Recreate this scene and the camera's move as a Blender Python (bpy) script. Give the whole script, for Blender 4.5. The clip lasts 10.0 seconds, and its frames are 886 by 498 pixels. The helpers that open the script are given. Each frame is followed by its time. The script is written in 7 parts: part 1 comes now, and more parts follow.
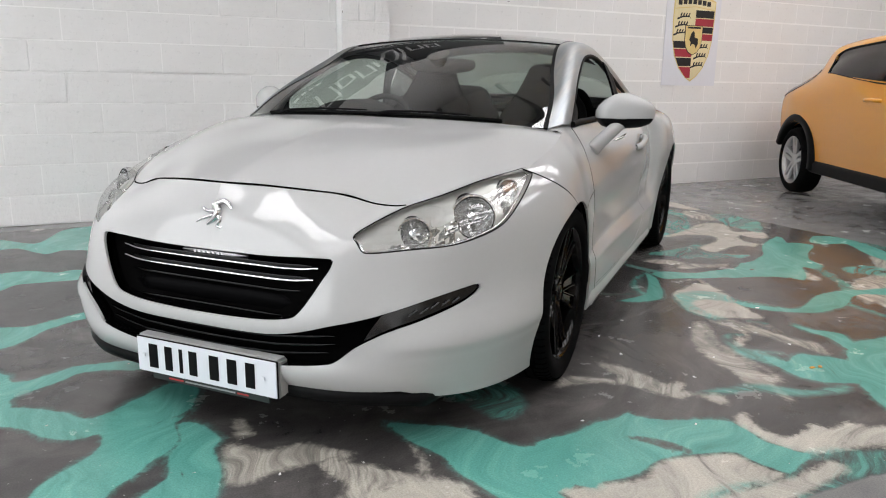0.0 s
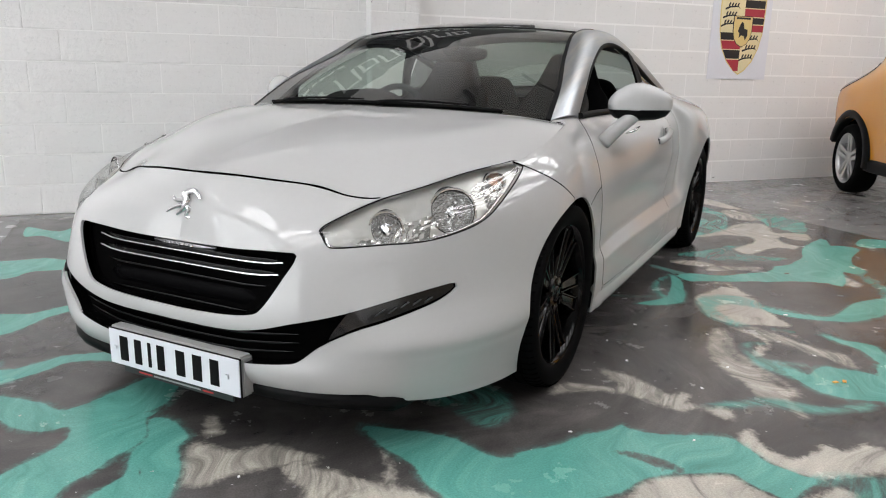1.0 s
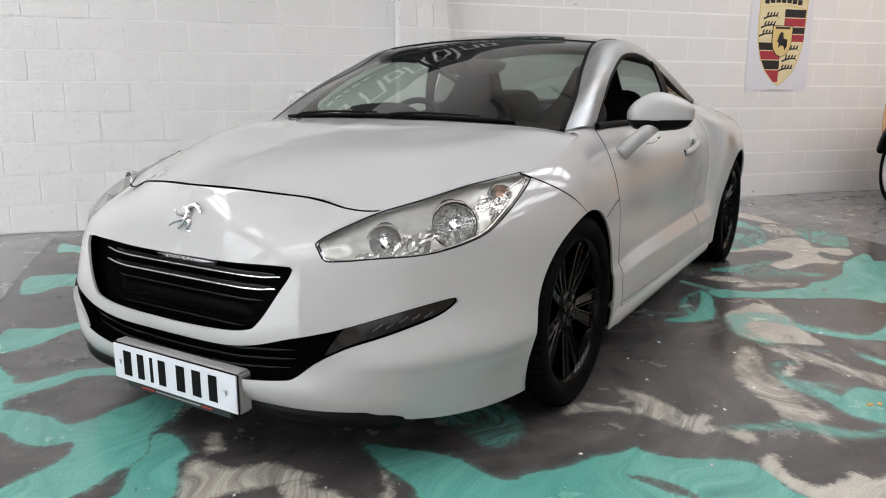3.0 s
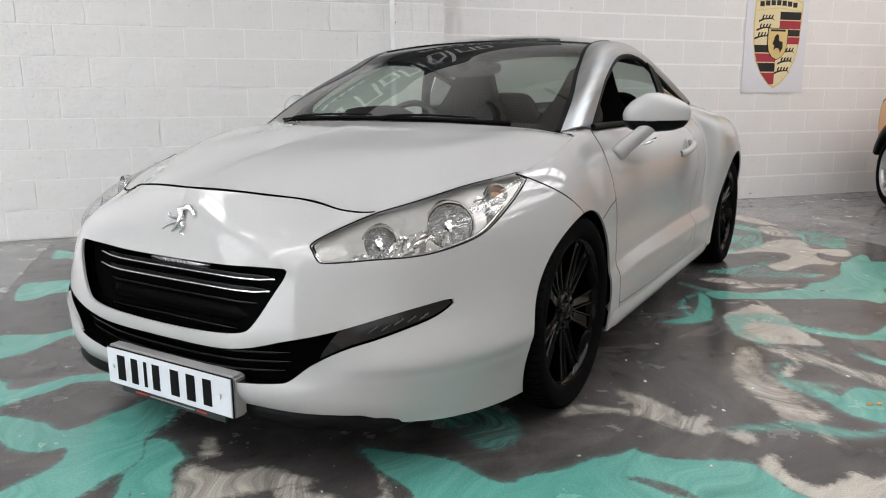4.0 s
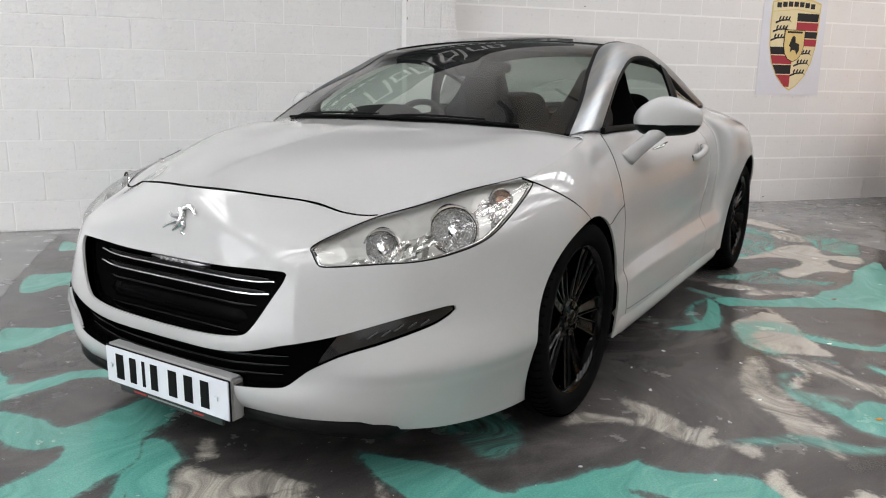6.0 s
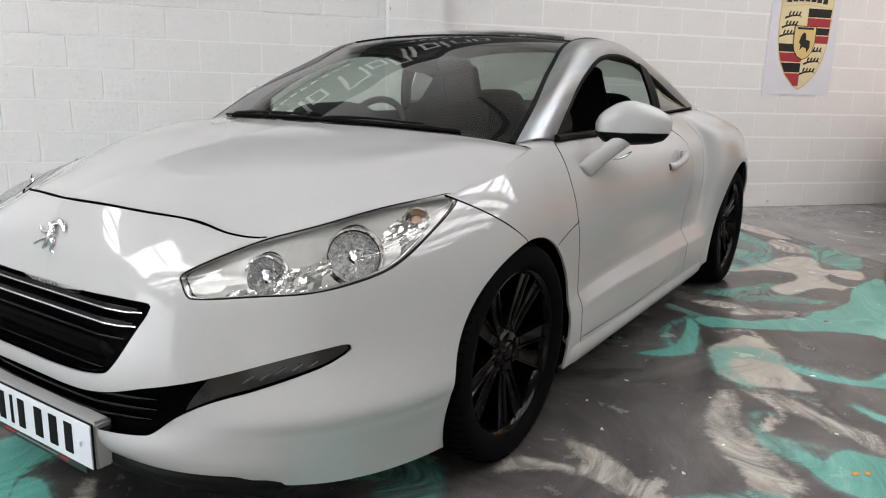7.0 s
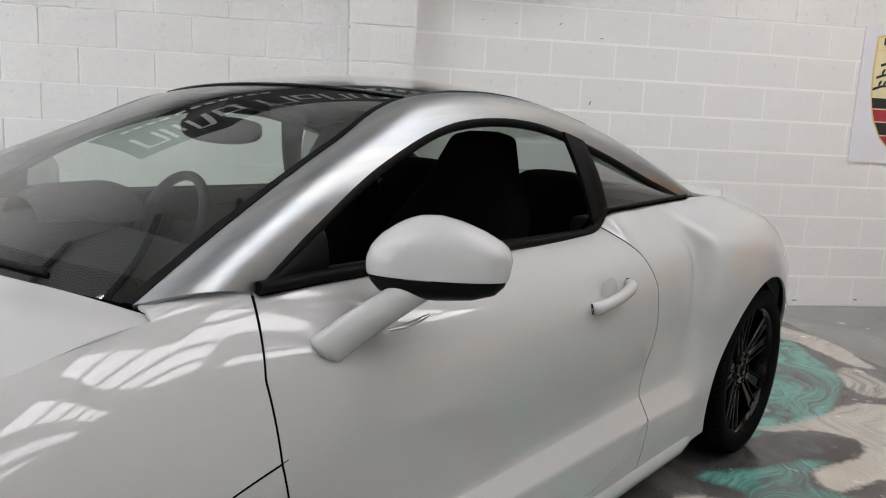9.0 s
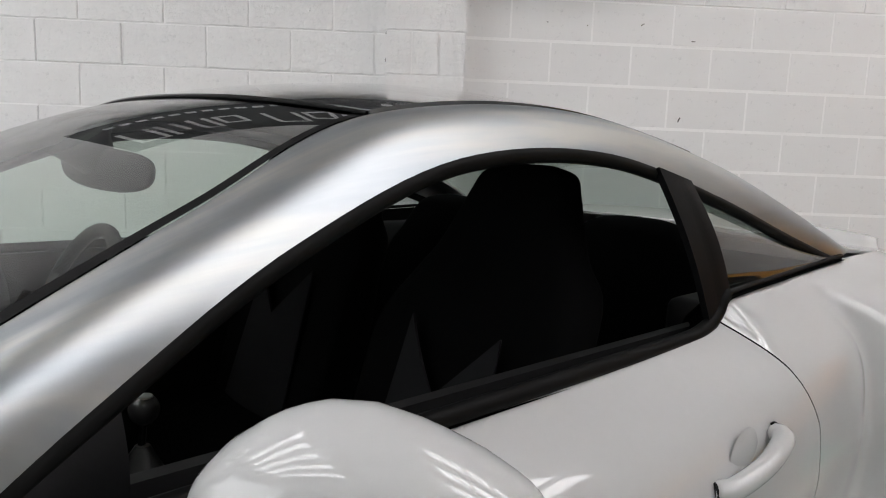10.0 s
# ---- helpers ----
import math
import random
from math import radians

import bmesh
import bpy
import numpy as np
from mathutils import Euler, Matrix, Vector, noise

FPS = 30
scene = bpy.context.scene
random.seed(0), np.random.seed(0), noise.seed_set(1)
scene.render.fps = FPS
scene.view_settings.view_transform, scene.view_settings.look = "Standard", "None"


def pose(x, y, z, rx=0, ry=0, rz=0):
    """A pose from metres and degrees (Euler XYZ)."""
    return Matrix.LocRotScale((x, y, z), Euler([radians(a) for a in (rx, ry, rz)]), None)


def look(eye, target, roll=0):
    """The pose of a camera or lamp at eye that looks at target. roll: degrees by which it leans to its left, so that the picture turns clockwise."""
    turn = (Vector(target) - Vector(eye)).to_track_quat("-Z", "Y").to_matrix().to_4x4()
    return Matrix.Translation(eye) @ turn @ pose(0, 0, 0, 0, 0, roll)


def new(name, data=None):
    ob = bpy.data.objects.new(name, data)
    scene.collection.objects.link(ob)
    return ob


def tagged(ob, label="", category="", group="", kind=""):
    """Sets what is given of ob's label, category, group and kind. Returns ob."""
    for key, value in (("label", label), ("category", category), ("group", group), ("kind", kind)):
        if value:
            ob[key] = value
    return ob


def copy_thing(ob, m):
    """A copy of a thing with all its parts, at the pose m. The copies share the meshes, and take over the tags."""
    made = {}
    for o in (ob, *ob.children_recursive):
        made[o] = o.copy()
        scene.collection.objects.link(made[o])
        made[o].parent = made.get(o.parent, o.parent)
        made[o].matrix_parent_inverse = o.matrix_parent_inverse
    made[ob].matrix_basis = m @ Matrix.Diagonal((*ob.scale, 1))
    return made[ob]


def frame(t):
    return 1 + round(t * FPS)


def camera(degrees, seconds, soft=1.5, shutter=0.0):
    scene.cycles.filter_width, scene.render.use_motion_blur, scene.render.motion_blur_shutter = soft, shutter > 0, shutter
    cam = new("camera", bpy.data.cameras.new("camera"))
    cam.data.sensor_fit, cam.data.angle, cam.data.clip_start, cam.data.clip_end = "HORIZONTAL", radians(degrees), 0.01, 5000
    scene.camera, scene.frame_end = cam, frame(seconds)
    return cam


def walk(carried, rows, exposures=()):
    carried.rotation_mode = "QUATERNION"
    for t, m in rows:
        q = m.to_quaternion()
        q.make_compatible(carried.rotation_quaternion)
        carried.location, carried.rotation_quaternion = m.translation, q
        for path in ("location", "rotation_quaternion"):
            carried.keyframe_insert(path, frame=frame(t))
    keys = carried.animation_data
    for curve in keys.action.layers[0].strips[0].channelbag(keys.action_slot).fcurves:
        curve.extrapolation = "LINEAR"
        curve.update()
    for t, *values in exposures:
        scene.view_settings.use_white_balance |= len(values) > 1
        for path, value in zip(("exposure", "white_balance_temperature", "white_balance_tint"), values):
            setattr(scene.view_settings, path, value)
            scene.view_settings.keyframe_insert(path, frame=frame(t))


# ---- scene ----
cam = camera(62.4, 10.0, soft=1.1)
PATH = [
    (0, (0.184, 0.318, 1.109), (1.054, 2.062, 0.658), 0.8),
    (0.5, (0.26, 0.391, 1.098), (1.081, 2.156, 0.638), 1.0),
    (1, (0.447, 0.341, 1.086), (1.182, 2.142, 0.62), 1.0),
    (1.5, (0.537, 0.302, 1.09), (1.219, 2.125, 0.629), 0.9),
    (2, (0.55, 0.286, 1.09), (1.202, 2.123, 0.642), 0.7),
    (2.5, (0.564, 0.333, 1.08), (1.196, 2.181, 0.646), 0.4),
    (4, (0.587, 0.361, 1.049), (1.222, 2.214, 0.642), -0.2),
    (4.5, (0.581, 0.365, 1.054), (1.226, 2.215, 0.652), -0.1),
    (5, (0.577, 0.375, 1.053), (1.223, 2.225, 0.652), 0.2),
    (6.5, (0.715, 0.428, 1.088), (1.301, 2.29, 0.652), 1.2),
    (7, (0.974, 0.581, 1.111), (1.538, 2.447, 0.664), 1.7),
    (7.5, (1.337, 0.722, 1.125), (1.86, 2.601, 0.682), 2.0),
    (8, (1.653, 0.99, 1.124), (2.132, 2.886, 0.706), 2.6),
    (8.5, (1.958, 1.283, 1.177), (2.359, 3.207, 0.807), 2.8),
    (9, (2.178, 1.612, 1.229), (2.472, 3.561, 0.887), 2.8),
    (9.5, (2.271, 2.022, 1.293), (2.461, 3.99, 0.988), 2.5),
    (10, (2.392, 2.407, 1.254), (2.486, 4.382, 0.954), 2.2),
]
walk(cam, [(t, look(eye, target, roll)) for t, eye, target, roll in PATH], [(0, 0), (7.2, 0), (8, 0.1), (8.7, 0.03), (9.3, -0.12), (10, -0.12)])

# ---- light: daylight through roof lights and loading bay, fill added in the front wall ----
world = bpy.data.worlds.new("world")
scene.world = world
world.use_nodes = True
_n = world.node_tree.nodes
_sky = _n.new("ShaderNodeTexSky")
_sky.sky_type, _sky.sun_disc, _sky.sun_elevation, _sky.sun_rotation = "NISHITA", False, radians(38), radians(200)
world.node_tree.links.new(_sky.outputs["Color"], _n["Background"].inputs["Color"])
_n["Background"].inputs["Strength"].default_value = 0.12
ROOF_LIGHT = 8.2
DAYLIGHT = 3.3

# the car stands diagonally to the block wall: x runs rearwards, y to its near side
CAR = Matrix.Translation((1.176, 3.147, 0)) @ Matrix(((0.7654, 0.6436, 0, 0), (0.6436, -0.7654, 0, 0), (0, 0, 1, 0), (0, 0, 0, 1)))
STEER = 0.0


# ---- materials ----
def nodes(name):
    m = bpy.data.materials.new(name)
    m.use_nodes = True
    t = m.node_tree
    return m, t, t.nodes["Principled BSDF"]


def node(t, kind, **values):
    n = t.nodes.new("ShaderNode" + kind)
    for key, value in values.items():
        n.inputs[key.replace("_", " ")].default_value = value
    return n


def noise_of(t, scale, detail=4.0, rough=0.55, distort=0.0, where="Object"):
    c = t.nodes.new("ShaderNodeTexCoord")
    n = node(t, "TexNoise", Scale=scale, Detail=detail, Roughness=rough, Distortion=distort)
    t.links.new(c.outputs[where], n.inputs["Vector"])
    return n


def ramp(t, source, stops):
    r = t.nodes.new("ShaderNodeValToRGB")
    e = r.color_ramp.elements
    e[0].position, e[0].color = stops[0][0], (*stops[0][1], 1)
    e[1].position, e[1].color = stops[-1][0], (*stops[-1][1], 1)
    for p, c in stops[1:-1]:
        k = e.new(p)
        k.color = (*c, 1)
    t.links.new(source, r.inputs["Fac"])
    return r


def bump(t, b, source, strength, distance):
    n = node(t, "Bump", Strength=strength, Distance=distance)
    t.links.new(source, n.inputs["Height"])
    t.links.new(n.outputs["Normal"], b.inputs["Normal"])
    return n


def material(name, colour, rough=0.5, metal=0.0, coat=0.0, vary=0.12, scale=30.0, relief=0.0, specular=0.5):
    """A plain surface with grain and wear at two scales."""
    m, t, b = nodes(name)
    n = noise_of(t, scale)
    big = noise_of(t, scale * 0.07, 2.0)
    mix = node(t, "Math")
    mix.operation = "MULTIPLY_ADD"
    mix.inputs[1].default_value, mix.inputs[2].default_value = 0.5, 0.25
    t.links.new(n.outputs["Fac"], mix.inputs[0])
    add = node(t, "Math")
    add.operation = "MULTIPLY_ADD"
    add.inputs[1].default_value = 0.5
    t.links.new(big.outputs["Fac"], add.inputs[0])
    t.links.new(mix.outputs[0], add.inputs[2])
    lo, hi = [tuple(c * (1 - vary) for c in colour), tuple(min(1, c * (1 + vary)) for c in colour)]
    r = ramp(t, add.outputs[0], [(0.35, lo), (0.9, hi)])
    t.links.new(r.outputs["Color"], b.inputs["Base Color"])
    q = node(t, "MapRange")
    q.inputs["To Min"].default_value, q.inputs["To Max"].default_value = max(0.0, rough - 0.06), min(1, rough + 0.08)
    t.links.new(add.outputs[0], q.inputs["Value"])
    t.links.new(q.outputs["Result"], b.inputs["Roughness"])
    b.inputs["Metallic"].default_value = metal
    b.inputs["Coat Weight"].default_value = coat
    b.inputs["Coat Roughness"].default_value = 0.03
    b.inputs["Specular IOR Level"].default_value = specular
    if relief:
        bump(t, b, n.outputs["Fac"], 0.5, relief)
    return m


def glass(name, tint, gloss=0.06):
    """A thin sheet: clear through, with the mirror of its surface."""
    m, t, b = nodes(name)
    t.nodes.remove(b)
    clear, shine = node(t, "BsdfTransparent"), node(t, "BsdfGlossy", Roughness=0.0)
    clear.inputs["Color"].default_value = (*tint, 1)
    w = node(t, "LayerWeight", Blend=0.5)
    p = node(t, "Math")
    p.operation, p.inputs[1].default_value = "POWER", 3.7
    t.links.new(w.outputs["Facing"], p.inputs[0])
    f = node(t, "Math")
    f.operation, f.inputs[1].default_value, f.inputs[2].default_value = "MULTIPLY_ADD", 0.95 - gloss, gloss
    t.links.new(p.outputs[0], f.inputs[0])
    mix = t.nodes.new("ShaderNodeMixShader")
    t.links.new(f.outputs[0], mix.inputs[0])
    t.links.new(clear.outputs[0], mix.inputs[1])
    t.links.new(shine.outputs[0], mix.inputs[2])
    t.links.new(mix.outputs[0], t.nodes["Material Output"].inputs["Surface"])
    return m


M_BODY = material("pearl_white_paint", (0.475, 0.478, 0.477), 0.45, 0.0, 1.0, 0.02, 900.0, 0, 0.10)
M_BODY.node_tree.nodes["Principled BSDF"].inputs["Coat IOR"].default_value = 1.5
M_BODY.node_tree.nodes["Principled BSDF"].inputs["Coat Roughness"].default_value = 0.012


def satin_metal():
    """Satin aluminium; cloudy streaks of reflection along the arch are put into its colour."""
    m, t, b = nodes("satin_aluminium")
    where, stretch = node(t, "TexCoord"), node(t, "Mapping")
    stretch.inputs["Scale"].default_value = (1.0, 16.0, 3.0)
    stretch.inputs["Rotation"].default_value = (0, radians(24), 0)
    t.links.new(where.outputs["Object"], stretch.inputs["Vector"])
    cloud, fine = node(t, "TexNoise", Scale=1.6, Detail=5.0, Roughness=0.55, Distortion=0.4), noise_of(t, 320.0, 2.0)
    t.links.new(stretch.outputs["Vector"], cloud.inputs["Vector"])
    tone = ramp(t, cloud.outputs["Fac"], [(0.34, (0.34, 0.37, 0.395)), (0.50, (0.41, 0.43, 0.445)), (0.64, (0.50, 0.50, 0.475))])
    t.links.new(tone.outputs["Color"], b.inputs["Base Color"])
    q = node(t, "MapRange")
    q.inputs["From Min"].default_value, q.inputs["From Max"].default_value = 0.3, 0.7
    q.inputs["To Min"].default_value, q.inputs["To Max"].default_value = 0.36, 0.46
    t.links.new(cloud.outputs["Fac"], q.inputs["Value"])
    t.links.new(q.outputs["Result"], b.inputs["Roughness"])
    b.inputs["Metallic"].default_value = 1.0
    bump(t, b, fine.outputs["Fac"], 0.10, 0.0006)
    return m


M_ALU = satin_metal()
M_CHROME = material("chrome", (0.75, 0.75, 0.76), 0.08, 1.0, 0.0, 0.02)
M_STEEL = material("brushed_steel", (0.42, 0.42, 0.42), 0.35, 1.0, 0.0, 0.1, 200.0)
M_REFLECT = material("lamp_reflector", (0.82, 0.82, 0.82), 0.13, 1.0, 0.0, 0.04, 60.0)
M_FACET = material("faceted_reflector", (0.58, 0.575, 0.56), 0.10, 1.0, 0.0, 0.15, 40.0)
M_LAMP = material("lamp_housing", (0.60, 0.595, 0.57), 0.26, 0.55, 0.0, 0.15, 26.0)


def pressed_facets(m, scale, depth):
    """Flat pressed facets, drawn out along the car's side, on a lamp's housing."""
    t = m.node_tree
    b = t.nodes["Principled BSDF"]
    where, stretch = node(t, "TexCoord"), node(t, "Mapping")
    stretch.inputs["Scale"].default_value = (0.6, 1.0, 2.2)
    t.links.new(where.outputs["Object"], stretch.inputs["Vector"])
    v = node(t, "TexVoronoi", Scale=scale)
    t.links.new(stretch.outputs["Vector"], v.inputs["Vector"])
    bump(t, b, v.outputs["Distance"], 0.8, depth)


pressed_facets(M_LAMP, 18.0, 0.006)
pressed_facets(M_REFLECT, 40.0, 0.0025)
M_GLOSS = material("gloss_black", (0.002, 0.002, 0.0022), 0.09, 0.0, 0.0, 0.1, 30.0, 0, 0.20)
M_PANEL = material("black_grille_panel", (0.0015, 0.0015, 0.0017), 0.16, 0, 0, 0.1, 30.0, 0, 0.015)
M_ROOF = material("gloss_black_roof", (0.010, 0.010, 0.011), 0.10, 0.0, 1.0, 0.05)
M_TRIM = material("satin_black_plastic", (0.005, 0.005, 0.0055), 0.42, 0, 0, 0.15, 150.0, 0.0003, 0.08)
M_PLASTIC = material("matt_black_plastic", (0.0015, 0.0015, 0.0015), 0.8, 0, 0, 0.2, 80.0, 0, 0.015)
M_RUBBER = material("black_rubber", (0.004, 0.004, 0.004), 0.5, 0, 0, 0.2, 120.0, 0, 0.09)
M_TYRE = material("tyre_rubber", (0.0042, 0.0042, 0.0044), 0.75, 0, 0, 0.25, 90.0, 0.0004, 0.035)
M_RIM = material("gloss_black_alloy", (0.0016, 0.0016, 0.0018), 0.05, 0.0, 0.0, 0.1, 30.0, 0, 0.16)
M_SMOKE = material("smoked_lens", (0.010, 0.010, 0.011), 0.12, 0.0, 0.1, 0.1)
M_LED = material("led_lens", (0.07, 0.07, 0.072), 0.25, 0.3, 0.2, 0.1)
M_AMBER = material("amber_bulb", (0.60, 0.36, 0.26), 0.15, 0.3, 0.5, 0.05)
M_RED = material("red_lens", (0.35, 0.015, 0.015), 0.12, 0, 1.0, 0.1)
M_REDPAINT = material("red_print", (0.40, 0.03, 0.03), 0.5)
M_PLATE = material("plate_white", (0.72, 0.75, 0.80), 0.45, 0, 0.2, 0.02, 200.0)
M_GREENBLACK = material("dealer_black", (0.012, 0.016, 0.016), 0.3)
M_DASH = material("soft_black_dash", (0.009, 0.009, 0.0095), 0.55, 0, 0, 0.2, 60.0, 0, 0.15)
M_CLOTH = material("black_cloth", (0.0026, 0.0026, 0.0028), 0.9, 0, 0, 0.25, 400.0, 0.0004, 0.03)
M_GREYCLOTH = material("grey_cloth", (0.009, 0.009, 0.010), 0.85, 0, 0, 0.25, 400.0, 0.0004, 0.15)
M_LEATHER = material("black_leather", (0.008, 0.008, 0.008), 0.38, 0, 0, 0.2, 200.0, 0.0005, 0.35)
M_KNOB = material("satin_black_knob", (0.02, 0.02, 0.02), 0.28, 0, 0.2, 0.1)
M_CHIPPED = material("bare_grey_mortar", (0.10, 0.095, 0.09), 0.9, 0, 0, 0.3, 200.0)
M_CLEAR = glass("clear_lens", (0.93, 0.94, 0.94), 0.05)
M_SCREEN = glass("windscreen_glass", (0.80, 0.86, 0.82), 0.10)
M_REAR = glass("rear_screen_glass", (0.42, 0.49, 0.45), 0.06)
M_SIDE = glass("door_glass", (0.80, 0.88, 0.83), 0.06)
M_TINT = glass("tinted_glass", (0.40, 0.44, 0.42), 0.09)
M_PAPER = material("poster_paper", (0.70, 0.71, 0.76), 0.55, 0, 0, 0.03, 40.0)
M_GOLD = material("gold_print", (0.66, 0.52, 0.22), 0.5, 0, 0, 0.08, 40.0)
M_CREAMPRINT = material("cream_print", (0.72, 0.64, 0.40), 0.5, 0, 0, 0.08, 40.0)
M_CRIMSON = material("crimson_print", (0.36, 0.03, 0.05), 0.5, 0, 0, 0.1, 40.0)
M_BLACKPRINT = material("black_print", (0.012, 0.012, 0.014), 0.5)
M_YELLOW = material("yellow_orange_paint", (0.72, 0.30, 0.014), 0.32, 0.0, 0.8, 0.03, 500.0)
M_SILVER = material("silver_alloy", (0.60, 0.60, 0.60), 0.25, 0.9, 0.3, 0.08)
M_DARKGLASS = material("privacy_glass", (0.006, 0.006, 0.0065), 0.05, 0, 0, 0.1, 30.0, 0, 0.35)
M_SHEET = material("painted_roof_sheet", (0.74, 0.74, 0.73), 0.55, 0, 0, 0.08, 3.0)
M_BEAM = material("grey_painted_steel", (0.25, 0.25, 0.26), 0.5, 0, 0, 0.15, 6.0)
M_BANNER = material("black_banner_vinyl", (0.010, 0.012, 0.014), 0.45, 0, 0, 0.1, 5.0)
M_WHITEPRINT = material("white_print", (0.78, 0.78, 0.78), 0.5, 0, 0, 0.03)


def lit(name, colour, power):
    m, t, b = nodes(name)
    b.inputs["Emission Color"].default_value = (*colour, 1)
    b.inputs["Emission Strength"].default_value = power
    return m


M_ROOFLIGHT = lit("translucent_roof_sheet", (1.0, 0.982, 1.0), ROOF_LIGHT * 1.02)
# right-hand strips glow less, only to balance the light between the sides
M_ROOFLIGHT_RIGHT = lit("right_roof_sheet", (1.0, 0.982, 1.0), ROOF_LIGHT * 0.94)


def wall_paint(name, relief):
    """White masonry paint on rough blocks, each a touch different."""
    m, t, b = nodes(name)
    fine, mid, big = noise_of(t, 160.0, 3.0), noise_of(t, 28.0, 5.0, 0.6), noise_of(t, 0.9, 3.0)
    r = ramp(t, big.outputs["Fac"], [(0.3, (0.745, 0.74, 0.735)), (0.7, (0.82, 0.815, 0.81))])
    info = t.nodes.new("ShaderNodeObjectInfo")
    q = node(t, "MapRange")
    q.inputs["To Min"].default_value, q.inputs["To Max"].default_value = 0.985, 1.012
    t.links.new(info.outputs["Random"], q.inputs["Value"])
    mul = t.nodes.new("ShaderNodeMixRGB")
    mul.blend_type, mul.inputs[0].default_value = "MULTIPLY", 1.0
    t.links.new(r.outputs["Color"], mul.inputs[1])
    t.links.new(q.outputs["Result"], mul.inputs[2])
    pit = ramp(t, mid.outputs["Fac"], [(0.31, (0.62, 0.62, 0.62)), (0.40, (1, 1, 1))])
    mul2 = t.nodes.new("ShaderNodeMixRGB")
    mul2.blend_type, mul2.inputs[0].default_value = "MULTIPLY", 0.35
    t.links.new(mul.outputs[0], mul2.inputs[1])
    t.links.new(pit.outputs["Color"], mul2.inputs[2])
    t.links.new(mul2.outputs[0], b.inputs["Base Color"])
    b.inputs["Roughness"].default_value = 0.62
    b.inputs["Specular IOR Level"].default_value = 0.3
    h = node(t, "Math")
    h.operation = "MULTIPLY_ADD"
    h.inputs[1].default_value = 0.35
    t.links.new(fine.outputs["Fac"], h.inputs[0])
    t.links.new(mid.outputs["Fac"], h.inputs[2])
    bump(t, b, h.outputs[0], relief, 0.006)
    return m


M_WALL = wall_paint("white_masonry_paint", 0.8)
M_WALL_SMOOTH = wall_paint("smooth_masonry_paint", 0.16)


def marble_floor():
    """Poured resin: smoky grey ground, teal and cream flows drawn out along their way."""
    m, t, b = nodes("poured_resin_floor")
    smoke = noise_of(t, 1.1, 9.0, 0.60, 2.0)
    edge = noise_of(t, 3.2, 6.0, 0.6, 1.6)
    fray = noise_of(t, 30.0, 5.0, 0.62, 1.0)
    where = t.nodes.new("ShaderNodeTexCoord")
    # the floor's own plane, bent slowly so that strands drawn on it wander
    sway = node(t, "TexNoise", Scale=1.5, Detail=2.0, Roughness=0.5, Distortion=0.6)
    t.links.new(where.outputs["Object"], sway.inputs["Vector"])
    centred, bent = t.nodes.new("ShaderNodeVectorMath"), t.nodes.new("ShaderNodeVectorMath")
    centred.operation = "MULTIPLY_ADD"
    centred.inputs[1].default_value, centred.inputs[2].default_value = (1.1, 1.1, 0), (-0.55, -0.55, 0)
    t.links.new(sway.outputs["Color"], centred.inputs[0])
    t.links.new(where.outputs["Object"], bent.inputs[0])
    t.links.new(centred.outputs[0], bent.inputs[1])

    def marble(across, along, turn, distort):
        """Drawn-out strands that wander, not bound to any outline."""
        turned, lay = node(t, "Mapping"), node(t, "Mapping")
        turned.inputs["Rotation"].default_value = (0, 0, radians(turn))
        lay.inputs["Scale"].default_value = (along, across, 1)
        t.links.new(bent.outputs[0], turned.inputs["Vector"])
        t.links.new(turned.outputs["Vector"], lay.inputs["Vector"])
        n = node(t, "TexNoise", Scale=1.0, Detail=7.0, Roughness=0.64, Distortion=distort)
        t.links.new(lay.outputs["Vector"], n.inputs["Vector"])
        return n.outputs["Fac"]

    wide, strands = marble(4.0, 1.1, -70.0, 1.2), marble(8.5, 1.5, -62.0, 1.5)
    fine = marble(22.0, 3.2, -55.0, 1.5)

    def scaled(a, k, add):
        x = node(t, "Math")
        x.operation, x.inputs[1].default_value = "MULTIPLY_ADD", k
        t.links.new(a, x.inputs[0])
        if isinstance(add, float):
            x.inputs[2].default_value = add
        else:
            t.links.new(add, x.inputs[2])
        return x.outputs[0]

    mixed = scaled(wide, 0.22, scaled(smoke.outputs["Fac"], 0.78, 0.0))
    haze = marble(3.0, 1.0, -50.0, 1.0)
    mixed = scaled(haze, 0.22, scaled(mixed, 0.78, 0.0))
    ground = ramp(t, mixed, [(0.33, (0.034, 0.032, 0.032)), (0.46, (0.064, 0.060, 0.059)), (0.54, (0.094, 0.088, 0.086)), (0.61, (0.135, 0.126, 0.120)), (0.69, (0.25, 0.235, 0.215))])

    def field(name, amount, soft, tear):
        a = t.nodes.new("ShaderNodeAttribute")
        a.attribute_name = name
        k = scaled(fray.outputs["Fac"], tear, scaled(edge.outputs["Fac"], amount, a.outputs["Fac"]))
        q = node(t, "MapRange")
        q.interpolation_type = "SMOOTHSTEP"
        q.inputs["From Min"].default_value = amount * 0.5 + tear * 0.5 + soft
        q.inputs["From Max"].default_value = amount * 0.5 + tear * 0.5 - soft
        t.links.new(k, q.inputs["Value"])
        return q.outputs["Result"]

    def over(base, colour, mask):
        x = t.nodes.new("ShaderNodeMixRGB")
        t.links.new(mask, x.inputs[0])
        t.links.new(base, x.inputs[1])
        t.links.new(colour, x.inputs[2])
        return x.outputs[0]

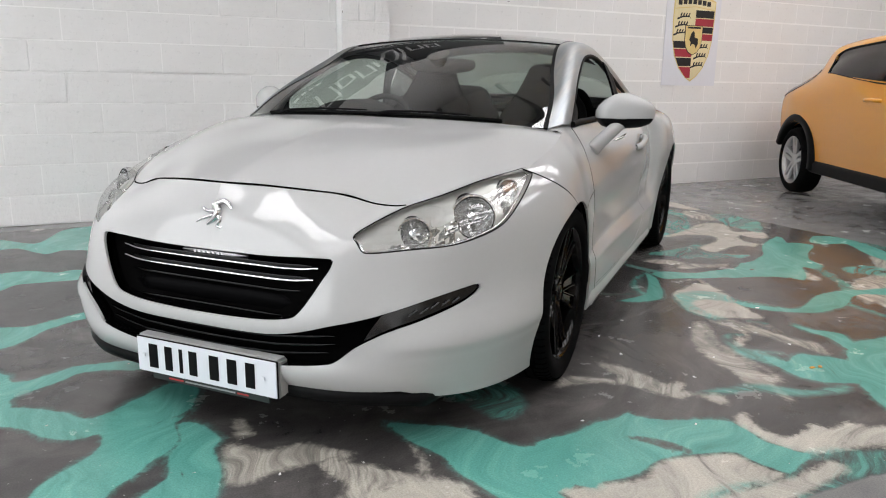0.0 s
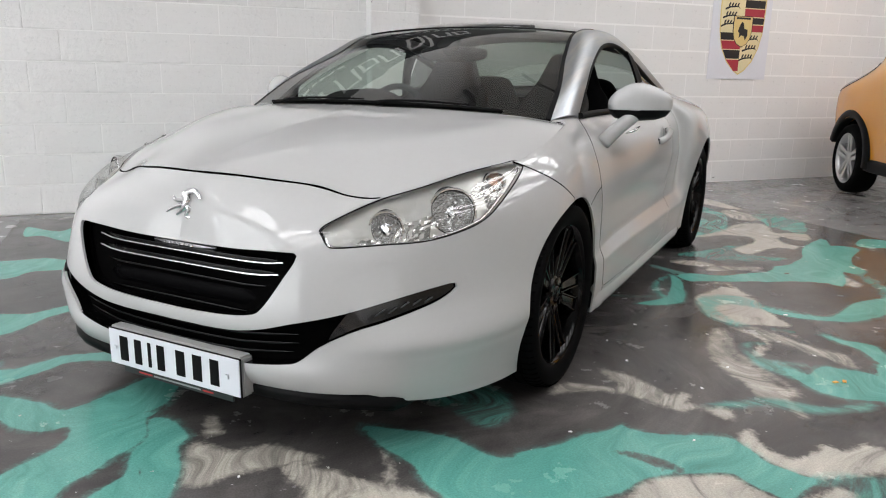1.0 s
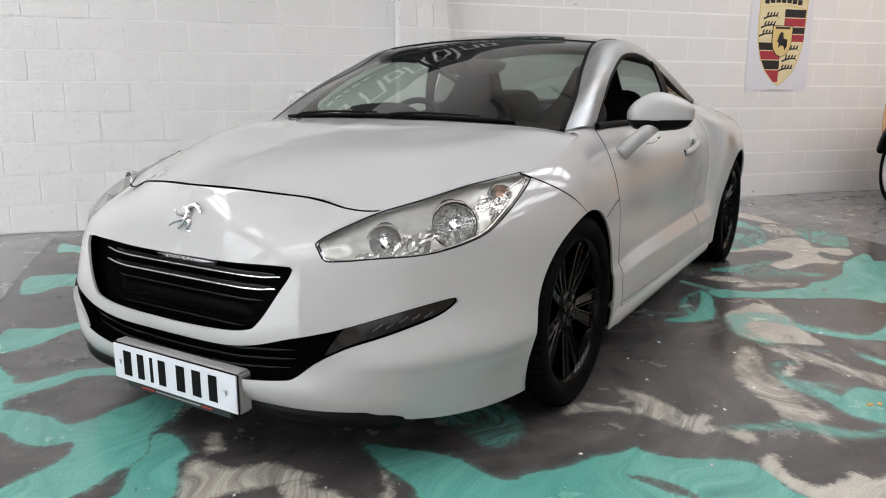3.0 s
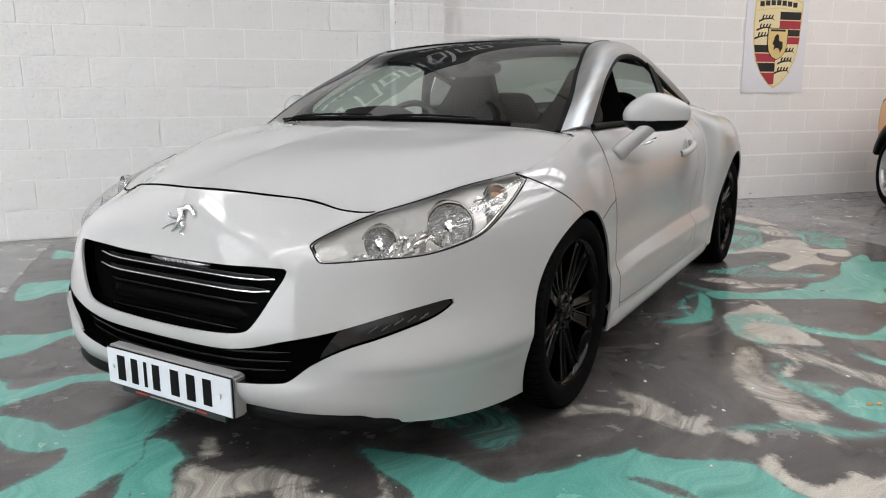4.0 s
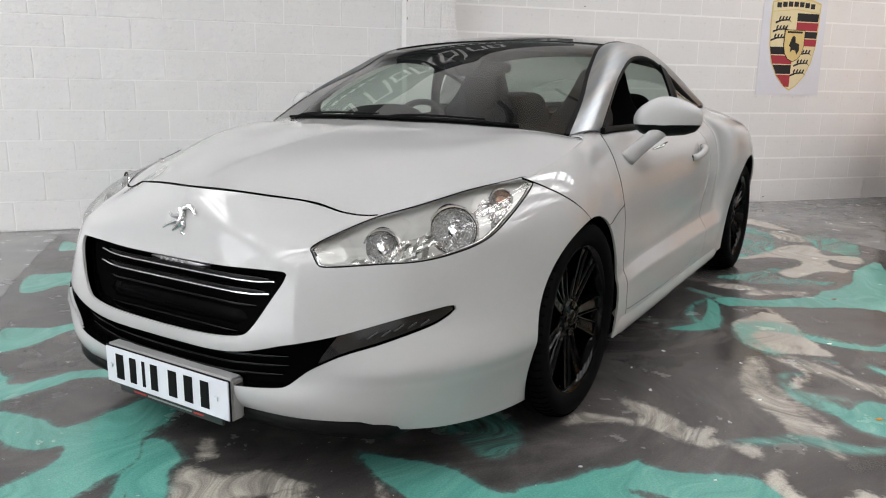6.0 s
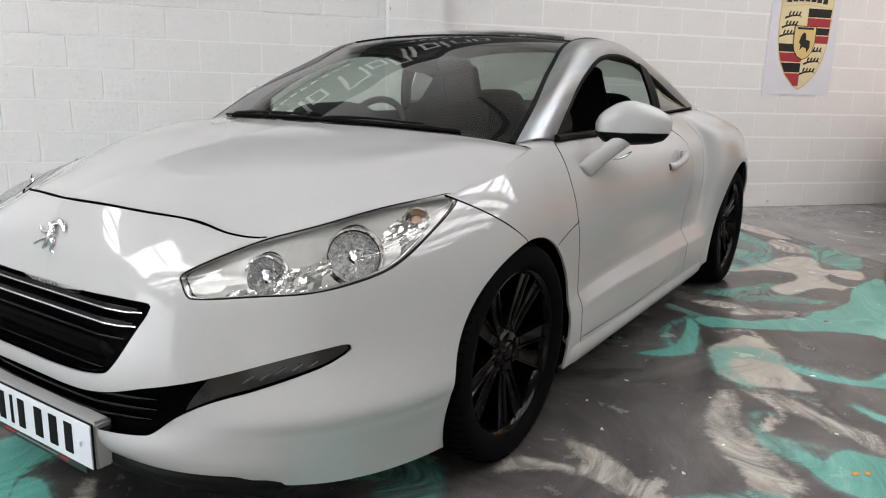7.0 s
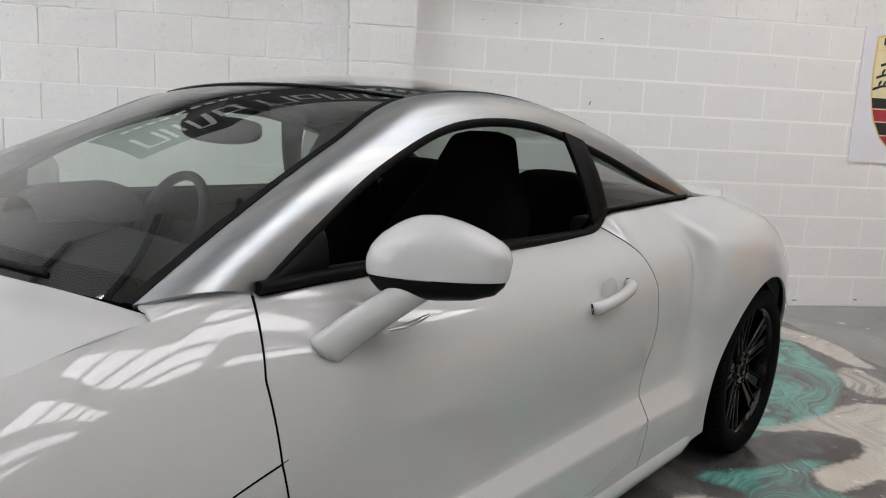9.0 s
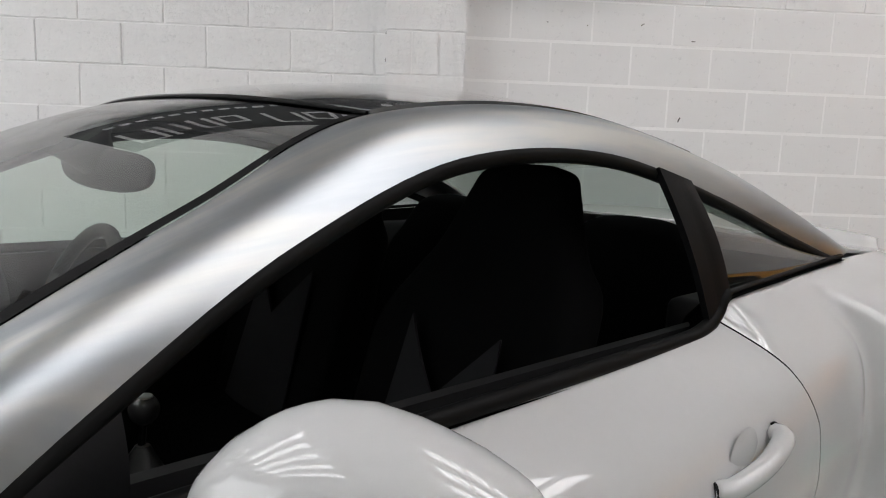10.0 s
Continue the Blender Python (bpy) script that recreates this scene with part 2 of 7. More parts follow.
    def times(a, c):
        x = node(t, "Math")
        x.operation = "MULTIPLY"
        t.links.new(a, x.inputs[0])
        t.links.new(c, x.inputs[1])
        return x.outputs[0]

    both = scaled(strands, 0.4, scaled(fine, 0.2, scaled(wide, 0.4, 0.0)))
    teal = ramp(t, both, [(0.30, (0.050, 0.185, 0.160)), (0.42, (0.090, 0.305, 0.260)), (0.52, (0.118, 0.365, 0.312)), (0.60, (0.155, 0.415, 0.36)), (0.72, (0.33, 0.53, 0.47))])
    cream = ramp(t, both, [(0.28, (0.30, 0.285, 0.255)), (0.42, (0.41, 0.388, 0.345)), (0.56, (0.50, 0.468, 0.41)), (0.72, (0.62, 0.585, 0.52))])
    streaked = ramp(t, scaled(strands, 0.65, scaled(fine, 0.35, 0.0)), [(0.36, (0.16, 0.16, 0.16)), (0.47, (0.55, 0.55, 0.55)), (0.57, (0.97, 0.97, 0.97))])
    patchy = ramp(t, scaled(strands, 0.6, scaled(wide, 0.4, 0.0)), [(0.34, (0.30, 0.30, 0.30)), (0.45, (0.9, 0.9, 0.9)), (0.54, (1, 1, 1))])
    c = ground.outputs["Color"]
    brown = node(t, "RGB")
    brown.outputs[0].default_value = (0.085, 0.066, 0.052, 1)
    c = over(c, brown.outputs[0], field("dark", 0.05, 0.020, 0.02))
    c = over(c, cream.outputs["Color"], times(field("wisp", 0.06, 0.019, 0.05), streaked.outputs["Color"]))
    c = over(c, cream.outputs["Color"], times(field("cream", 0.06, 0.016, 0.06), patchy.outputs["Color"]))
    # thin torn teal drawn over the rest, then its solid body with a dark rim where it lies thick
    torn = ramp(t, scaled(strands, 0.6, scaled(fine, 0.4, 0.0)), [(0.40, (0.10, 0.10, 0.10)), (0.56, (0.85, 0.85, 0.85))])
    c = over(c, teal.outputs["Color"], times(field("thin", 0.05, 0.026, 0.04), torn.outputs["Color"]))
    c = over(c, teal.outputs["Color"], times(field("teal", 0.06, 0.030, 0.06), torn.outputs["Color"]))
    hole = ramp(t, wide, [(0.26, (0.35, 0.35, 0.35)), (0.38, (1, 1, 1))])
    c = over(c, teal.outputs["Color"], times(field("teal", 0.025, 0.006, 0.014), hole.outputs["Color"]))
    # bare concrete past the poured field
    bare = noise_of(t, 2.0, 8.0, 0.6, 0.5)
    plain = ramp(t, bare.outputs["Fac"], [(0.3, (0.165, 0.165, 0.165)), (0.62, (0.235, 0.235, 0.232)), (0.72, (0.36, 0.35, 0.335))])
    a = t.nodes.new("ShaderNodeAttribute")
    a.attribute_name = "bare"
    q = node(t, "MapRange")
    q.inputs["From Min"].default_value, q.inputs["From Max"].default_value = -0.004, 0.008
    t.links.new(scaled(edge.outputs["Fac"], 0.05, scaled(a.outputs["Fac"], 1.0, -0.025)), q.inputs["Value"])
    c = over(c, plain.outputs["Color"], q.outputs["Result"])
    specks = noise_of(t, 46.0, 2.0)
    dust = ramp(t, specks.outputs["Fac"], [(0.735, (0, 0, 0)), (0.76, (0.8, 0.8, 0.8))])
    white = node(t, "RGB")
    white.outputs[0].default_value = (0.5, 0.5, 0.48, 1)
    c = over(c, white.outputs[0], dust.outputs["Color"])
    grit = noise_of(t, 170.0, 3.0, 0.7)
    shade = ramp(t, grit.outputs["Fac"], [(0.30, (0.80, 0.80, 0.80)), (0.70, (1.18, 1.18, 1.18))])
    g = t.nodes.new("ShaderNodeMixRGB")
    g.blend_type, g.inputs[0].default_value = "MULTIPLY", 1.0
    t.links.new(c, g.inputs[1])
    t.links.new(shade.outputs["Color"], g.inputs[2])
    t.links.new(g.outputs[0], b.inputs["Base Color"])
    scuff = noise_of(t, 5.0, 6.0, 0.65)
    r = node(t, "MapRange")
    r.inputs["From Min"].default_value, r.inputs["From Max"].default_value = 0.3, 0.7
    r.inputs["To Min"].default_value, r.inputs["To Max"].default_value = 0.13, 0.30
    t.links.new(scuff.outputs["Fac"], r.inputs["Value"])
    t.links.new(r.outputs["Result"], b.inputs["Roughness"])
    b.inputs["Specular IOR Level"].default_value = 0.5
    bump(t, b, bare.outputs["Fac"], 0.12, 0.004)
    return m


M_FLOOR = marble_floor()


def box(bm, x0, x1, y0, y1, z0, z1):
    g = bmesh.ops.create_cube(bm, size=1)
    bmesh.ops.scale(bm, verts=g["verts"], vec=(x1 - x0, y1 - y0, z1 - z0))
    bmesh.ops.translate(bm, verts=g["verts"], vec=((x0 + x1) / 2, (y0 + y1) / 2, (z0 + z1) / 2))
    return g["verts"]


def part(name, bm, mat, parent=None, label=""):
    me = bpy.data.meshes.new(name)
    bm.to_mesh(me)
    bm.free()
    me.materials.append(mat)
    ob = new(name, me)
    ob.parent = parent
    if label:
        ob["label"] = label
    return ob


def block(name, mat, *b, parent=None, label=""):
    bm = bmesh.new()
    box(bm, *b)
    return part(name, bm, mat, parent, label)


# ---- the hall ----
WALL_Y, HALL = 6.515, (-8.0, 13.0, -9.0)
JOINT = material("painted_mortar", (0.86, 0.855, 0.85), 0.7, 0, 0, 0.06, 60.0, 0.001)
wall_back = tagged(block("wall_back", JOINT, HALL[0], HALL[1], WALL_Y + 0.0055, WALL_Y + 0.25, 0, 5.6), "white painted concrete block wall", "wall", kind="structure")
pier = tagged(block("wall_pier", JOINT, 2.238, 2.658, WALL_Y - 0.151, WALL_Y + 0.0055, 0, 5.6), "white painted block pier on the wall", "wall", kind="structure")
M_TAN = material("cream_painted_board", (0.58, 0.50, 0.41), 0.6, 0, 0, 0.12, 2.0)
M_SHUTTER = material("grey_roller_shutter", (0.30, 0.30, 0.31), 0.5, 0.2, 0, 0.1, 4.0)
for y0, y1, z0 in ((HALL[2], -6.0, 0), (3.6, WALL_Y + 0.25, 0), (-6.0, 3.6, 4.4)):
    tagged(block("wall_left", M_WALL, HALL[0] - 0.25, HALL[0], y0, y1, z0, 5.6), "white painted wall", "wall", kind="structure")
tagged(block("daylight_opening", lit("daylight_outside", (0.94, 0.975, 1.0), DAYLIGHT), HALL[0] - 0.3, HALL[0] - 0.27, -6.0, 3.6, 0, 4.4), "open loading bay with bright daylight outside", "opening", kind="structure")
tagged(block("wall_right", M_TAN, HALL[1], HALL[1] + 0.25, HALL[2], WALL_Y + 0.25, 0, 5.6), "cream painted wall", "wall", kind="structure")
for i, b in enumerate(((HALL[0], -1.5, 0, 5.6), (4.5, HALL[1], 0, 5.6), (-1.5, 4.5, 4.2, 5.6))):
    tagged(block("wall_front", M_TAN, b[0], b[1], HALL[2] - 0.25, HALL[2], b[2], b[3]), "cream painted wall beside the added front opening", "wall", kind="structure")
# no doorway is in view here: glowing panel added to light the nose
tagged(block("front_fill_panel", lit("front_fill_glow", (1.0, 0.985, 0.96), DAYLIGHT * 0.22), -1.5, 4.5, HALL[2] - 0.3, HALL[2] - 0.27, 0, 3.6), "unseen glowing panel in the front wall, added as fill light", "opening", kind="structure")
# unseen slats above the panel, added with it
shutter = tagged(new("loading_door"), "unseen grey shutter slats added over the fill panel", "door", kind="structure")
for k in range(6):
    block("slat", M_SHUTTER, -1.5, 4.5, HALL[2] - 0.24, HALL[2] - 0.20, 3.6 + 0.1 * k, 3.692 + 0.1 * k, parent=shutter)

# sheet roof: translucent strips run across it on both sides of a solid middle, purlins under them
STRIPS = [(-2.60 + 1.6 * i, -1.80 + 1.6 * i) for i in range(5)]
RUNS = ((-6.2, -0.6), (3.84, 9.44))
bm = bmesh.new()
edges = [HALL[2]] + [e for s in STRIPS for e in s] + [WALL_Y]
for a, b in zip(edges[::2], edges[1::2]):
    box(bm, HALL[0], HALL[1], a, b, 5.6, 5.7)
for a, b in STRIPS:
    for x0, x1 in ((HALL[0], RUNS[0][0]), (RUNS[0][1], RUNS[1][0]), (RUNS[1][1], HALL[1])):
        box(bm, x0, x1, a, b, 5.6, 5.7)
    # the strips over the bay are a little narrower
    box(bm, *RUNS[0], a, a + 0.05, 5.6, 5.7)
    box(bm, *RUNS[0], b - 0.05, b, 5.6, 5.7)
tagged(part("ceiling", bm, M_SHEET), "pale sheet metal roof lining", "ceiling", kind="structure")
for a, b in STRIPS:
    for x0, x1 in RUNS:
        light = tagged(new("roof_light"), "translucent daylight roof strip", "skylight", "roof strips", "structure")
        side = 0.05 if x1 < 0 else 0.0
        # panes between the purlins
        for x in np.arange(x0, x1 - 0.1, 1.12):
            block("pane", M_ROOFLIGHT if x1 < 0 else M_ROOFLIGHT_RIGHT, x + 0.04, x + 1.08, a + 0.02 + side, b - 0.02 - side, 5.66, 5.68, parent=light)
            block("frame", M_SHEET, x - 0.04, x + 0.04, a + side, b - side, 5.6, 5.7, parent=light)
for x in np.arange(RUNS[0][0] - 1.12, HALL[1], 1.12):
    tagged(block("purlin", M_BEAM, x - 0.03, x + 0.03, HALL[2], WALL_Y, 5.50, 5.60), "grey steel purlin under the roof", "beam", "purlins", "structure")

# floor: fields of distance to the poured pools and drawn-out streaks, coloured by the material
POURS = {"teal": [], "thin": [], "cream": [], "wisp": [], "dark": [], "hole": []}


def spline_2d(p, closed):
    p = np.array(p, float)
    q = np.vstack((p[-1:], p, p[:2])) if closed else np.vstack((2 * p[:1] - p[1:2], p, 2 * p[-1:] - p[-2:-1]))
    out = []
    for i in range(len(q) - 3):
        a, b, c, d = q[i:i + 4]
        for f in np.linspace(0, 1, 4)[:-1]:
            out.append(0.5 * (2 * b + (c - a) * f + (2 * a - 5 * b + 4 * c - d) * f ** 2 + (3 * b - a - 3 * c + d) * f ** 3))
    return np.array(out if closed else out + [p[-1]])


def pool(kind, *points):
    """A poured field with a closed outline."""
    POURS[kind].append((0.0, spline_2d(points, True)))


def streak(kind, width, *points):
    """A drawn-out line of resin."""
    POURS[kind].append((width, spline_2d(points, False)))


pool("teal", (-0.20, 3.08), (-0.04, 3.00), (0.06, 2.92), (0.11, 2.85), (0.15, 2.83), (0.21, 2.86), (0.27, 2.91), (0.32, 2.95), (0.41, 3.02), (0.50, 2.95), (0.47, 2.82), (0.45, 2.77), (0.42, 2.72), (0.39, 2.68), (0.39, 2.61), (0.39, 2.57), (0.37, 2.52), (0.34, 2.48), (0.30, 2.46), (0.27, 2.42), (0.23, 2.37), (0.19, 2.34), (0.16, 2.28), (0.12, 2.19), (-0.05, 2.26), (-0.02, 2.38), (0.01, 2.45), (0.05, 2.49), (0.09, 2.52), (0.14, 2.57), (0.16, 2.61), (0.17, 2.66), (0.16, 2.70), (0.12, 2.69), (0.07, 2.70), (0.00, 2.76), (-0.04, 2.82), (-0.09, 2.87), (-0.19, 2.95))
pool("teal", (0.40, 2.66), (0.43, 2.67), (0.47, 2.63), (0.49, 2.57), (0.50, 2.51), (0.47, 2.45), (0.47, 2.38), (0.47, 2.31), (0.45, 2.24), (0.43, 2.17), (0.37, 2.06), (0.18, 2.16), (0.25, 2.26), (0.30, 2.31), (0.33, 2.34), (0.34, 2.40), (0.35, 2.47), (0.38, 2.52), (0.40, 2.58))
pool("teal", (-0.25, 3.56), (-0.16, 3.39), (-0.13, 3.35), (-0.11, 3.27), (-0.04, 3.27), (0.03, 3.31), (0.11, 3.35), (0.19, 3.34), (0.29, 3.33), (0.37, 3.28), (0.31, 3.21), (0.23, 3.25), (0.13, 3.27), (0.06, 3.22), (0.00, 3.18), (-0.07, 3.14), (-0.11, 3.11), (-0.10, 3.03), (-0.20, 3.04))
pool("teal", (-0.29, 3.98), (-0.20, 3.98), (-0.09, 3.95), (0.02, 4.01), (0.14, 4.07), (0.32, 4.12), (0.34, 4.03), (0.17, 3.98), (0.07, 3.93), (-0.02, 3.86), (-0.06, 3.80), (-0.12, 3.71), (-0.18, 3.68), (-0.26, 3.67))
pool("teal", (-0.38, 5.01), (-0.28, 5.03), (-0.14, 5.04), (0.01, 4.93), (0.10, 4.96), (0.30, 4.85), (0.33, 4.70), (0.15, 4.71), (-0.04, 4.73), (-0.18, 4.73), (-0.25, 4.64), (-0.35, 4.65))
pool("teal", (-0.35, 6.04), (-0.14, 5.81), (-0.04, 6.01), (0.03, 6.23), (0.18, 6.31), (0.37, 6.28), (0.33, 5.47), (0.16, 5.49), (0.03, 5.54), (-0.06, 5.46), (-0.23, 5.71), (-0.33, 5.71))
pool("teal", (1.02, 2.36), (1.09, 2.35), (1.16, 2.31), (1.20, 2.28), (1.26, 2.22), (1.28, 2.16), (1.31, 2.10), (1.35, 2.06), (1.38, 2.05), (1.41, 2.07), (1.47, 2.07), (1.53, 2.07), (1.59, 2.08), (1.65, 2.10), (1.73, 2.10), (1.80, 2.12), (1.81, 2.09), (1.84, 2.05), (1.92, 2.00), (2.01, 1.96), (2.07, 1.92), (2.07, 1.88), (2.07, 1.82), (2.06, 1.77), (2.08, 1.73), (2.10, 1.68), (2.12, 1.64), (2.05, 1.62), (1.99, 1.60), (1.96, 1.60), (1.94, 1.65), (1.93, 1.70), (1.93, 1.74), (1.90, 1.77), (1.80, 1.80), (1.72, 1.82), (1.65, 1.82), (1.58, 1.79), (1.52, 1.78), (1.43, 1.80), (1.35, 1.82))
pool("teal", (1.02, 2.36), (1.22, 2.12), (1.35, 1.82), (1.30, 1.82), (1.29, 1.77), (1.30, 1.68), (1.19, 1.72), (1.13, 1.84), (1.12, 1.88), (1.11, 1.94), (1.09, 2.01), (1.09, 2.09), (1.07, 2.17), (1.04, 2.23), (1.03, 2.30))
# teal under the bumper, made thin to stand in for the car's shade
pool("thin", (1.22, 2.59), (1.29, 2.48), (1.35, 2.35), (1.37, 2.27), (1.42, 2.26), (1.49, 2.30), (1.53, 2.37), (1.55, 2.44), (1.50, 2.61), (1.32, 2.69))
pool("hole", (1.67, 1.98), (1.73, 1.96), (1.78, 1.90), (1.81, 1.82), (1.75, 1.85), (1.72, 1.91))
streak("hole", 0.009, (0.27, 2.70), (0.31, 2.69), (0.36, 2.72), (0.41, 2.73), (0.46, 2.78))
streak("hole", 0.009, (0.36, 2.37), (0.37, 2.32), (0.38, 2.28), (0.37, 2.25))
streak("thin", 0.037, (2.13, 1.64), (2.23, 1.62), (2.27, 1.57), (2.32, 1.53))
streak("thin", 0.023, (1.96, 1.59), (1.86, 1.60), (1.76, 1.61), (1.67, 1.61), (1.61, 1.59))
pool("thin", (2.35, 1.56), (2.27, 1.58), (2.19, 1.58), (2.12, 1.54), (2.00, 1.51), (1.89, 1.50), (1.91, 1.48), (2.07, 1.49), (2.26, 1.50))
pool("cream", (1.30, 1.82), (1.42, 1.79), (1.51, 1.77), (1.58, 1.77), (1.65, 1.80), (1.72, 1.81), (1.81, 1.79), (1.91, 1.75), (1.91, 1.69), (1.94, 1.63), (1.95, 1.59), (1.89, 1.59), (1.77, 1.60), (1.67, 1.60), (1.54, 1.52), (1.28, 1.64), (1.30, 1.76))
pool("cream", (1.96, 1.58), (2.06, 1.59), (2.14, 1.59), (2.15, 1.54), (2.06, 1.52), (1.95, 1.51), (1.82, 1.50), (1.56, 1.51), (1.67, 1.59), (1.80, 1.59))
pool("cream", (2.13, 1.94), (2.17, 1.94), (2.12, 1.87), (2.12, 1.81), (2.15, 1.75), (2.23, 1.75), (2.31, 1.78), (2.34, 1.74), (2.44, 1.75), (2.47, 1.69), (2.59, 1.65), (2.45, 1.56), (2.32, 1.61), (2.22, 1.63), (2.14, 1.65), (2.09, 1.70), (2.08, 1.75), (2.07, 1.83), (2.08, 1.89))
pool("cream", (0.78, 1.99), (0.86, 2.02), (0.94, 2.03), (1.01, 2.00), (1.04, 1.96), (1.07, 1.91), (1.08, 1.84), (1.09, 1.73), (0.72, 1.90))
pool("wisp", (0.73, 2.27), (0.78, 2.23), (0.85, 2.17), (0.93, 2.09), (0.98, 2.04), (1.05, 1.98), (1.09, 1.91), (1.03, 1.94), (0.93, 2.02), (0.78, 1.98), (0.69, 2.00), (0.77, 2.08))
pool("wisp", (0.51, 2.45), (0.57, 2.41), (0.61, 2.36), (0.72, 2.37), (0.80, 2.30), (0.85, 2.24), (0.75, 2.24), (0.63, 2.24), (0.53, 2.22), (0.48, 2.25))
pool("wisp", (0.58, 2.63), (0.60, 2.57), (0.59, 2.50), (0.56, 2.50), (0.56, 2.58))
streak("wisp", 0.012, (1.03, 2.23), (1.03, 2.18), (1.02, 2.10), (0.99, 2.04))
pool("wisp", (2.00, 2.53), (2.05, 2.48), (2.07, 2.41), (2.09, 2.32), (2.09, 2.25), (2.15, 2.25), (2.16, 2.22), (2.11, 2.19), (2.17, 2.12), (2.22, 2.08), (2.17, 2.02), (2.14, 2.05), (2.12, 2.13), (2.04, 2.12), (2.02, 2.17), (1.99, 2.24), (1.94, 2.32), (1.85, 2.38), (1.71, 2.40), (1.80, 2.46), (1.90, 2.40), (1.98, 2.37), (1.98, 2.45))
pool("cream", (2.08, 2.23), (2.15, 2.24), (2.16, 2.22), (2.11, 2.18), (2.10, 2.14), (2.05, 2.13), (2.04, 2.18))
pool("cream", (2.17, 2.12), (2.22, 2.08), (2.17, 2.03), (2.15, 2.05), (2.15, 2.10))
pool("thin", (2.14, 2.14), (2.24, 2.13), (2.35, 2.12), (2.43, 2.09), (2.49, 2.02), (2.56, 1.97), (2.72, 1.95), (2.68, 1.92), (2.51, 1.95), (2.43, 1.99), (2.36, 2.06), (2.25, 2.08), (2.16, 2.11))
pool("wisp", (2.76, 2.75), (2.62, 2.64), (2.54, 2.55), (2.45, 2.39), (2.43, 2.25), (2.39, 2.13), (2.46, 2.08), (2.53, 2.12), (2.52, 2.21), (2.54, 2.33), (2.58, 2.46), (2.63, 2.55), (2.67, 2.63))
streak("wisp", 0.016, (2.76, 2.68), (2.66, 2.55), (2.57, 2.39), (2.53, 2.23), (2.49, 2.14), (2.43, 2.01), (2.41, 1.95))
pool("teal", (2.68, 2.30), (2.71, 2.24), (2.72, 2.21), (2.80, 2.25), (2.85, 2.25), (2.88, 2.21), (2.93, 2.17), (2.96, 2.12), (2.99, 2.06), (2.93, 2.02), (2.84, 1.98), (2.78, 1.95), (2.72, 1.97), (2.66, 2.02), (2.63, 2.10), (2.64, 2.22))
pool("thin", (2.71, 2.49), (2.68, 2.43), (2.67, 2.38), (2.71, 2.30), (2.72, 2.24), (2.64, 2.21), (2.61, 2.30), (2.61, 2.39))
pool("teal", (2.79, 1.97), (2.79, 1.94), (2.78, 1.85), (2.74, 1.73), (2.65, 1.67), (2.68, 1.79), (2.75, 1.90))
pool("teal", (3.15, 2.54), (3.17, 2.44), (3.21, 2.40), (3.24, 2.34), (3.19, 2.26), (3.15, 2.15), (3.15, 2.02), (2.91, 1.88), (2.95, 1.97), (3.04, 2.06), (3.05, 2.13), (3.10, 2.24), (3.14, 2.34), (3.13, 2.43))
pool("teal", (3.19, 2.92), (3.25, 2.83), (3.32, 2.74), (3.38, 2.70), (3.48, 2.72), (3.67, 2.81), (3.83, 2.83), (3.95, 2.82), (4.03, 2.78), (4.23, 2.74), (4.09, 2.66), (3.97, 2.73), (3.85, 2.72), (3.67, 2.63), (3.52, 2.61), (3.40, 2.62), (3.31, 2.67), (3.23, 2.74), (3.17, 2.83))
streak("thin", 0.064, (4.30, 3.30), (4.20, 3.16), (4.12, 3.03), (4.04, 2.91), (3.91, 2.78))
streak("thin", 0.029, (3.71, 2.65), (3.69, 2.55), (3.69, 2.43))
pool("teal", (4.09, 3.54), (4.23, 3.63), (4.52, 3.85), (4.60, 3.78), (4.72, 3.81), (4.80, 3.69), (4.55, 3.53), (4.39, 3.40), (4.33, 3.27), (4.20, 3.22), (4.17, 3.28), (3.98, 3.19), (3.87, 3.14), (3.81, 3.19), (3.68, 3.24), (3.54, 3.28), (3.68, 3.40), (3.84, 3.47), (3.99, 3.52))
pool("teal", (4.86, 3.75), (4.96, 3.66), (5.07, 3.62), (4.90, 3.35), (4.85, 3.16), (5.05, 3.29), (5.19, 3.57), (5.22, 3.81), (5.09, 3.90))
pool("thin", (5.23, 4.27), (5.21, 3.99), (5.26, 3.79), (5.19, 3.57), (5.08, 3.31), (5.37, 3.49), (5.30, 3.77), (5.35, 4.10))
pool("thin", (4.38, 3.16), (4.58, 3.15), (4.62, 3.01), (4.46, 2.91), (4.38, 3.01), (4.31, 3.07))
pool("wisp", (4.22, 2.87), (4.33, 2.83), (3.85, 2.51), (3.91, 2.64), (4.02, 2.77))
pool("wisp", (4.07, 3.22), (4.06, 3.12), (4.02, 3.03), (3.95, 3.03), (3.97, 3.12))
pool("wisp", (4.89, 3.32), (4.81, 3.13), (4.59, 2.99), (4.59, 3.08))
pool("dark", (4.73, 3.64), (4.89, 3.61), (4.97, 3.50), (4.88, 3.36), (4.73, 3.21), (4.49, 3.16), (4.36, 3.23), (4.35, 3.31), (4.53, 3.51))
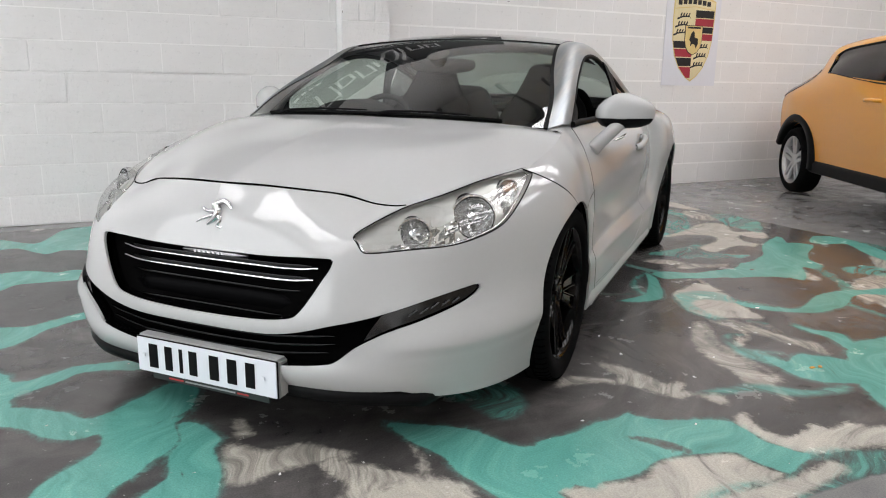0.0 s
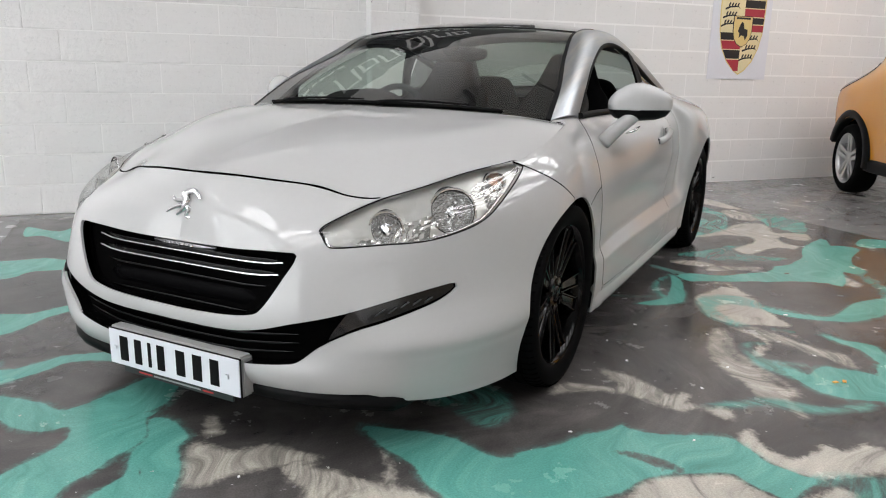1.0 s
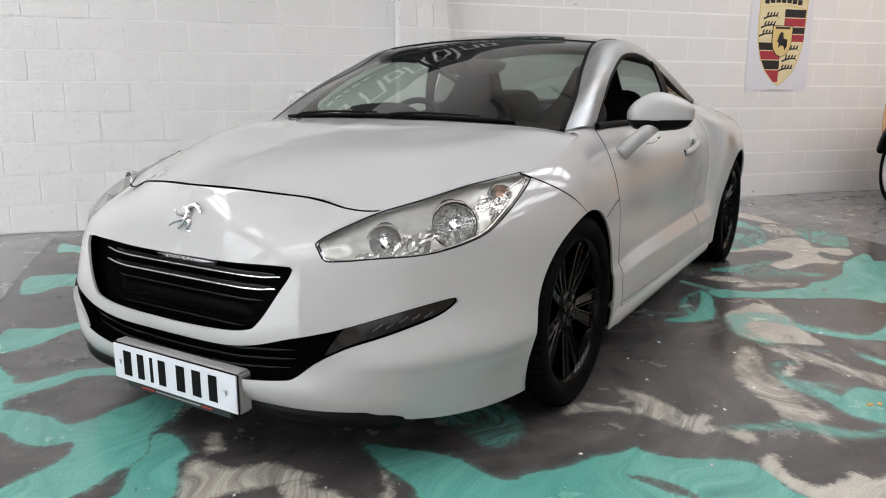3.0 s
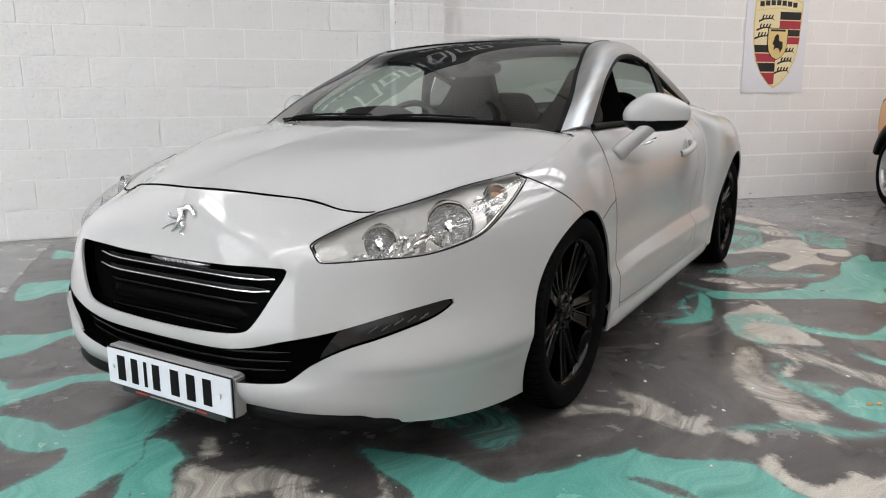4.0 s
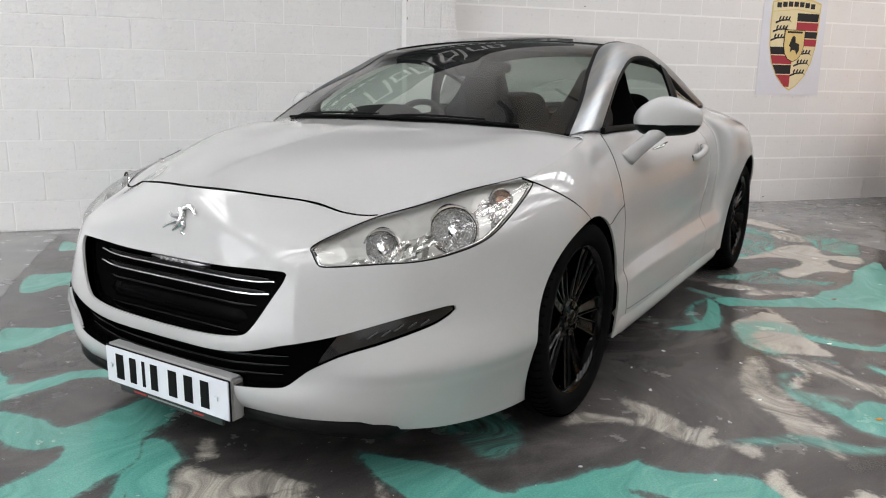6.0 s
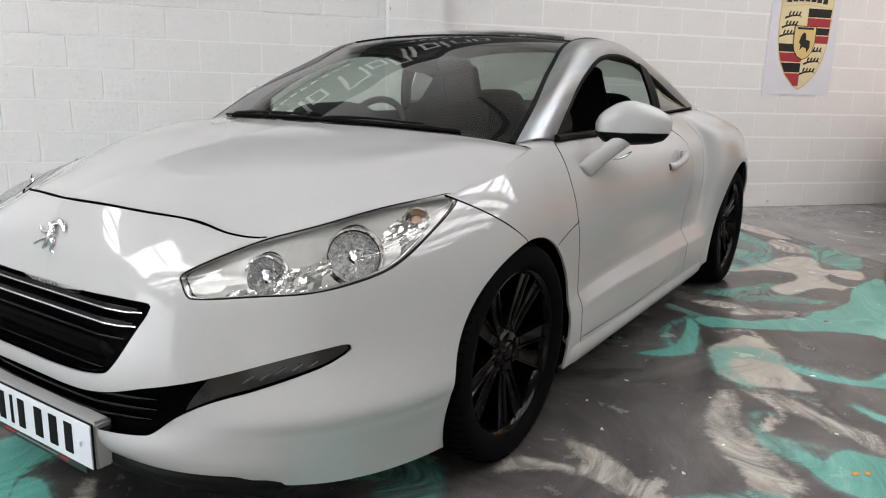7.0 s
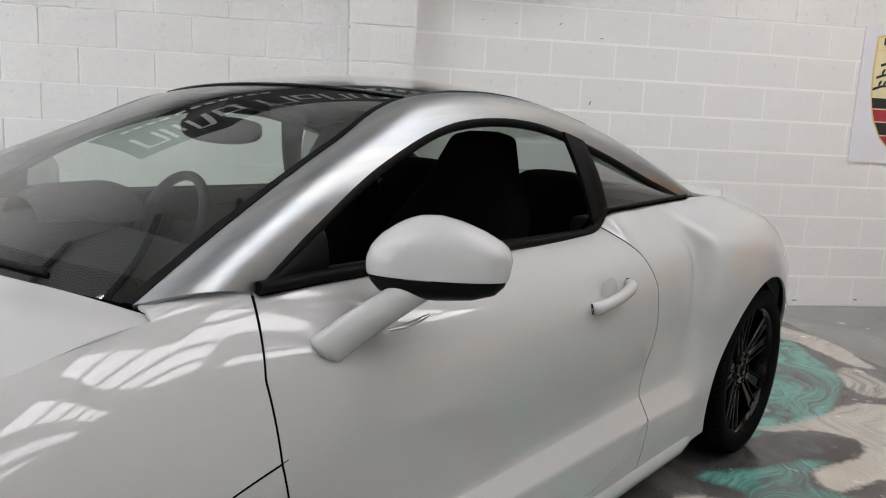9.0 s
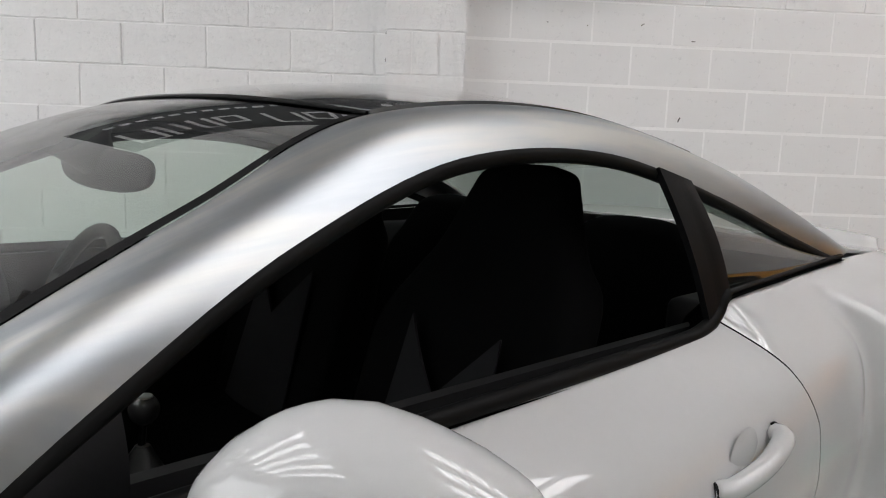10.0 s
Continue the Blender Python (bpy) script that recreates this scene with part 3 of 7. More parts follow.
pool("cream", (3.95, 4.37), (4.11, 4.38), (4.28, 4.44), (4.46, 4.51), (4.56, 4.57), (4.70, 4.61), (4.80, 4.56), (4.76, 4.42), (4.69, 4.34), (4.66, 4.26), (4.75, 4.22), (4.85, 4.16), (4.69, 3.98), (4.59, 4.05), (4.60, 4.15), (4.48, 4.05), (4.46, 3.92), (4.46, 3.86), (4.36, 3.81), (4.33, 3.87), (4.26, 3.89), (4.15, 3.85), (4.00, 3.81), (3.95, 3.84), (4.00, 3.96), (4.13, 4.01), (4.26, 4.07), (4.36, 4.17), (4.33, 4.25), (4.22, 4.32), (4.03, 4.31))
pool("cream", (5.08, 5.96), (5.19, 5.78), (5.25, 5.55), (5.19, 5.28), (5.16, 5.10), (5.06, 5.13), (5.03, 5.31), (5.01, 5.59), (4.94, 5.68))
pool("wisp", (4.90, 5.08), (5.04, 5.11), (5.03, 4.84), (4.98, 4.69), (4.82, 4.68), (4.77, 4.80))
pool("thin", (4.90, 5.68), (4.97, 5.53), (4.92, 5.32), (4.90, 5.14), (4.80, 4.91), (4.63, 4.71), (4.42, 4.49), (4.23, 4.41), (4.05, 4.34), (3.91, 4.28), (4.29, 4.83))
pool("thin", (3.51, 3.95), (3.74, 3.98), (3.86, 4.00), (3.97, 4.04), (4.11, 4.03), (3.98, 3.96), (3.90, 3.87), (3.93, 3.81), (3.99, 3.75), (4.05, 3.69), (4.14, 3.64), (4.06, 3.61), (3.92, 3.63), (3.80, 3.66), (3.70, 3.71), (3.63, 3.76), (3.61, 3.84))
pool("teal", (3.18, 3.54), (3.30, 3.54), (3.37, 3.48), (3.46, 3.44), (3.62, 3.44), (3.77, 3.43), (3.87, 3.50), (4.01, 3.52), (4.13, 3.58), (4.22, 3.61), (4.36, 3.75), (4.55, 3.88), (4.82, 3.96), (3.99, 3.11), (3.88, 3.16), (3.86, 3.21), (3.77, 3.25), (3.61, 3.27), (3.43, 3.32), (3.25, 3.39), (3.17, 3.42))
pool("teal", (3.17, 3.58), (3.14, 3.45), (3.05, 3.32), (2.98, 3.23), (2.90, 3.14), (2.83, 3.11), (2.73, 3.12), (2.64, 3.17), (2.74, 3.19), (2.85, 3.21), (2.91, 3.27), (3.02, 3.38), (3.08, 3.46))
streak("thin", 0.032, (2.85, 3.22), (2.86, 3.30), (2.95, 3.42), (3.06, 3.51), (3.18, 3.57))
streak("thin", 0.022, (2.59, 3.34), (2.69, 3.28), (2.79, 3.25), (2.86, 3.21))
streak("thin", 0.033, (3.19, 3.76), (3.21, 3.65), (3.24, 3.55))
pool("dark", (4.19, 3.77), (4.35, 3.83), (4.40, 3.76), (4.25, 3.63), (4.13, 3.64), (4.12, 3.70))
pool("thin", (5.05, 4.88), (5.23, 4.86), (5.31, 4.65), (4.85, 4.16), (4.80, 4.32), (4.79, 4.42), (4.88, 4.60))
pool("wisp", (3.36, 3.81), (3.50, 3.78), (3.57, 3.66), (3.49, 3.64), (3.40, 3.70))
pool("wisp", (3.51, 3.64), (3.66, 3.58), (3.79, 3.52), (3.71, 3.48), (3.55, 3.52), (3.41, 3.55))
pool("cream", (2.98, 3.14), (3.09, 3.20), (3.18, 3.23), (3.29, 3.21), (3.26, 3.10), (3.25, 3.01), (3.20, 2.94), (3.16, 2.82), (3.14, 2.75), (3.11, 2.67), (3.03, 2.68), (2.98, 2.72), (2.89, 2.76), (2.85, 2.82), (2.87, 2.94))
streak("cream", 0.014, (3.20, 3.34), (3.33, 3.33), (3.31, 3.23), (3.26, 3.12))
streak("wisp", 0.028, (2.76, 2.71), (2.66, 2.65), (2.58, 2.57), (2.55, 2.46), (2.54, 2.36), (2.52, 2.26), (2.49, 2.15))
streak("wisp", 0.010, (2.73, 2.66), (2.64, 2.53), (2.59, 2.39), (2.58, 2.29), (2.57, 2.20), (2.53, 2.09))
streak("wisp", 0.030, (2.92, 2.70), (2.94, 2.62), (2.95, 2.52), (2.95, 2.42), (2.95, 2.32), (2.95, 2.22))
streak("wisp", 0.012, (3.00, 2.64), (3.02, 2.54), (2.99, 2.42), (2.99, 2.30))
pool("cream", (2.78, 2.53), (2.78, 2.49), (2.70, 2.43), (2.67, 2.44))
streak("cream", 0.010, (2.86, 2.62), (2.84, 2.54), (2.79, 2.48))
pool("thin", (2.94, 3.09), (3.02, 3.15), (3.13, 3.16), (3.21, 3.12), (3.24, 3.05), (3.23, 2.96), (3.17, 2.91), (3.14, 2.95), (3.10, 3.00), (3.03, 3.02), (2.97, 3.00), (2.93, 2.92), (2.91, 2.82), (2.93, 2.74), (2.87, 2.73), (2.84, 2.79), (2.85, 2.91), (2.89, 3.00))
pool("cream", (3.06, 3.17), (3.15, 3.23), (3.28, 3.26), (3.29, 3.16), (3.27, 3.08), (3.19, 3.13), (3.12, 3.16))
pool("cream", (3.03, 3.13), (3.09, 3.10), (3.08, 2.99), (3.11, 2.94), (3.14, 2.87), (3.13, 2.78), (3.11, 2.67), (3.05, 2.67), (3.00, 2.72), (2.99, 2.78), (2.99, 2.85), (3.02, 2.92), (2.96, 2.91), (2.95, 2.94), (2.96, 3.03))
pool("wisp", (2.75, 2.74), (2.66, 2.68), (2.58, 2.60), (2.54, 2.50), (2.53, 2.42), (2.52, 2.34), (2.56, 2.33), (2.56, 2.42), (2.58, 2.51), (2.62, 2.59), (2.69, 2.66), (2.77, 2.71))
pool("wisp", (2.83, 2.74), (2.88, 2.66), (2.93, 2.58), (2.97, 2.49), (3.00, 2.38), (3.03, 2.31), (2.99, 2.25), (2.95, 2.25), (2.97, 2.31), (2.92, 2.41), (2.88, 2.51), (2.84, 2.60))
streak("wisp", 0.017, (2.88, 2.78), (2.90, 2.62), (2.91, 2.51), (2.91, 2.39), (2.93, 2.34))
streak("wisp", 0.018, (2.78, 2.73), (2.70, 2.63), (2.63, 2.53), (2.61, 2.43), (2.61, 2.35))
streak("wisp", 0.021, (2.80, 2.49), (2.76, 2.47), (2.69, 2.44))
streak("thin", 0.022, (2.80, 2.53), (2.75, 2.55), (2.69, 2.51), (2.66, 2.45), (2.66, 2.40), (2.70, 2.35), (2.77, 2.30))
streak("thin", 0.031, (3.20, 2.92), (3.26, 2.84), (3.31, 2.76), (3.36, 2.70), (3.47, 2.66))
streak("thin", 0.015, (3.00, 2.65), (3.04, 2.60))

# the same pour goes on under the car, and past the places the lines above reach
pool("teal", (0.9, 4.6), (1.3, 4.9), (1.9, 4.75), (2.3, 5.0), (2.2, 5.3), (1.6, 5.15), (1.0, 5.0))
pool("teal", (3.3, 5.5), (3.9, 5.8), (4.6, 5.7), (4.7, 5.95), (4.0, 6.05), (3.4, 5.8))
pool("teal", (2.7, 1.75), (3.3, 2.05), (4.0, 1.85), (4.7, 2.1), (4.6, 2.35), (3.9, 2.15), (3.2, 2.25), (2.8, 1.95))
pool("cream", (1.6, 5.45), (2.4, 5.55), (3.0, 5.4), (2.9, 5.7), (2.2, 5.85), (1.7, 5.7))
pool("cream", (2.9, 1.55), (3.8, 1.6), (4.6, 1.55), (4.4, 1.75), (3.6, 1.8))
pool("wisp", (3.8, 2.6), (4.4, 2.75), (4.9, 2.6), (4.8, 2.9), (4.2, 2.95))

step = 0.022
xs, ys = np.arange(-0.6, 5.6, step), np.arange(1.3, WALL_Y + 0.02, step)
xs = np.concatenate(([HALL[0] - 0.2, -4, -2], xs, [6.2, 7, 8, 10, HALL[1] + 0.2]))
ys = np.concatenate(([HALL[2] - 0.2, -6, -3, -1.2, 0, 0.8], ys))
gx, gy = np.meshgrid(xs, ys, indexing="ij")
px, py = gx.ravel(), gy.ravel()
me = bpy.data.meshes.new("floor")
n1 = len(ys)
me.from_pydata([(x, y, 0) for x, y in zip(px, py)], [], [(i * n1 + j, (i + 1) * n1 + j, (i + 1) * n1 + j + 1, i * n1 + j + 1) for i in range(len(xs) - 1) for j in range(n1 - 1)])
FAR = 0.5
fields = {}
for kind, flows in POURS.items():
    best = np.full(len(px), FAR)
    for width, p in flows:
        near = np.where((px > p[:, 0].min() - FAR) & (px < p[:, 0].max() + FAR) & (py > p[:, 1].min() - FAR) & (py < p[:, 1].max() + FAR))[0]
        ax, ay = px[near], py[near]
        d, odd = np.full(len(near), FAR), np.zeros(len(near), bool)
        for (x0, y0), (x1, y1) in zip(p, np.roll(p, -1, axis=0)) if not width else zip(p[:-1], p[1:]):
            ex, ey = x1 - x0, y1 - y0
            k = np.clip(((ax - x0) * ex + (ay - y0) * ey) / (ex * ex + ey * ey + 1e-9), 0, 1)
            d = np.minimum(d, np.hypot(ax - x0 - k * ex, ay - y0 - k * ey))
            if not width and y0 != y1:
                odd ^= ((y0 > ay) != (y1 > ay)) & (ax < ex * (ay - y0) / ey + x0)
        best[near] = np.minimum(best[near], np.where(odd, -d, d) - width / 2)
    fields[kind] = best
fields["teal"] = np.maximum(fields["teal"], -fields.pop("hole"))
# bare concrete past the poured field
fields["bare"] = np.maximum(np.maximum(-0.43 - px, px - 5.22), np.maximum(1.49 - py, py - 6.33)) + 0.012 * np.sin(3.1 * px + 2.2 * py)
for kind, values in fields.items():
    me.attributes.new(kind, "FLOAT", "POINT").data.foreach_set("value", values.astype(np.float32))
me.materials.append(M_FLOOR)
tagged(new("floor", me), "poured resin floor marbled in grey, teal and cream", "floor", kind="structure")
block("ground_slab", M_BEAM, HALL[0] - 0.3, HALL[1] + 0.3, HALL[2] - 0.3, WALL_Y + 0.3, -0.3, -0.01)["kind"] = "structure"


# ---- mesh tools ----
def spline(points, n, closed=False):
    """n points along a smooth curve through the given ones."""
    p = np.array(points, float)
    k = len(p)
    if closed:
        q = np.vstack((p[-1:], p, p[:2]))
        t = np.linspace(0, k, n, endpoint=False)
    else:
        q = np.vstack((2 * p[:1] - p[1:2], p, 2 * p[-1:] - p[-2:-1]))
        t = np.linspace(0, k - 1, n)
    i = np.minimum(t.astype(int), (k if closed else k - 1) - 1)
    f = (t - i)[:, None]
    a, b, c, d = q[i], q[i + 1], q[i + 2], q[i + 3]
    return 0.5 * (2 * b + (c - a) * f + (2 * a - 5 * b + 4 * c - d) * f ** 2 + (3 * b - a - 3 * c + d) * f ** 3)


def loft(rows, nu, nv):
    """A smooth grid (nu, nv, 3) through rows of control points."""
    along = np.array([spline(r, nv) for r in rows])
    return np.stack([spline(along[:, j], nu) for j in range(nv)], axis=1)


def sheet(grid, flip=False):
    """Vertices and quads of a grid."""
    nu, nv = grid.shape[:2]
    faces = []
    for i in range(nu - 1):
        for j in range(nv - 1):
            a, b = i * nv + j, (i + 1) * nv + j
            faces.append((a, a + 1, b + 1, b) if flip else (a, b, b + 1, a + 1))
    return grid.reshape(-1, 3).copy(), faces


def clip(mesh, f):
    """The part of a mesh where f(vertices) is below nought, cut clean along the line."""
    v, faces = mesh
    d = f(v)
    d = np.where(np.abs(d) < 1e-6, 1e-6, d)
    verts, index, cuts, out = [], {}, {}, []

    def keep(i):
        if i not in index:
            index[i] = len(verts)
            verts.append(v[i])
        return index[i]

    for face in faces:
        s = [d[i] < 0 for i in face]
        if all(s):
            out.append(tuple(keep(i) for i in face))
            continue
        if not any(s):
            continue
        poly = []
        for k, i in enumerate(face):
            j = face[(k + 1) % len(face)]
            if d[i] < 0:
                poly.append(keep(i))
            if (d[i] < 0) != (d[j] < 0):
                key = (min(i, j), max(i, j))
                if key not in cuts:
                    t = d[key[0]] / (d[key[0]] - d[key[1]])
                    cuts[key] = len(verts)
                    verts.append(v[key[0]] * (1 - t) + v[key[1]] * t)
                poly.append(cuts[key])
        if len(poly) > 2:
            out.append(tuple(poly))
    return np.array(verts).reshape(-1, 3), out


def contour(mesh, f, axis=2):
    """Points where f is nought on a mesh, in order along an axis."""
    v, faces = mesh
    d = f(v)
    out = {}
    for face in faces:
        for k, i in enumerate(face):
            j = face[(k + 1) % len(face)]
            if (d[i] < 0) != (d[j] < 0):
                t = d[i] / (d[i] - d[j])
                out[(min(i, j), max(i, j))] = v[i] * (1 - t) + v[j] * t
    p = np.array(list(out.values()))
    return p[np.argsort(p[:, axis])]


def mirrored(mesh):
    """The mesh and its mirror image, joined along the middle."""
    v, faces = mesh
    mid = np.abs(v[:, 1]) < 1e-5
    other = np.where(mid, np.arange(len(v)), len(v) + np.cumsum(~mid) - 1)
    return np.vstack((v, (v * (1, -1, 1))[~mid])), list(faces) + [tuple(int(other[i]) for i in reversed(f)) for f in faces]


def other_side(mesh):
    v, faces = mesh
    return v * (1, -1, 1), [tuple(reversed(f)) for f in faces]


def outline(points, n=72, closed=True):
    return spline(points, n, closed)


def inside(poly, a, b):
    """Signed distance of the points (a, b) to a closed outline; below nought inside."""
    best, odd = np.full(len(a), 1e9), np.zeros(len(a), bool)
    for (x0, y0), (x1, y1) in zip(poly, np.roll(poly, -1, axis=0)):
        ex, ey = x1 - x0, y1 - y0
        t = np.clip(((a - x0) * ex + (b - y0) * ey) / (ex * ex + ey * ey + 1e-12), 0, 1)
        best = np.minimum(best, np.hypot(a - x0 - t * ex, b - y0 - t * ey))
        if y0 != y1:
            odd ^= ((y0 > b) != (y1 > b)) & (a < (x1 - x0) * (b - y0) / (y1 - y0) + x0)
    return np.where(odd, -best, best)


def shape(name, mesh, mat, parent=None, label="", thick=0.0, smooth=True, split=62):
    """One mesh object from vertices and faces; thick: how deep it is, behind its face."""
    me = bpy.data.meshes.new(name)
    me.from_pydata([tuple(p) for p in mesh[0]], [], mesh[1])
    me.materials.append(mat)
    me.polygons.foreach_set("use_smooth", [smooth] * len(me.polygons))
    me.update()
    ob = new(name, me)
    ob.parent = parent
    if label:
        ob["label"] = label
    if thick:
        m = ob.modifiers.new("thickness", "SOLIDIFY")
        m.thickness, m.offset = thick, -1
    if split and smooth:
        m = ob.modifiers.new("edges", "EDGE_SPLIT")
        m.split_angle = radians(split)
    return ob


def tube(points, radius, sides=8, closed=False):
    """A round bar along points; radius: a number or one for each point."""
    p = np.array(points, float)
    keep = [0] + [i for i in range(1, len(p)) if np.linalg.norm(p[i] - p[i - 1]) > 1e-5]
    if np.ndim(radius):
        radius = np.array(radius, float)[keep]
    p = p[keep]
    n = len(p)
    r = np.broadcast_to(np.array(radius, float), (n,))
    verts, faces = [], []
    t = np.gradient(p, axis=0) if not closed else np.roll(p, -1, 0) - np.roll(p, 1, 0)
    ref = np.array((0, 0, 1.0))
    for i in range(n):
        d = t[i] / (np.linalg.norm(t[i]) + 1e-12) if np.linalg.norm(t[i]) > 1e-9 else np.array((0, 1.0, 0))
        if abs(d @ ref) > 0.95:
            ref = np.array((0, 1.0, 0)) if abs(d[1]) < 0.9 else np.array((1.0, 0, 0))
        a = np.cross(d, ref)
        a /= np.linalg.norm(a)
        b = np.cross(d, a)
        for k in range(sides):
            w = 2 * math.pi * k / sides
            verts.append(p[i] + r[i] * (a * math.cos(w) + b * math.sin(w)))
    for i in range(n if closed else n - 1):
        for k in range(sides):
            j, l = (i + 1) % n, (k + 1) % sides
            faces.append((i * sides + k, i * sides + l, j * sides + l, j * sides + k))
    if not closed:
        faces += [tuple(range(sides)), tuple(reversed(range((n - 1) * sides, n * sides)))]
    return np.array(verts), faces


def join(*meshes):
    v, f, n = [], [], 0
    for a, b in meshes:
        v.append(a)
        f += [tuple(i + n for i in face) for face in b]
        n += len(a)
    return np.vstack(v), f


# ---- the car's surfaces; x rearwards from the front axle, y to the near side, z up ----
BAND_ROWS = []


def nose(x, y, z):
    """The nose is blunt: its corners stand further forward and out than the guide points."""
    k = 0.05 * np.interp(abs(y), (0, 0.25, 0.42, 0.62, 0.77, 0.85), (0, 0.3, 0.8, 0.8, 0.4, 0)) * np.interp(x, (-0.5, -0.15), (1, 0))
    k *= 1 - np.interp(abs(y), (0.42, 0.55), (0, 1)) * np.interp(z, (0.42, 0.62), (0.75, 0))
    return x - 0.816 * k, y + 0.489 * k * np.sign(y), z + k * (1.08 - z) / 2.3




BONNET_ROWS = (
    [(-0.786, 0, 0.790), (-0.760, 0.124, 0.787), (-0.722, 0.247, 0.777), (-0.650, 0.358, 0.758), (-0.612, 0.445, 0.731), (-0.565, 0.532, 0.729), (-0.450, 0.611, 0.762), (-0.325, 0.690, 0.795), (-0.178, 0.788, 0.8175)],
    [(-0.50, 0, 0.868), (-0.44, 0.25, 0.864), (-0.33, 0.46, 0.862), (-0.15, 0.65, 0.878), (0.03, 0.808, 0.866)],
    [(-0.20, 0, 0.922), (-0.14, 0.25, 0.920), (-0.04, 0.46, 0.918), (0.08, 0.65, 0.926), (0.20, 0.798, 0.904)],
    [(0.10, 0, 0.957), (0.125, 0.25, 0.955), (0.17, 0.46, 0.947), (0.235, 0.63, 0.935), (0.31, 0.772, 0.910)],
)


def fair(g, axis, rounds, keep):
    """Evens out the curvature along one direction of a grid; keep: how much of each vertex stays (1: fixed)."""
    g = np.moveaxis(g, axis, 0).copy()
    k = np.moveaxis(keep, axis, 0)[:, :, None]
    for i in range(rounds):
        for step in (0.5, -0.506):
            d = np.zeros_like(g)
            d[1:-1] = (g[2:] + g[:-2]) / 2 - g[1:-1]
            g += step * d * (1 - k)
    return np.moveaxis(g, 0, axis)


BONNET_ROWS = [[nose(*p) for p in row] for row in BONNET_ROWS]
BONNET = loft(BONNET_ROWS, 90, 60)
_k = np.zeros((90, 60))
_k[0] = _k[-1] = 1
_k[:, -1] = 1
BONNET = fair(fair(BONNET, 0, 150, _k), 1, 120, _k)

def station(*levels):
    BAND_ROWS.append([nose(*p) for p in levels])


# each from the sill up to the crest, then a guide point further in
station((-0.855, 0, 0.185), (-0.905, 0, 0.25), (-0.900, 0, 0.33), (-0.905, 0, 0.415), (-0.848, 0, 0.590), (-0.826, 0, 0.700), (-0.790, 0, 0.790), (-0.74, 0, 0.807))
station((-0.845, 0.25, 0.185), (-0.893, 0.25, 0.25), (-0.890, 0.25, 0.33), (-0.897, 0.25, 0.42), (-0.842, 0.25, 0.592), (-0.808, 0.25, 0.69), (-0.735, 0.25, 0.775), (-0.68, 0.25, 0.795))
station((-0.808, 0.455, 0.18), (-0.845, 0.455, 0.25), (-0.840, 0.445, 0.32), (-0.850, 0.435, 0.43), (-0.815, 0.415, 0.590), (-0.755, 0.44, 0.665), (-0.603, 0.443, 0.735), (-0.55, 0.45, 0.757))
station((-0.725, 0.64, 0.175), (-0.765, 0.640, 0.25), (-0.776, 0.648, 0.350), (-0.757, 0.62, 0.45), (-0.690, 0.60, 0.600), (-0.615, 0.585, 0.690), (-0.500, 0.54, 0.760), (-0.44, 0.545, 0.785))
station((-0.575, 0.768, 0.165), (-0.612, 0.772, 0.25), (-0.622, 0.788, 0.352), (-0.585, 0.753, 0.470), (-0.520, 0.732, 0.625), (-0.450, 0.700, 0.720), (-0.370, 0.65, 0.787), (-0.31, 0.64, 0.805))
station((-0.350, 0.835, 0.155), (-0.390, 0.848, 0.25), (-0.408, 0.872, 0.350), (-0.385, 0.850, 0.490), (-0.325, 0.842, 0.650), (-0.255, 0.825, 0.750), (-0.184, 0.795, 0.815), (-0.12, 0.75, 0.828))
station((-0.10, 0.87, 0.16), (-0.10, 0.89, 0.25), (-0.10, 0.905, 0.37), (-0.10, 0.915, 0.51), (-0.09, 0.908, 0.665), (-0.07, 0.878, 0.775), (-0.05, 0.808, 0.845), (0.0, 0.75, 0.850))
station((0.12, 0.88, 0.16), (0.12, 0.89, 0.26), (0.12, 0.905, 0.38), (0.12, 0.912, 0.52), (0.12, 0.905, 0.680), (0.12, 0.875, 0.803), (0.12, 0.805, 0.885), (0.14, 0.74, 0.898))
station((0.43, 0.886, 0.165), (0.43, 0.890, 0.340), (0.43, 0.880, 0.405), (0.43, 0.881, 0.50), (0.43, 0.882, 0.660), (0.42, 0.852, 0.810), (0.43, 0.780, 0.923), (0.43, 0.73, 0.935))
station((0.70, 0.887, 0.165), (0.70, 0.901, 0.376), (0.70, 0.867, 0.412), (0.70, 0.868, 0.48), (0.70, 0.886, 0.670), (0.70, 0.858, 0.815), (0.70, 0.757, 0.928), (0.70, 0.70, 0.945))
station((1.20, 0.887, 0.170), (1.20, 0.903, 0.376), (1.20, 0.866, 0.428), (1.20, 0.869, 0.50), (1.20, 0.896, 0.680), (1.20, 0.868, 0.825), (1.20, 0.742, 0.925), (1.20, 0.68, 0.94))
station((1.65, 0.887, 0.175), (1.65, 0.904, 0.374), (1.65, 0.866, 0.436), (1.65, 0.869, 0.52), (1.65, 0.898, 0.690), (1.65, 0.868, 0.845), (1.65, 0.732, 0.938), (1.65, 0.67, 0.955))
station((1.765, 0.887, 0.177), (1.77, 0.905, 0.373), (1.775, 0.866, 0.438), (1.79, 0.868, 0.53), (1.80, 0.890, 0.695), (1.79, 0.862, 0.852), (1.765, 0.730, 0.981), (1.765, 0.665, 0.995))
station((1.93, 0.888, 0.180), (1.93, 0.906, 0.372), (1.94, 0.870, 0.440), (1.98, 0.868, 0.54), (2.03, 0.874, 0.700), (2.05, 0.842, 0.860), (1.95, 0.722, 0.986), (1.95, 0.66, 1.0))
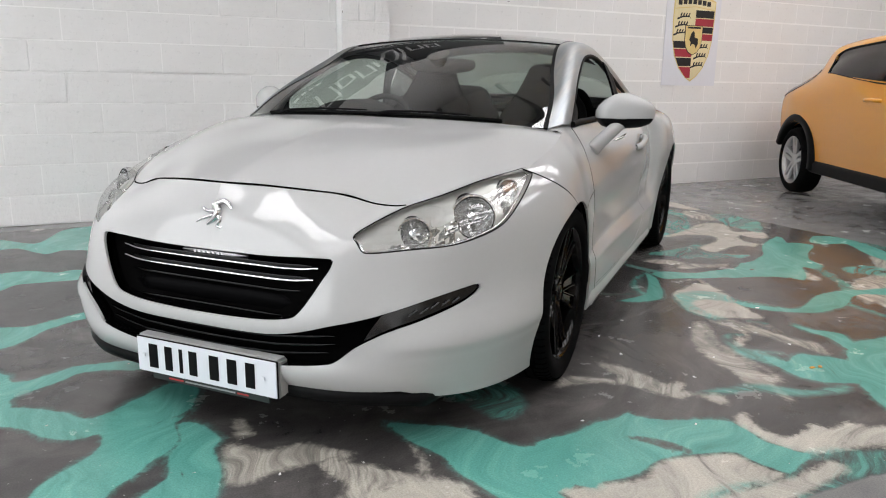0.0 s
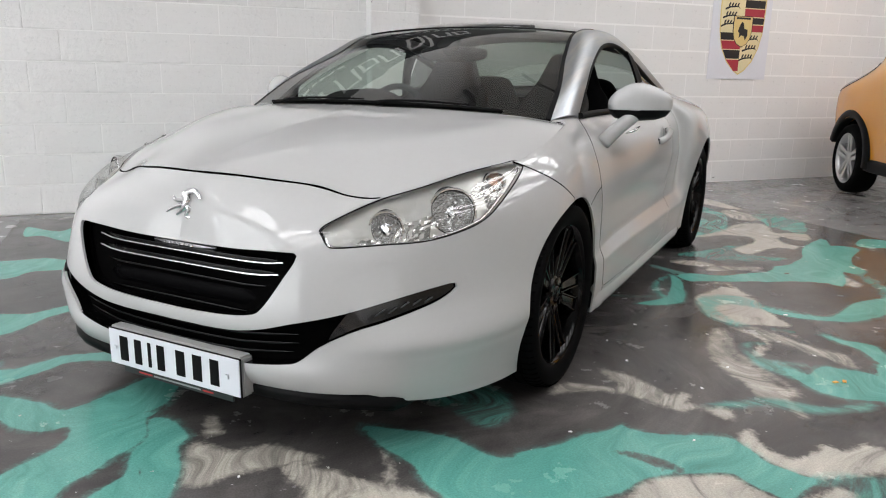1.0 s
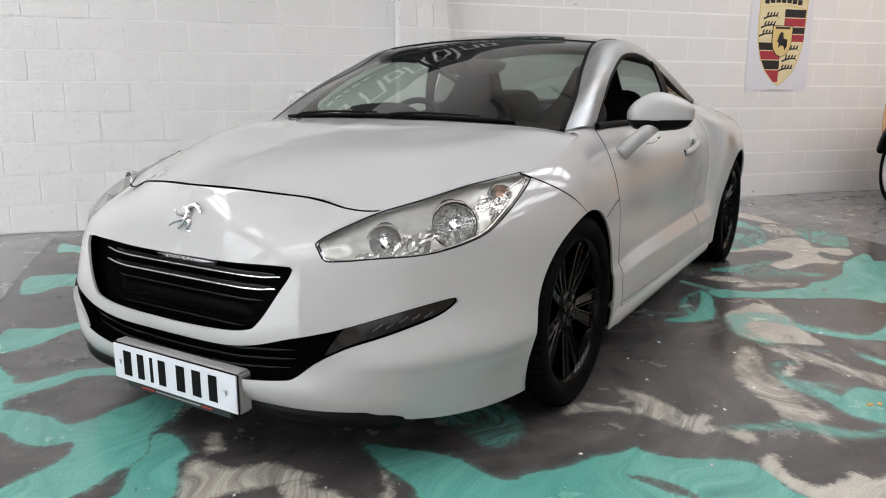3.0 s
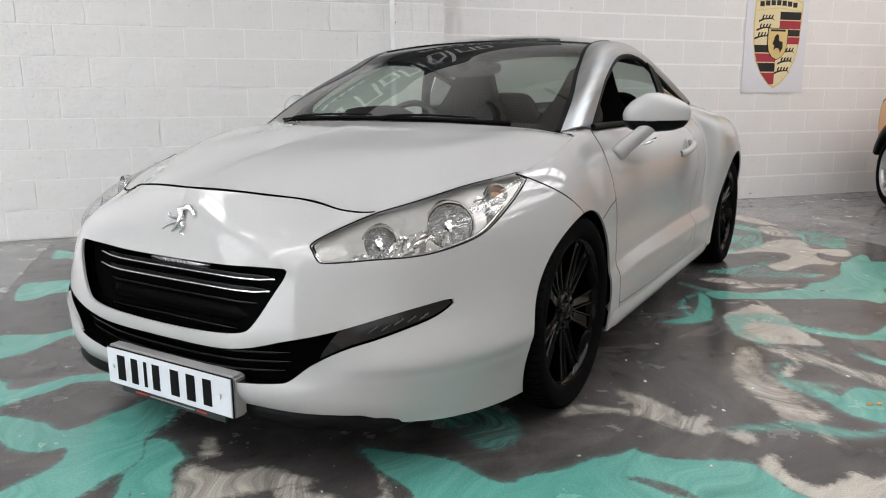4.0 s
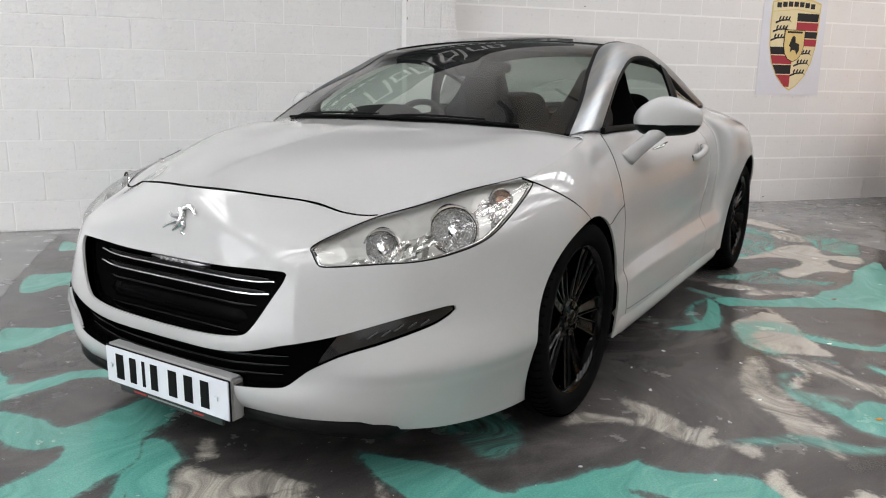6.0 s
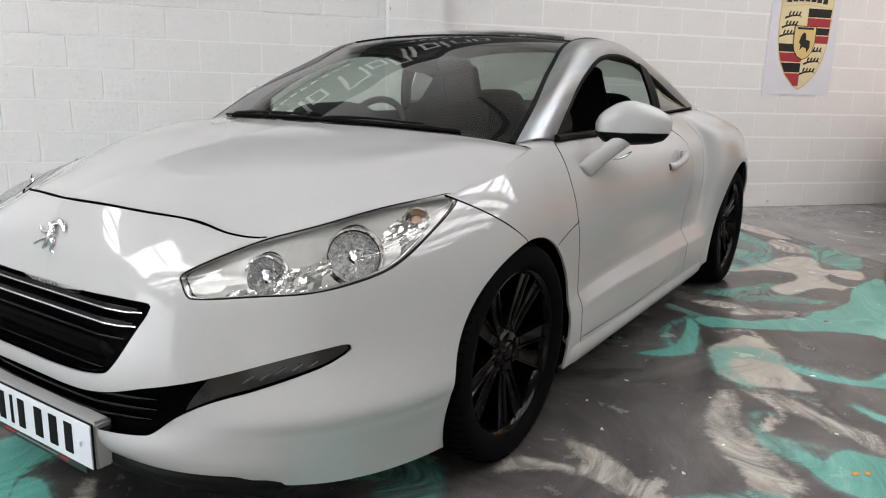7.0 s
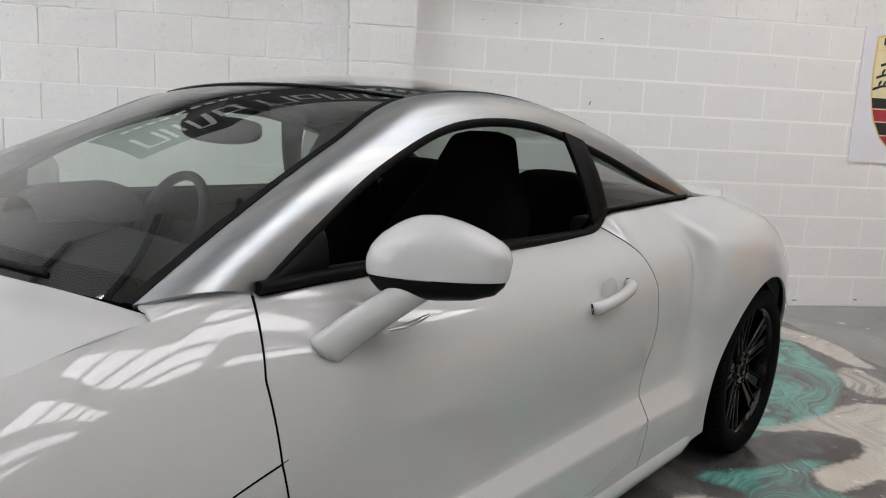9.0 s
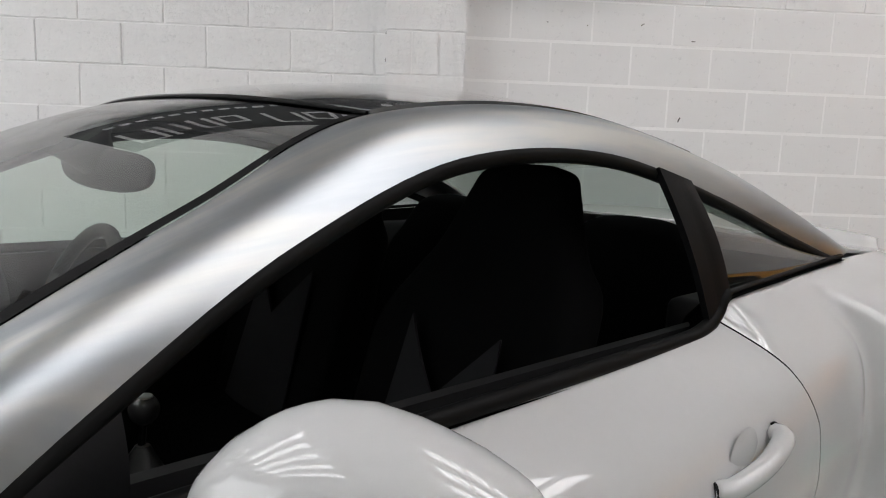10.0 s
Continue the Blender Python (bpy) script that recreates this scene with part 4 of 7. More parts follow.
station((2.05, 0.889, 0.185), (2.06, 0.908, 0.370), (2.07, 0.877, 0.444), (2.115, 0.868, 0.55), (2.137, 0.866, 0.705), (2.15, 0.826, 0.868), (2.06, 0.717, 0.992), (2.06, 0.655, 1.00))
station((2.18, 0.890, 0.190), (2.18, 0.910, 0.370), (2.17, 0.912, 0.47), (2.185, 0.920, 0.58), (2.20, 0.931, 0.720), (2.215, 0.894, 0.878), (2.16, 0.712, 0.993), (2.16, 0.65, 1.01))
station((2.45, 0.895, 0.200), (2.45, 0.920, 0.370), (2.42, 0.938, 0.48), (2.38, 0.945, 0.60), (2.36, 0.945, 0.750), (2.36, 0.900, 0.890), (2.38, 0.700, 0.998), (2.38, 0.62, 1.012))
station((2.70, 0.895, 0.200), (2.70, 0.920, 0.370), (2.70, 0.940, 0.48), (2.70, 0.948, 0.60), (2.70, 0.938, 0.750), (2.70, 0.882, 0.892), (2.70, 0.680, 0.990), (2.70, 0.60, 1.005))
station((2.97, 0.870, 0.200), (2.97, 0.890, 0.340), (2.97, 0.906, 0.48), (2.97, 0.908, 0.60), (2.97, 0.888, 0.745), (2.97, 0.815, 0.880), (2.97, 0.620, 0.968), (2.97, 0.54, 0.985))
station((3.20, 0.750, 0.200), (3.25, 0.770, 0.320), (3.27, 0.785, 0.46), (3.25, 0.785, 0.60), (3.22, 0.765, 0.745), (3.18, 0.695, 0.860), (3.12, 0.500, 0.955), (3.06, 0.44, 0.97))
station((3.30, 0.380, 0.200), (3.37, 0.390, 0.320), (3.39, 0.390, 0.46), (3.38, 0.390, 0.60), (3.35, 0.380, 0.745), (3.30, 0.350, 0.870), (3.22, 0.280, 0.955), (3.15, 0.25, 0.97))
station((3.31, 0, 0.200), (3.38, 0, 0.320), (3.40, 0, 0.46), (3.39, 0, 0.60), (3.36, 0, 0.745), (3.31, 0, 0.870), (3.24, 0, 0.955), (3.16, 0, 0.97))
_edge = np.vstack((BONNET[0], BONNET[1:, -1]))
for s, row in enumerate(BAND_ROWS[:8]):
    p = np.array(row[6])
    q = _edge[np.argmin(((_edge - p) ** 2).sum(1))]
    BAND_ROWS[s] = (*row[:6], tuple(q), tuple(np.array(row[7]) + q - p))
_grid = loft(BAND_ROWS, 400, 106)
_k = np.clip((_grid[:, :, 0] - 1.2) / 0.4, 0, 1)
_grid = fair(_grid, 0, 260, _k)
_grid = fair(_grid, 1, 60, np.clip((_grid[:, :, 0] - 0.2) / 0.3, 0, 1))
# the crest meets the bonnet's edge; the shift dies away behind it
_shift = np.zeros((400, 3))
for i in range(400):
    p = _grid[i, 90]
    if p[0] < 0.30:
        a, b = _edge[:-1], _edge[1:] - _edge[:-1]
        t = np.clip(((p - a) * b).sum(1) / (b * b).sum(1), 0, 1)[:, None]
        q = a + t * b
        _shift[i] = q[np.argmin(((q - p) ** 2).sum(1))] - p
        last = i
for i in range(last + 1, last + 25):
    w = (i - last) / 25
    _shift[i] = _shift[last] * (1 - w) ** 2 * (1 + 2 * w)
_soft = np.pad(_shift, ((6, 6), (0, 0)), mode="edge")
_shift = sum(_soft[k:k + 400] for k in range(13)) / 13
_fade = np.clip((np.arange(106) - 40) / 50, 0, 1)
_grid += _shift[:, None] * (_fade * _fade * (3 - 2 * _fade))[None, :, None]
# panels stand a little proud of the guide surface below the crest
_n = np.cross(np.gradient(_grid, axis=1), np.gradient(_grid, axis=0))
_n /= np.linalg.norm(_n, axis=2)[:, :, None] + 1e-9
_n *= np.sign((_n * (_grid - (1.1, 0, 0.6))).sum(2).mean())
_out = np.clip((90 - np.arange(106)) / 34, 0, 1)
_n[0, :, 1] = _n[-1, :, 1] = 0
_a, _z = 0.6 * _grid[:, :, 0] + 0.8 * _grid[:, :, 1], _grid[:, :, 2]
_grid += _n * (np.where(_grid[:, :, 0] < 0.2, 0.015, 0) * np.exp(-((_a - 0.28) / 0.17) ** 2 - ((_z - 0.70) / 0.065) ** 2))[:, :, None]
_grid += _n * (0.0095 * _out * _out * (3 - 2 * _out))[None, :, None]
# the bumper's corner has a fold: proud above, cut in below
_z = _grid[:, :, 2]
_fold = np.interp(_z, (0.25, 0.29, 0.325, 0.342, 0.352, 0.37, 0.41, 0.45), (0, -0.0015, -0.0015, 0.003, 0.006, 0.0055, 0.002, 0))
_fold *= np.clip((-0.24 - _grid[:, :, 0]) / 0.12, 0, 1) * np.clip((_grid[:, :, 1] - 0.56) / 0.14, 0, 1)
_grid += _n * _fold[:, :, None]
# the flare above the sill is flat, with a sharp crease at its foot
_w = np.clip((_grid[:, 15, 0] - 0.45) / 0.10, 0, 1) * np.clip((2.14 - _grid[:, 15, 0]) / 0.08, 0, 1)
for j in range(16, 28):
    f = (j - 15) / 13
    flare = _grid[:, 15] * (1 - f) + _grid[:, 28] * f
    _grid[:, j] += (flare - _grid[:, j]) * _w[:, None]
for j in range(8, 15):
    f = j / 15
    below = _grid[:, 0] * (1 - f) + _grid[:, 15] * f
    _grid[:, j] += (below - _grid[:, j]) * _w[:, None] * (f - 0.5) * 2
BAND = sheet(_grid[:, :91], flip=True)
CORNER = _grid[(_grid[:, 90, 0] > 0.28) & (_grid[:, 90, 0] < 0.53)][:, 90:106] * (1, 1.011, 1)

# the cabin: outer and inner edge of the roof arch, and the middle line of screen, roof and rear screen
ARCH_OUT = [(0.485, 0.768, 0.926), (0.64, 0.742, 1.028), (0.85, 0.705, 1.140), (1.12, 0.668, 1.228), (1.45, 0.655, 1.235), (1.80, 0.661, 1.160), (2.10, 0.680, 1.070), (2.36, 0.700, 0.994)]
ARCH_IN = [(0.29, 0.724, 0.925), (0.50, 0.686, 1.045), (0.78, 0.606, 1.170), (1.04, 0.560, 1.281), (1.45, 0.545, 1.305), (1.90, 0.570, 1.228), (2.25, 0.615, 1.110), (2.50, 0.655, 1.000)]
MIDDLE = [(0.10, 0, 0.957), (0.38, 0, 1.080), (0.68, 0, 1.205), (1.00, 0, 1.308), (1.40, 0, 1.352), (1.90, 0, 1.300), (2.40, 0, 1.150), (2.80, 0, 1.000)]
N_ROOF = 120
A_OUT, A_IN, MID = spline(ARCH_OUT, N_ROOF), spline(ARCH_IN, N_ROOF), spline(MIDDLE, N_ROOF)


def roof_grid(n, i0, i1, drop=0.0):
    rows = []
    for i in range(i0, i1):
        w = np.linspace(0, 1, n)[:, None]
        y = w * A_IN[i, 1]
        p = MID[i] + (A_IN[i] - MID[i]) * w ** 2.2
        p[:, 1] = y[:, 0]
        p[:, 2] -= drop
        rows.append(p)
    return np.array(rows)


def arch_grid(n=14, i0=0, i1=N_ROOF):
    rows = []
    for i in range(i0, i1):
        a, b = A_IN[i], A_OUT[i]
        across = b - a
        t = A_IN[min(i + 1, N_ROOF - 1)] - A_IN[max(i - 1, 0)]
        up = np.cross(across, t)
        up /= np.linalg.norm(up)
        if up[1] < 0:
            up = -up
        w = np.linspace(0, 1, n)[:, None]
        rows.append(a + across * w + up * 0.026 * np.sin(math.pi * w))
    return np.array(rows)


WIDE = np.array((1, 1.011, 1))
BAND = (BAND[0] * WIDE, BAND[1])
BONNET, A_OUT, A_IN = BONNET * WIDE, A_OUT * WIDE, A_IN * WIDE

# side view lines of the gaps between panels
def line(pairs):
    z, x = np.array(pairs).T
    return lambda v: np.interp(v[:, 2], z, x)


SEAM_BUMPER = line([(0.15, 0.015), (0.68, 0.015), (0.806, -0.184), (0.9, -0.30)])
SEAM_DOOR = line([(0.10, 0.520), (0.24, 0.517), (0.38, 0.503), (0.50, 0.486), (0.66, 0.457), (0.80, 0.447), (0.93, 0.478)])
SEAM_REAR = line([(0.20, 1.74), (0.34, 1.765), (0.46, 1.775), (0.60, 1.800), (0.78, 1.790), (0.88, 1.745), (0.96, 1.69)])
GAP = 0.0022


def arch_front(v):
    return np.where(v[:, 1] > 0.3, np.hypot(v[:, 0] - 0.050, v[:, 2] - 0.308) - 0.370, 1)


def arch_rear(v):
    return np.where(v[:, 1] > 0.3, np.hypot(v[:, 0] - 2.618, v[:, 2] - 0.325) - 0.390, 1)


GRILLE = outline([(-0.39, 0.600), (-0.2, 0.594), (0, 0.592), (0.2, 0.594), (0.385, 0.601), (0.407, 0.585), (0.385, 0.535), (0.335, 0.45), (0.29, 0.422), (0.15, 0.41), (0, 0.407), (-0.15, 0.41), (-0.29, 0.422), (-0.335, 0.45), (-0.385, 0.535), (-0.407, 0.585)], 120) * (1.03, 1)
GRILLE = np.array([nose(-0.85, *p)[1:] for p in GRILLE])
INTAKE = outline([(0, 0.368), (0.2, 0.370), (0.32, 0.382), (0.45, 0.416), (0.58, 0.452), (0.68, 0.484), (0.745, 0.502), (0.771, 0.506), (0.779, 0.498), (0.773, 0.484), (0.752, 0.464), (0.715, 0.446), (0.66, 0.424), (0.59, 0.398), (0.50, 0.345), (0.44, 0.298), (0.40, 0.285), (0.25, 0.275), (0, 0.27), (-0.4, 0.27), (-0.4, 0.368)], 130)
INTAKE = np.array([nose(-0.85, *p)[1:] for p in INTAKE])
LAMP = outline([(-0.0926, 0.662), (-0.0377, 0.687), (0.0707, 0.7225), (0.188, 0.752), (0.336, 0.788), (0.470, 0.812), (0.518, 0.8195), (0.538, 0.810), (0.533, 0.793), (0.4585, 0.7275), (0.380, 0.671), (0.292, 0.642), (0.191, 0.625), (0.064, 0.6205), (-0.030, 0.6165), (-0.066, 0.617), (-0.077, 0.623), (-0.089, 0.645)], 130)
LAMP = LAMP + np.stack((-0.004 * np.interp(LAMP[:, 0], (0.1, 0.5), (1, 0)), 0.0075 * np.interp(LAMP[:, 0], (0.1, 0.5), (1, 0))), axis=1)


def f_grille(v):
    return np.where(v[:, 0] < -0.5, inside(GRILLE, v[:, 1], v[:, 2]), 1)


def f_intake(v):
    return np.where(v[:, 0] < -0.3, inside(INTAKE, v[:, 1], v[:, 2]), 1)


def f_lamp(v):
    return np.where((v[:, 0] < 0.1) & (v[:, 2] > 0.5), inside(LAMP, 0.6 * v[:, 0] + 0.8 * v[:, 1], v[:, 2]), 1)


def less(f, k=0.0):
    return lambda v: f(v) + k


def more(f, k=0.0):
    return lambda v: -f(v) + k


# ---- the white coupe ----
coupe = tagged(new("sports_coupe"), "pearl white sports coupe with black alloy wheels on a marbled floor", "car")
SIDES = (lambda m: m, other_side)

bumper = clip(BAND, lambda v: v[:, 0] - SEAM_BUMPER(v) + GAP)
for f in (arch_front, f_grille, f_intake, f_lamp):
    bumper = clip(bumper, more(f, 0.002 if f is f_lamp else 0))
bumper = clip(bumper, lambda v: np.where(v[:, 0] < -0.3, np.interp(v[:, 1], (0, 0.62, 0.70, 0.80, 0.86), (0.210, 0.214, 0.180, 0.168, 0.150)), 0.1) - v[:, 2])
shape("front_bumper", mirrored(bumper), M_BODY, coupe, thick=0.008)
fender = clip(clip(clip(BAND, lambda v: SEAM_BUMPER(v) - v[:, 0] + GAP), lambda v: v[:, 0] - SEAM_DOOR(v) + GAP), more(arch_front))


def wing_line(v):
    return v[:, 2] - (0.630 + 0.215 * (v[:, 0] - 0.30))


wing_low = clip(clip(fender, less(wing_line, GAP)), lambda v: 0.1 - v[:, 0])
wing_top = clip(fender, lambda v: np.where(v[:, 0] > 0.1, GAP - wing_line(v), -1))
door_all = clip(clip(BAND, lambda v: SEAM_DOOR(v) - v[:, 0] + GAP), lambda v: v[:, 0] - SEAM_REAR(v) + GAP)


def door_foot(v):
    return v[:, 2] - np.interp(v[:, 0], (0.5, 1.06, 1.40, 1.54, 1.63, 1.70, 1.80), (0.243, 0.234, 0.240, 0.256, 0.291, 0.335, 0.40))


door = clip(door_all, lambda v: GAP - door_foot(v))
sill = clip(door_all, lambda v: door_foot(v) + GAP)
TAIL = outline([(2.84, 0.893), (2.94, 0.905), (3.08, 0.893), (3.18, 0.860), (3.22, 0.81), (3.12, 0.81), (3.0, 0.842), (2.92, 0.872)], 60)


def f_tail(v):
    return np.where(v[:, 1] > 0.3, inside(TAIL, v[:, 0], v[:, 2]), 1)


quarter = clip(clip(clip(BAND, lambda v: SEAM_REAR(v) - v[:, 0] + GAP), more(arch_rear)), more(f_tail))
for side in SIDES:
    shape("front_wing", side(wing_top), M_BODY, coupe, thick=0.008)
    shape("wing_corner", side(sheet(CORNER, flip=True)), M_BODY, coupe, thick=0.006)
    shape("wing_panel", side(wing_low), M_BODY, coupe, thick=0.008)
    shape("door", side(door), M_BODY, coupe, thick=0.008)
    shape("sill", side(sill), M_BODY, coupe, thick=0.008)
    skirt = [[(x, y - 0.022 * max(0, (x - 2.1) / 0.12) - 0.026 * max(0, (0.46 - x) / 0.075), z) for x in np.linspace(0.428, 2.22, 40)] for y, z in ((0.880, 0.262), (0.899, 0.244), (0.915, 0.216), (0.920, 0.195), (0.912, 0.166), (0.89, 0.150), (0.85, 0.150))]
    shape("sill_skirt", side(sheet(np.array(skirt))), M_BODY, coupe, "white side skirt")
    shape("rear_quarter", side(quarter), M_BODY, coupe, thick=0.008)
    shape("tail_lamp", side(clip(BAND, less(f_tail, 0.002))), M_RED, coupe, "red lens", thick=0.01)
bonnet_grid = BONNET.copy()
pull = np.clip((0.60 - np.linspace(0, 1, 60)) / 0.1, 0, 1)[:, None]
bonnet_grid[0] += (bonnet_grid[1] - bonnet_grid[0]) * 0.42 * pull
shape("bonnet", mirrored(sheet(bonnet_grid)), M_BODY, coupe, thick=0.008)

# black tubes laid along the gaps between the panels stand in for their shade
inset = np.array((1, 0.9972, 1))
gaps = [contour(clip(BAND, more(arch_front)), lambda v: v[:, 0] - SEAM_BUMPER(v)), contour(BAND, lambda v: v[:, 0] - SEAM_DOOR(v)), contour(BAND, lambda v: v[:, 0] - SEAM_REAR(v)), contour(clip(clip(BAND, lambda v: np.abs(v[:, 0] - 0.37) - 0.10), more(arch_front)), wing_line, 0), contour(clip(BAND, lambda v: np.abs(v[:, 0] - 1.14) - 0.60), door_foot, 0)]
for side in SIDES:
    for g, r in zip(gaps, (0.0036, 0.0036, 0.0024, 0.003, 0.0016)):
        shape("panel_gap_shade", side(tube(g[::2] * inset, r, 5)), M_PLASTIC, coupe)
shape("bonnet_gap_shade", tube(np.vstack((BONNET[0, 36:0:-1] * (1, -1, 1), BONNET[0, :37])) + (0.0, 0, 0.0005), 0.0036, 6), M_PLASTIC, coupe)

# dark inside: shell behind the panels, arch liners, underbody
core = clip(clip(BAND, more(arch_front)), more(arch_rear))
core = (core[0] * (1, 0.972, 1) + (0.016, 0, 0), core[1])
for f in (f_lamp, f_grille, f_intake):
    core = clip(core, more(f, 0.012))
shape("inner_shell", mirrored(clip(core, lambda v: v[:, 2] - 0.90)), M_PLASTIC, coupe, "matt black inner shell")
for side in SIDES:
    for cx, r in ((0.050, 0.370), (2.618, 0.390)):
        a = np.linspace(-0.45, math.pi + 0.45, 40)
        cz = 0.308 if cx < 1 else 0.325
        rows = [[(cx + (r + k) * math.cos(w), y, cz + (r + k) * math.sin(w)) for w in a] for y, k in ((0.885, 0.0), (0.86, 0.006), (0.60, 0.004), (0.52, -0.02))]
        shape("arch_liner", side(sheet(np.array(rows))), M_PLASTIC, coupe)
under = [[(x, y, 0.19) for y in np.linspace(-0.84, 0.84, 6)] for x in np.linspace(-0.78, 3.1, 24)]
under = [[(x, y * (0.6 if abs(x) < 0.42 or abs(x - 2.612) < 0.42 else 0.55 if x < -0.65 else 0.72 if x < -0.4 or x > 3 else 1), z) for x, y, z in r] for r in under]
shape("underbody", sheet(np.array(under)), M_PLASTIC, coupe)

# deck, spoiler
deck_edge = [tuple(p * WIDE) for p in spline([(2.50, 0.64, 1.005), (2.70, 0.680, 0.990), (2.97, 0.620, 0.968), (3.12, 0.500, 0.955), (3.22, 0.280, 0.955), (3.24, 0, 0.955)], 30)]
deck = [[(e[0] * (1 - w) + (2.55 + 0.02 * i) * w, e[1] * (1 - w), e[2] + 0.02 * math.sin(w * 1.5)) for w in np.linspace(0, 1, 14)] for i, e in enumerate(deck_edge)]
shape("boot_lid", mirrored(sheet(np.array(deck), flip=True)), M_BODY, coupe, thick=0.008)
spoiler = [[(x, y, z) for y in np.linspace(0, 1, 16)] for x, z in ((2.86, 0.960), (3.00, 0.985), (3.15, 1.002), (3.19, 1.000), (3.19, 0.985), (3.06, 0.960), (2.92, 0.945))]
spoiler = np.array([[(x - 0.14 * y ** 2, y * 0.63, z + 0.004 - 0.012 * y ** 2) for x, y, z in r] for r in spoiler])
mid_line = spoiler.mean(0)
spoiler = mid_line + (spoiler - mid_line) * (1 - np.linspace(0, 1, 16) ** 30)[None, :, None]
shape("spoiler", mirrored(sheet(spoiler, flip=True)), M_BODY, coupe)

# black lip under the bumper
lip = spline([nose(*p) for p in ((-0.868, 0, 0.208), (-0.857, 0.25, 0.203), (-0.820, 0.455, 0.198), (-0.742, 0.640, 0.194), (-0.655, 0.728, 0.176))], 40)
rows = [lip + (0.05, -0.01, 0.014), lip + (-0.004, 0.001, 0.008), lip + (-0.016, 0.004, -0.002), lip + (-0.016, 0.003, -0.020), lip + (-0.006, 0, -0.040), lip + (0.06, -0.03, -0.044)]
rows = [r * WIDE for r in rows]
taper = np.clip((40 - np.arange(40)) / 9, 0, 1)[:, None]
rows = [rows[0] + (r - rows[0]) * (0.2 + 0.8 * taper) for r in rows]
shape("front_lip", mirrored(sheet(np.array(rows), flip=True)), M_TRIM, coupe, "satin black lip spoiler")


# ---- grille ----
def front_x(y, z, back=0.0):
    """How far forward the nose lies at (y, z)."""
    zc = np.interp(z, (0.17, 0.25, 0.33, 0.415, 0.59, 0.70), (-0.855, -0.905, -0.90, -0.905, -0.848, -0.826))
    bend = np.interp(abs(y), (0, 0.257, 0.47, 0.640, 0.78), (0, -0.002, 0.029, 0.140, 0.315))
    return zc + bend + back


grille_back = clip(BAND, less(f_grille, -0.03))
shape("grille_back", mirrored((grille_back[0] + (0.045, 0, 0), grille_back[1])), M_PLASTIC, coupe)
lipn = np.array([(front_x(y, z), y, z) for y, z in GRILLE])
lipb = lipn + (0.05, 0, 0)
shape("grille_surround", sheet(np.array([np.vstack((lipn, lipn[:1])), np.vstack((lipb, lipb[:1]))])), M_GLOSS, coupe)
grille = new("grille")
grille.parent = coupe


def bar(name, z0, half, h, depth, mat, parent, drop=0.0, out=0.0, trim=None, label=""):
    ys = np.linspace(-half, half, 41)
    prof = [(0, -h / 2), (-depth, -h * 0.3), (-depth * 1.05, 0), (-depth, h * 0.3), (0, h / 2)]
    taper = np.clip((half - abs(ys)) / 0.05, 0.25, 1)
    zz = z0 - drop * (ys / 0.4) ** 2
    rows = [[(front_x(y, z) + 0.028 + a * (0.5 + 0.5 * t) - out, y, z + b * t) for y, z, t in zip(ys, zz, taper)] for a, b in prof]
    ob = shape(name, sheet(np.array(rows)), mat, parent, label, split=50)
    if trim:
        shape("chrome_strip", tube([(front_x(y, z) + 0.027 - depth - out, y, z - h * 0.32 * t) for y, z, t in zip(ys, zz, taper)], 0.0035, 6), trim, ob, "bright chrome strip")
    return ob


bar("grille_bar", 0.566, 0.375, 0.022, 0.020, M_GLOSS, grille, -0.004, trim=M_CHROME)
bar("grille_bar", 0.533, 0.365, 0.022, 0.020, M_GLOSS, grille, -0.004, trim=M_CHROME)
bar("grille_bar", 0.496, 0.345, 0.010, 0.014, M_GLOSS, grille, -0.003)
bar("grille_bar", 0.456, 0.320, 0.056, 0.006, M_PANEL, grille)
bar("grille_bar", 0.426, 0.275, 0.008, 0.012, M_GLOSS, grille)
bar("name_strip", 0.579, 0.125, 0.015, 0.018, M_STEEL, grille, out=0.004, label="brushed metal strip")
for i in range(7):
    y = -0.068 + 0.018 * i
    bm = bmesh.new()
    box(bm, 0, 0.002, -0.0045, 0.0045, -0.0035, 0.0035)
    part("letter_bar", bm, M_CHROME, grille).location = (front_x(y, 0.579) + 0.003, y, 0.579)

# lower intake with its slats, and the running lamps at its ends
intake_back = clip(BAND, less(f_intake, -0.03))
shape("intake_back", mirrored((intake_back[0] + (0.05, 0, 0), intake_back[1])), M_PLASTIC, coupe)


def on_nose(y, z):
    """The point of the bumper's skin at (y, z)."""
    v = BAND[0]
    d = (v[:, 1] - y) ** 2 + (v[:, 2] - z) ** 2 + np.where(v[:, 0] < -0.3, 0, 9)
    near = np.argsort(d)[:14]
    m = np.stack((np.ones(14), v[near, 1] - y, v[near, 2] - z), axis=1)
    return np.linalg.lstsq(m, v[near], rcond=None)[0][0]


lipn = np.array([on_nose(y, z) for y, z in INTAKE if y > -0.02])
for side in SIDES:
    shape("intake_surround", side(sheet(np.array([lipn, lipn + (0.05, 0, 0)]))), M_GLOSS, coupe)
for z, half in ((0.352, 0.44), (0.326, 0.44), (0.300, 0.42)):
    bar("intake_slat", z, half, 0.010, 0.012, M_GLOSS, coupe, -0.022)


def f_drl(v):
    return np.maximum(f_intake(v) + 0.004, 0.575 - v[:, 1] + 0.6 * (v[:, 2] - 0.44))


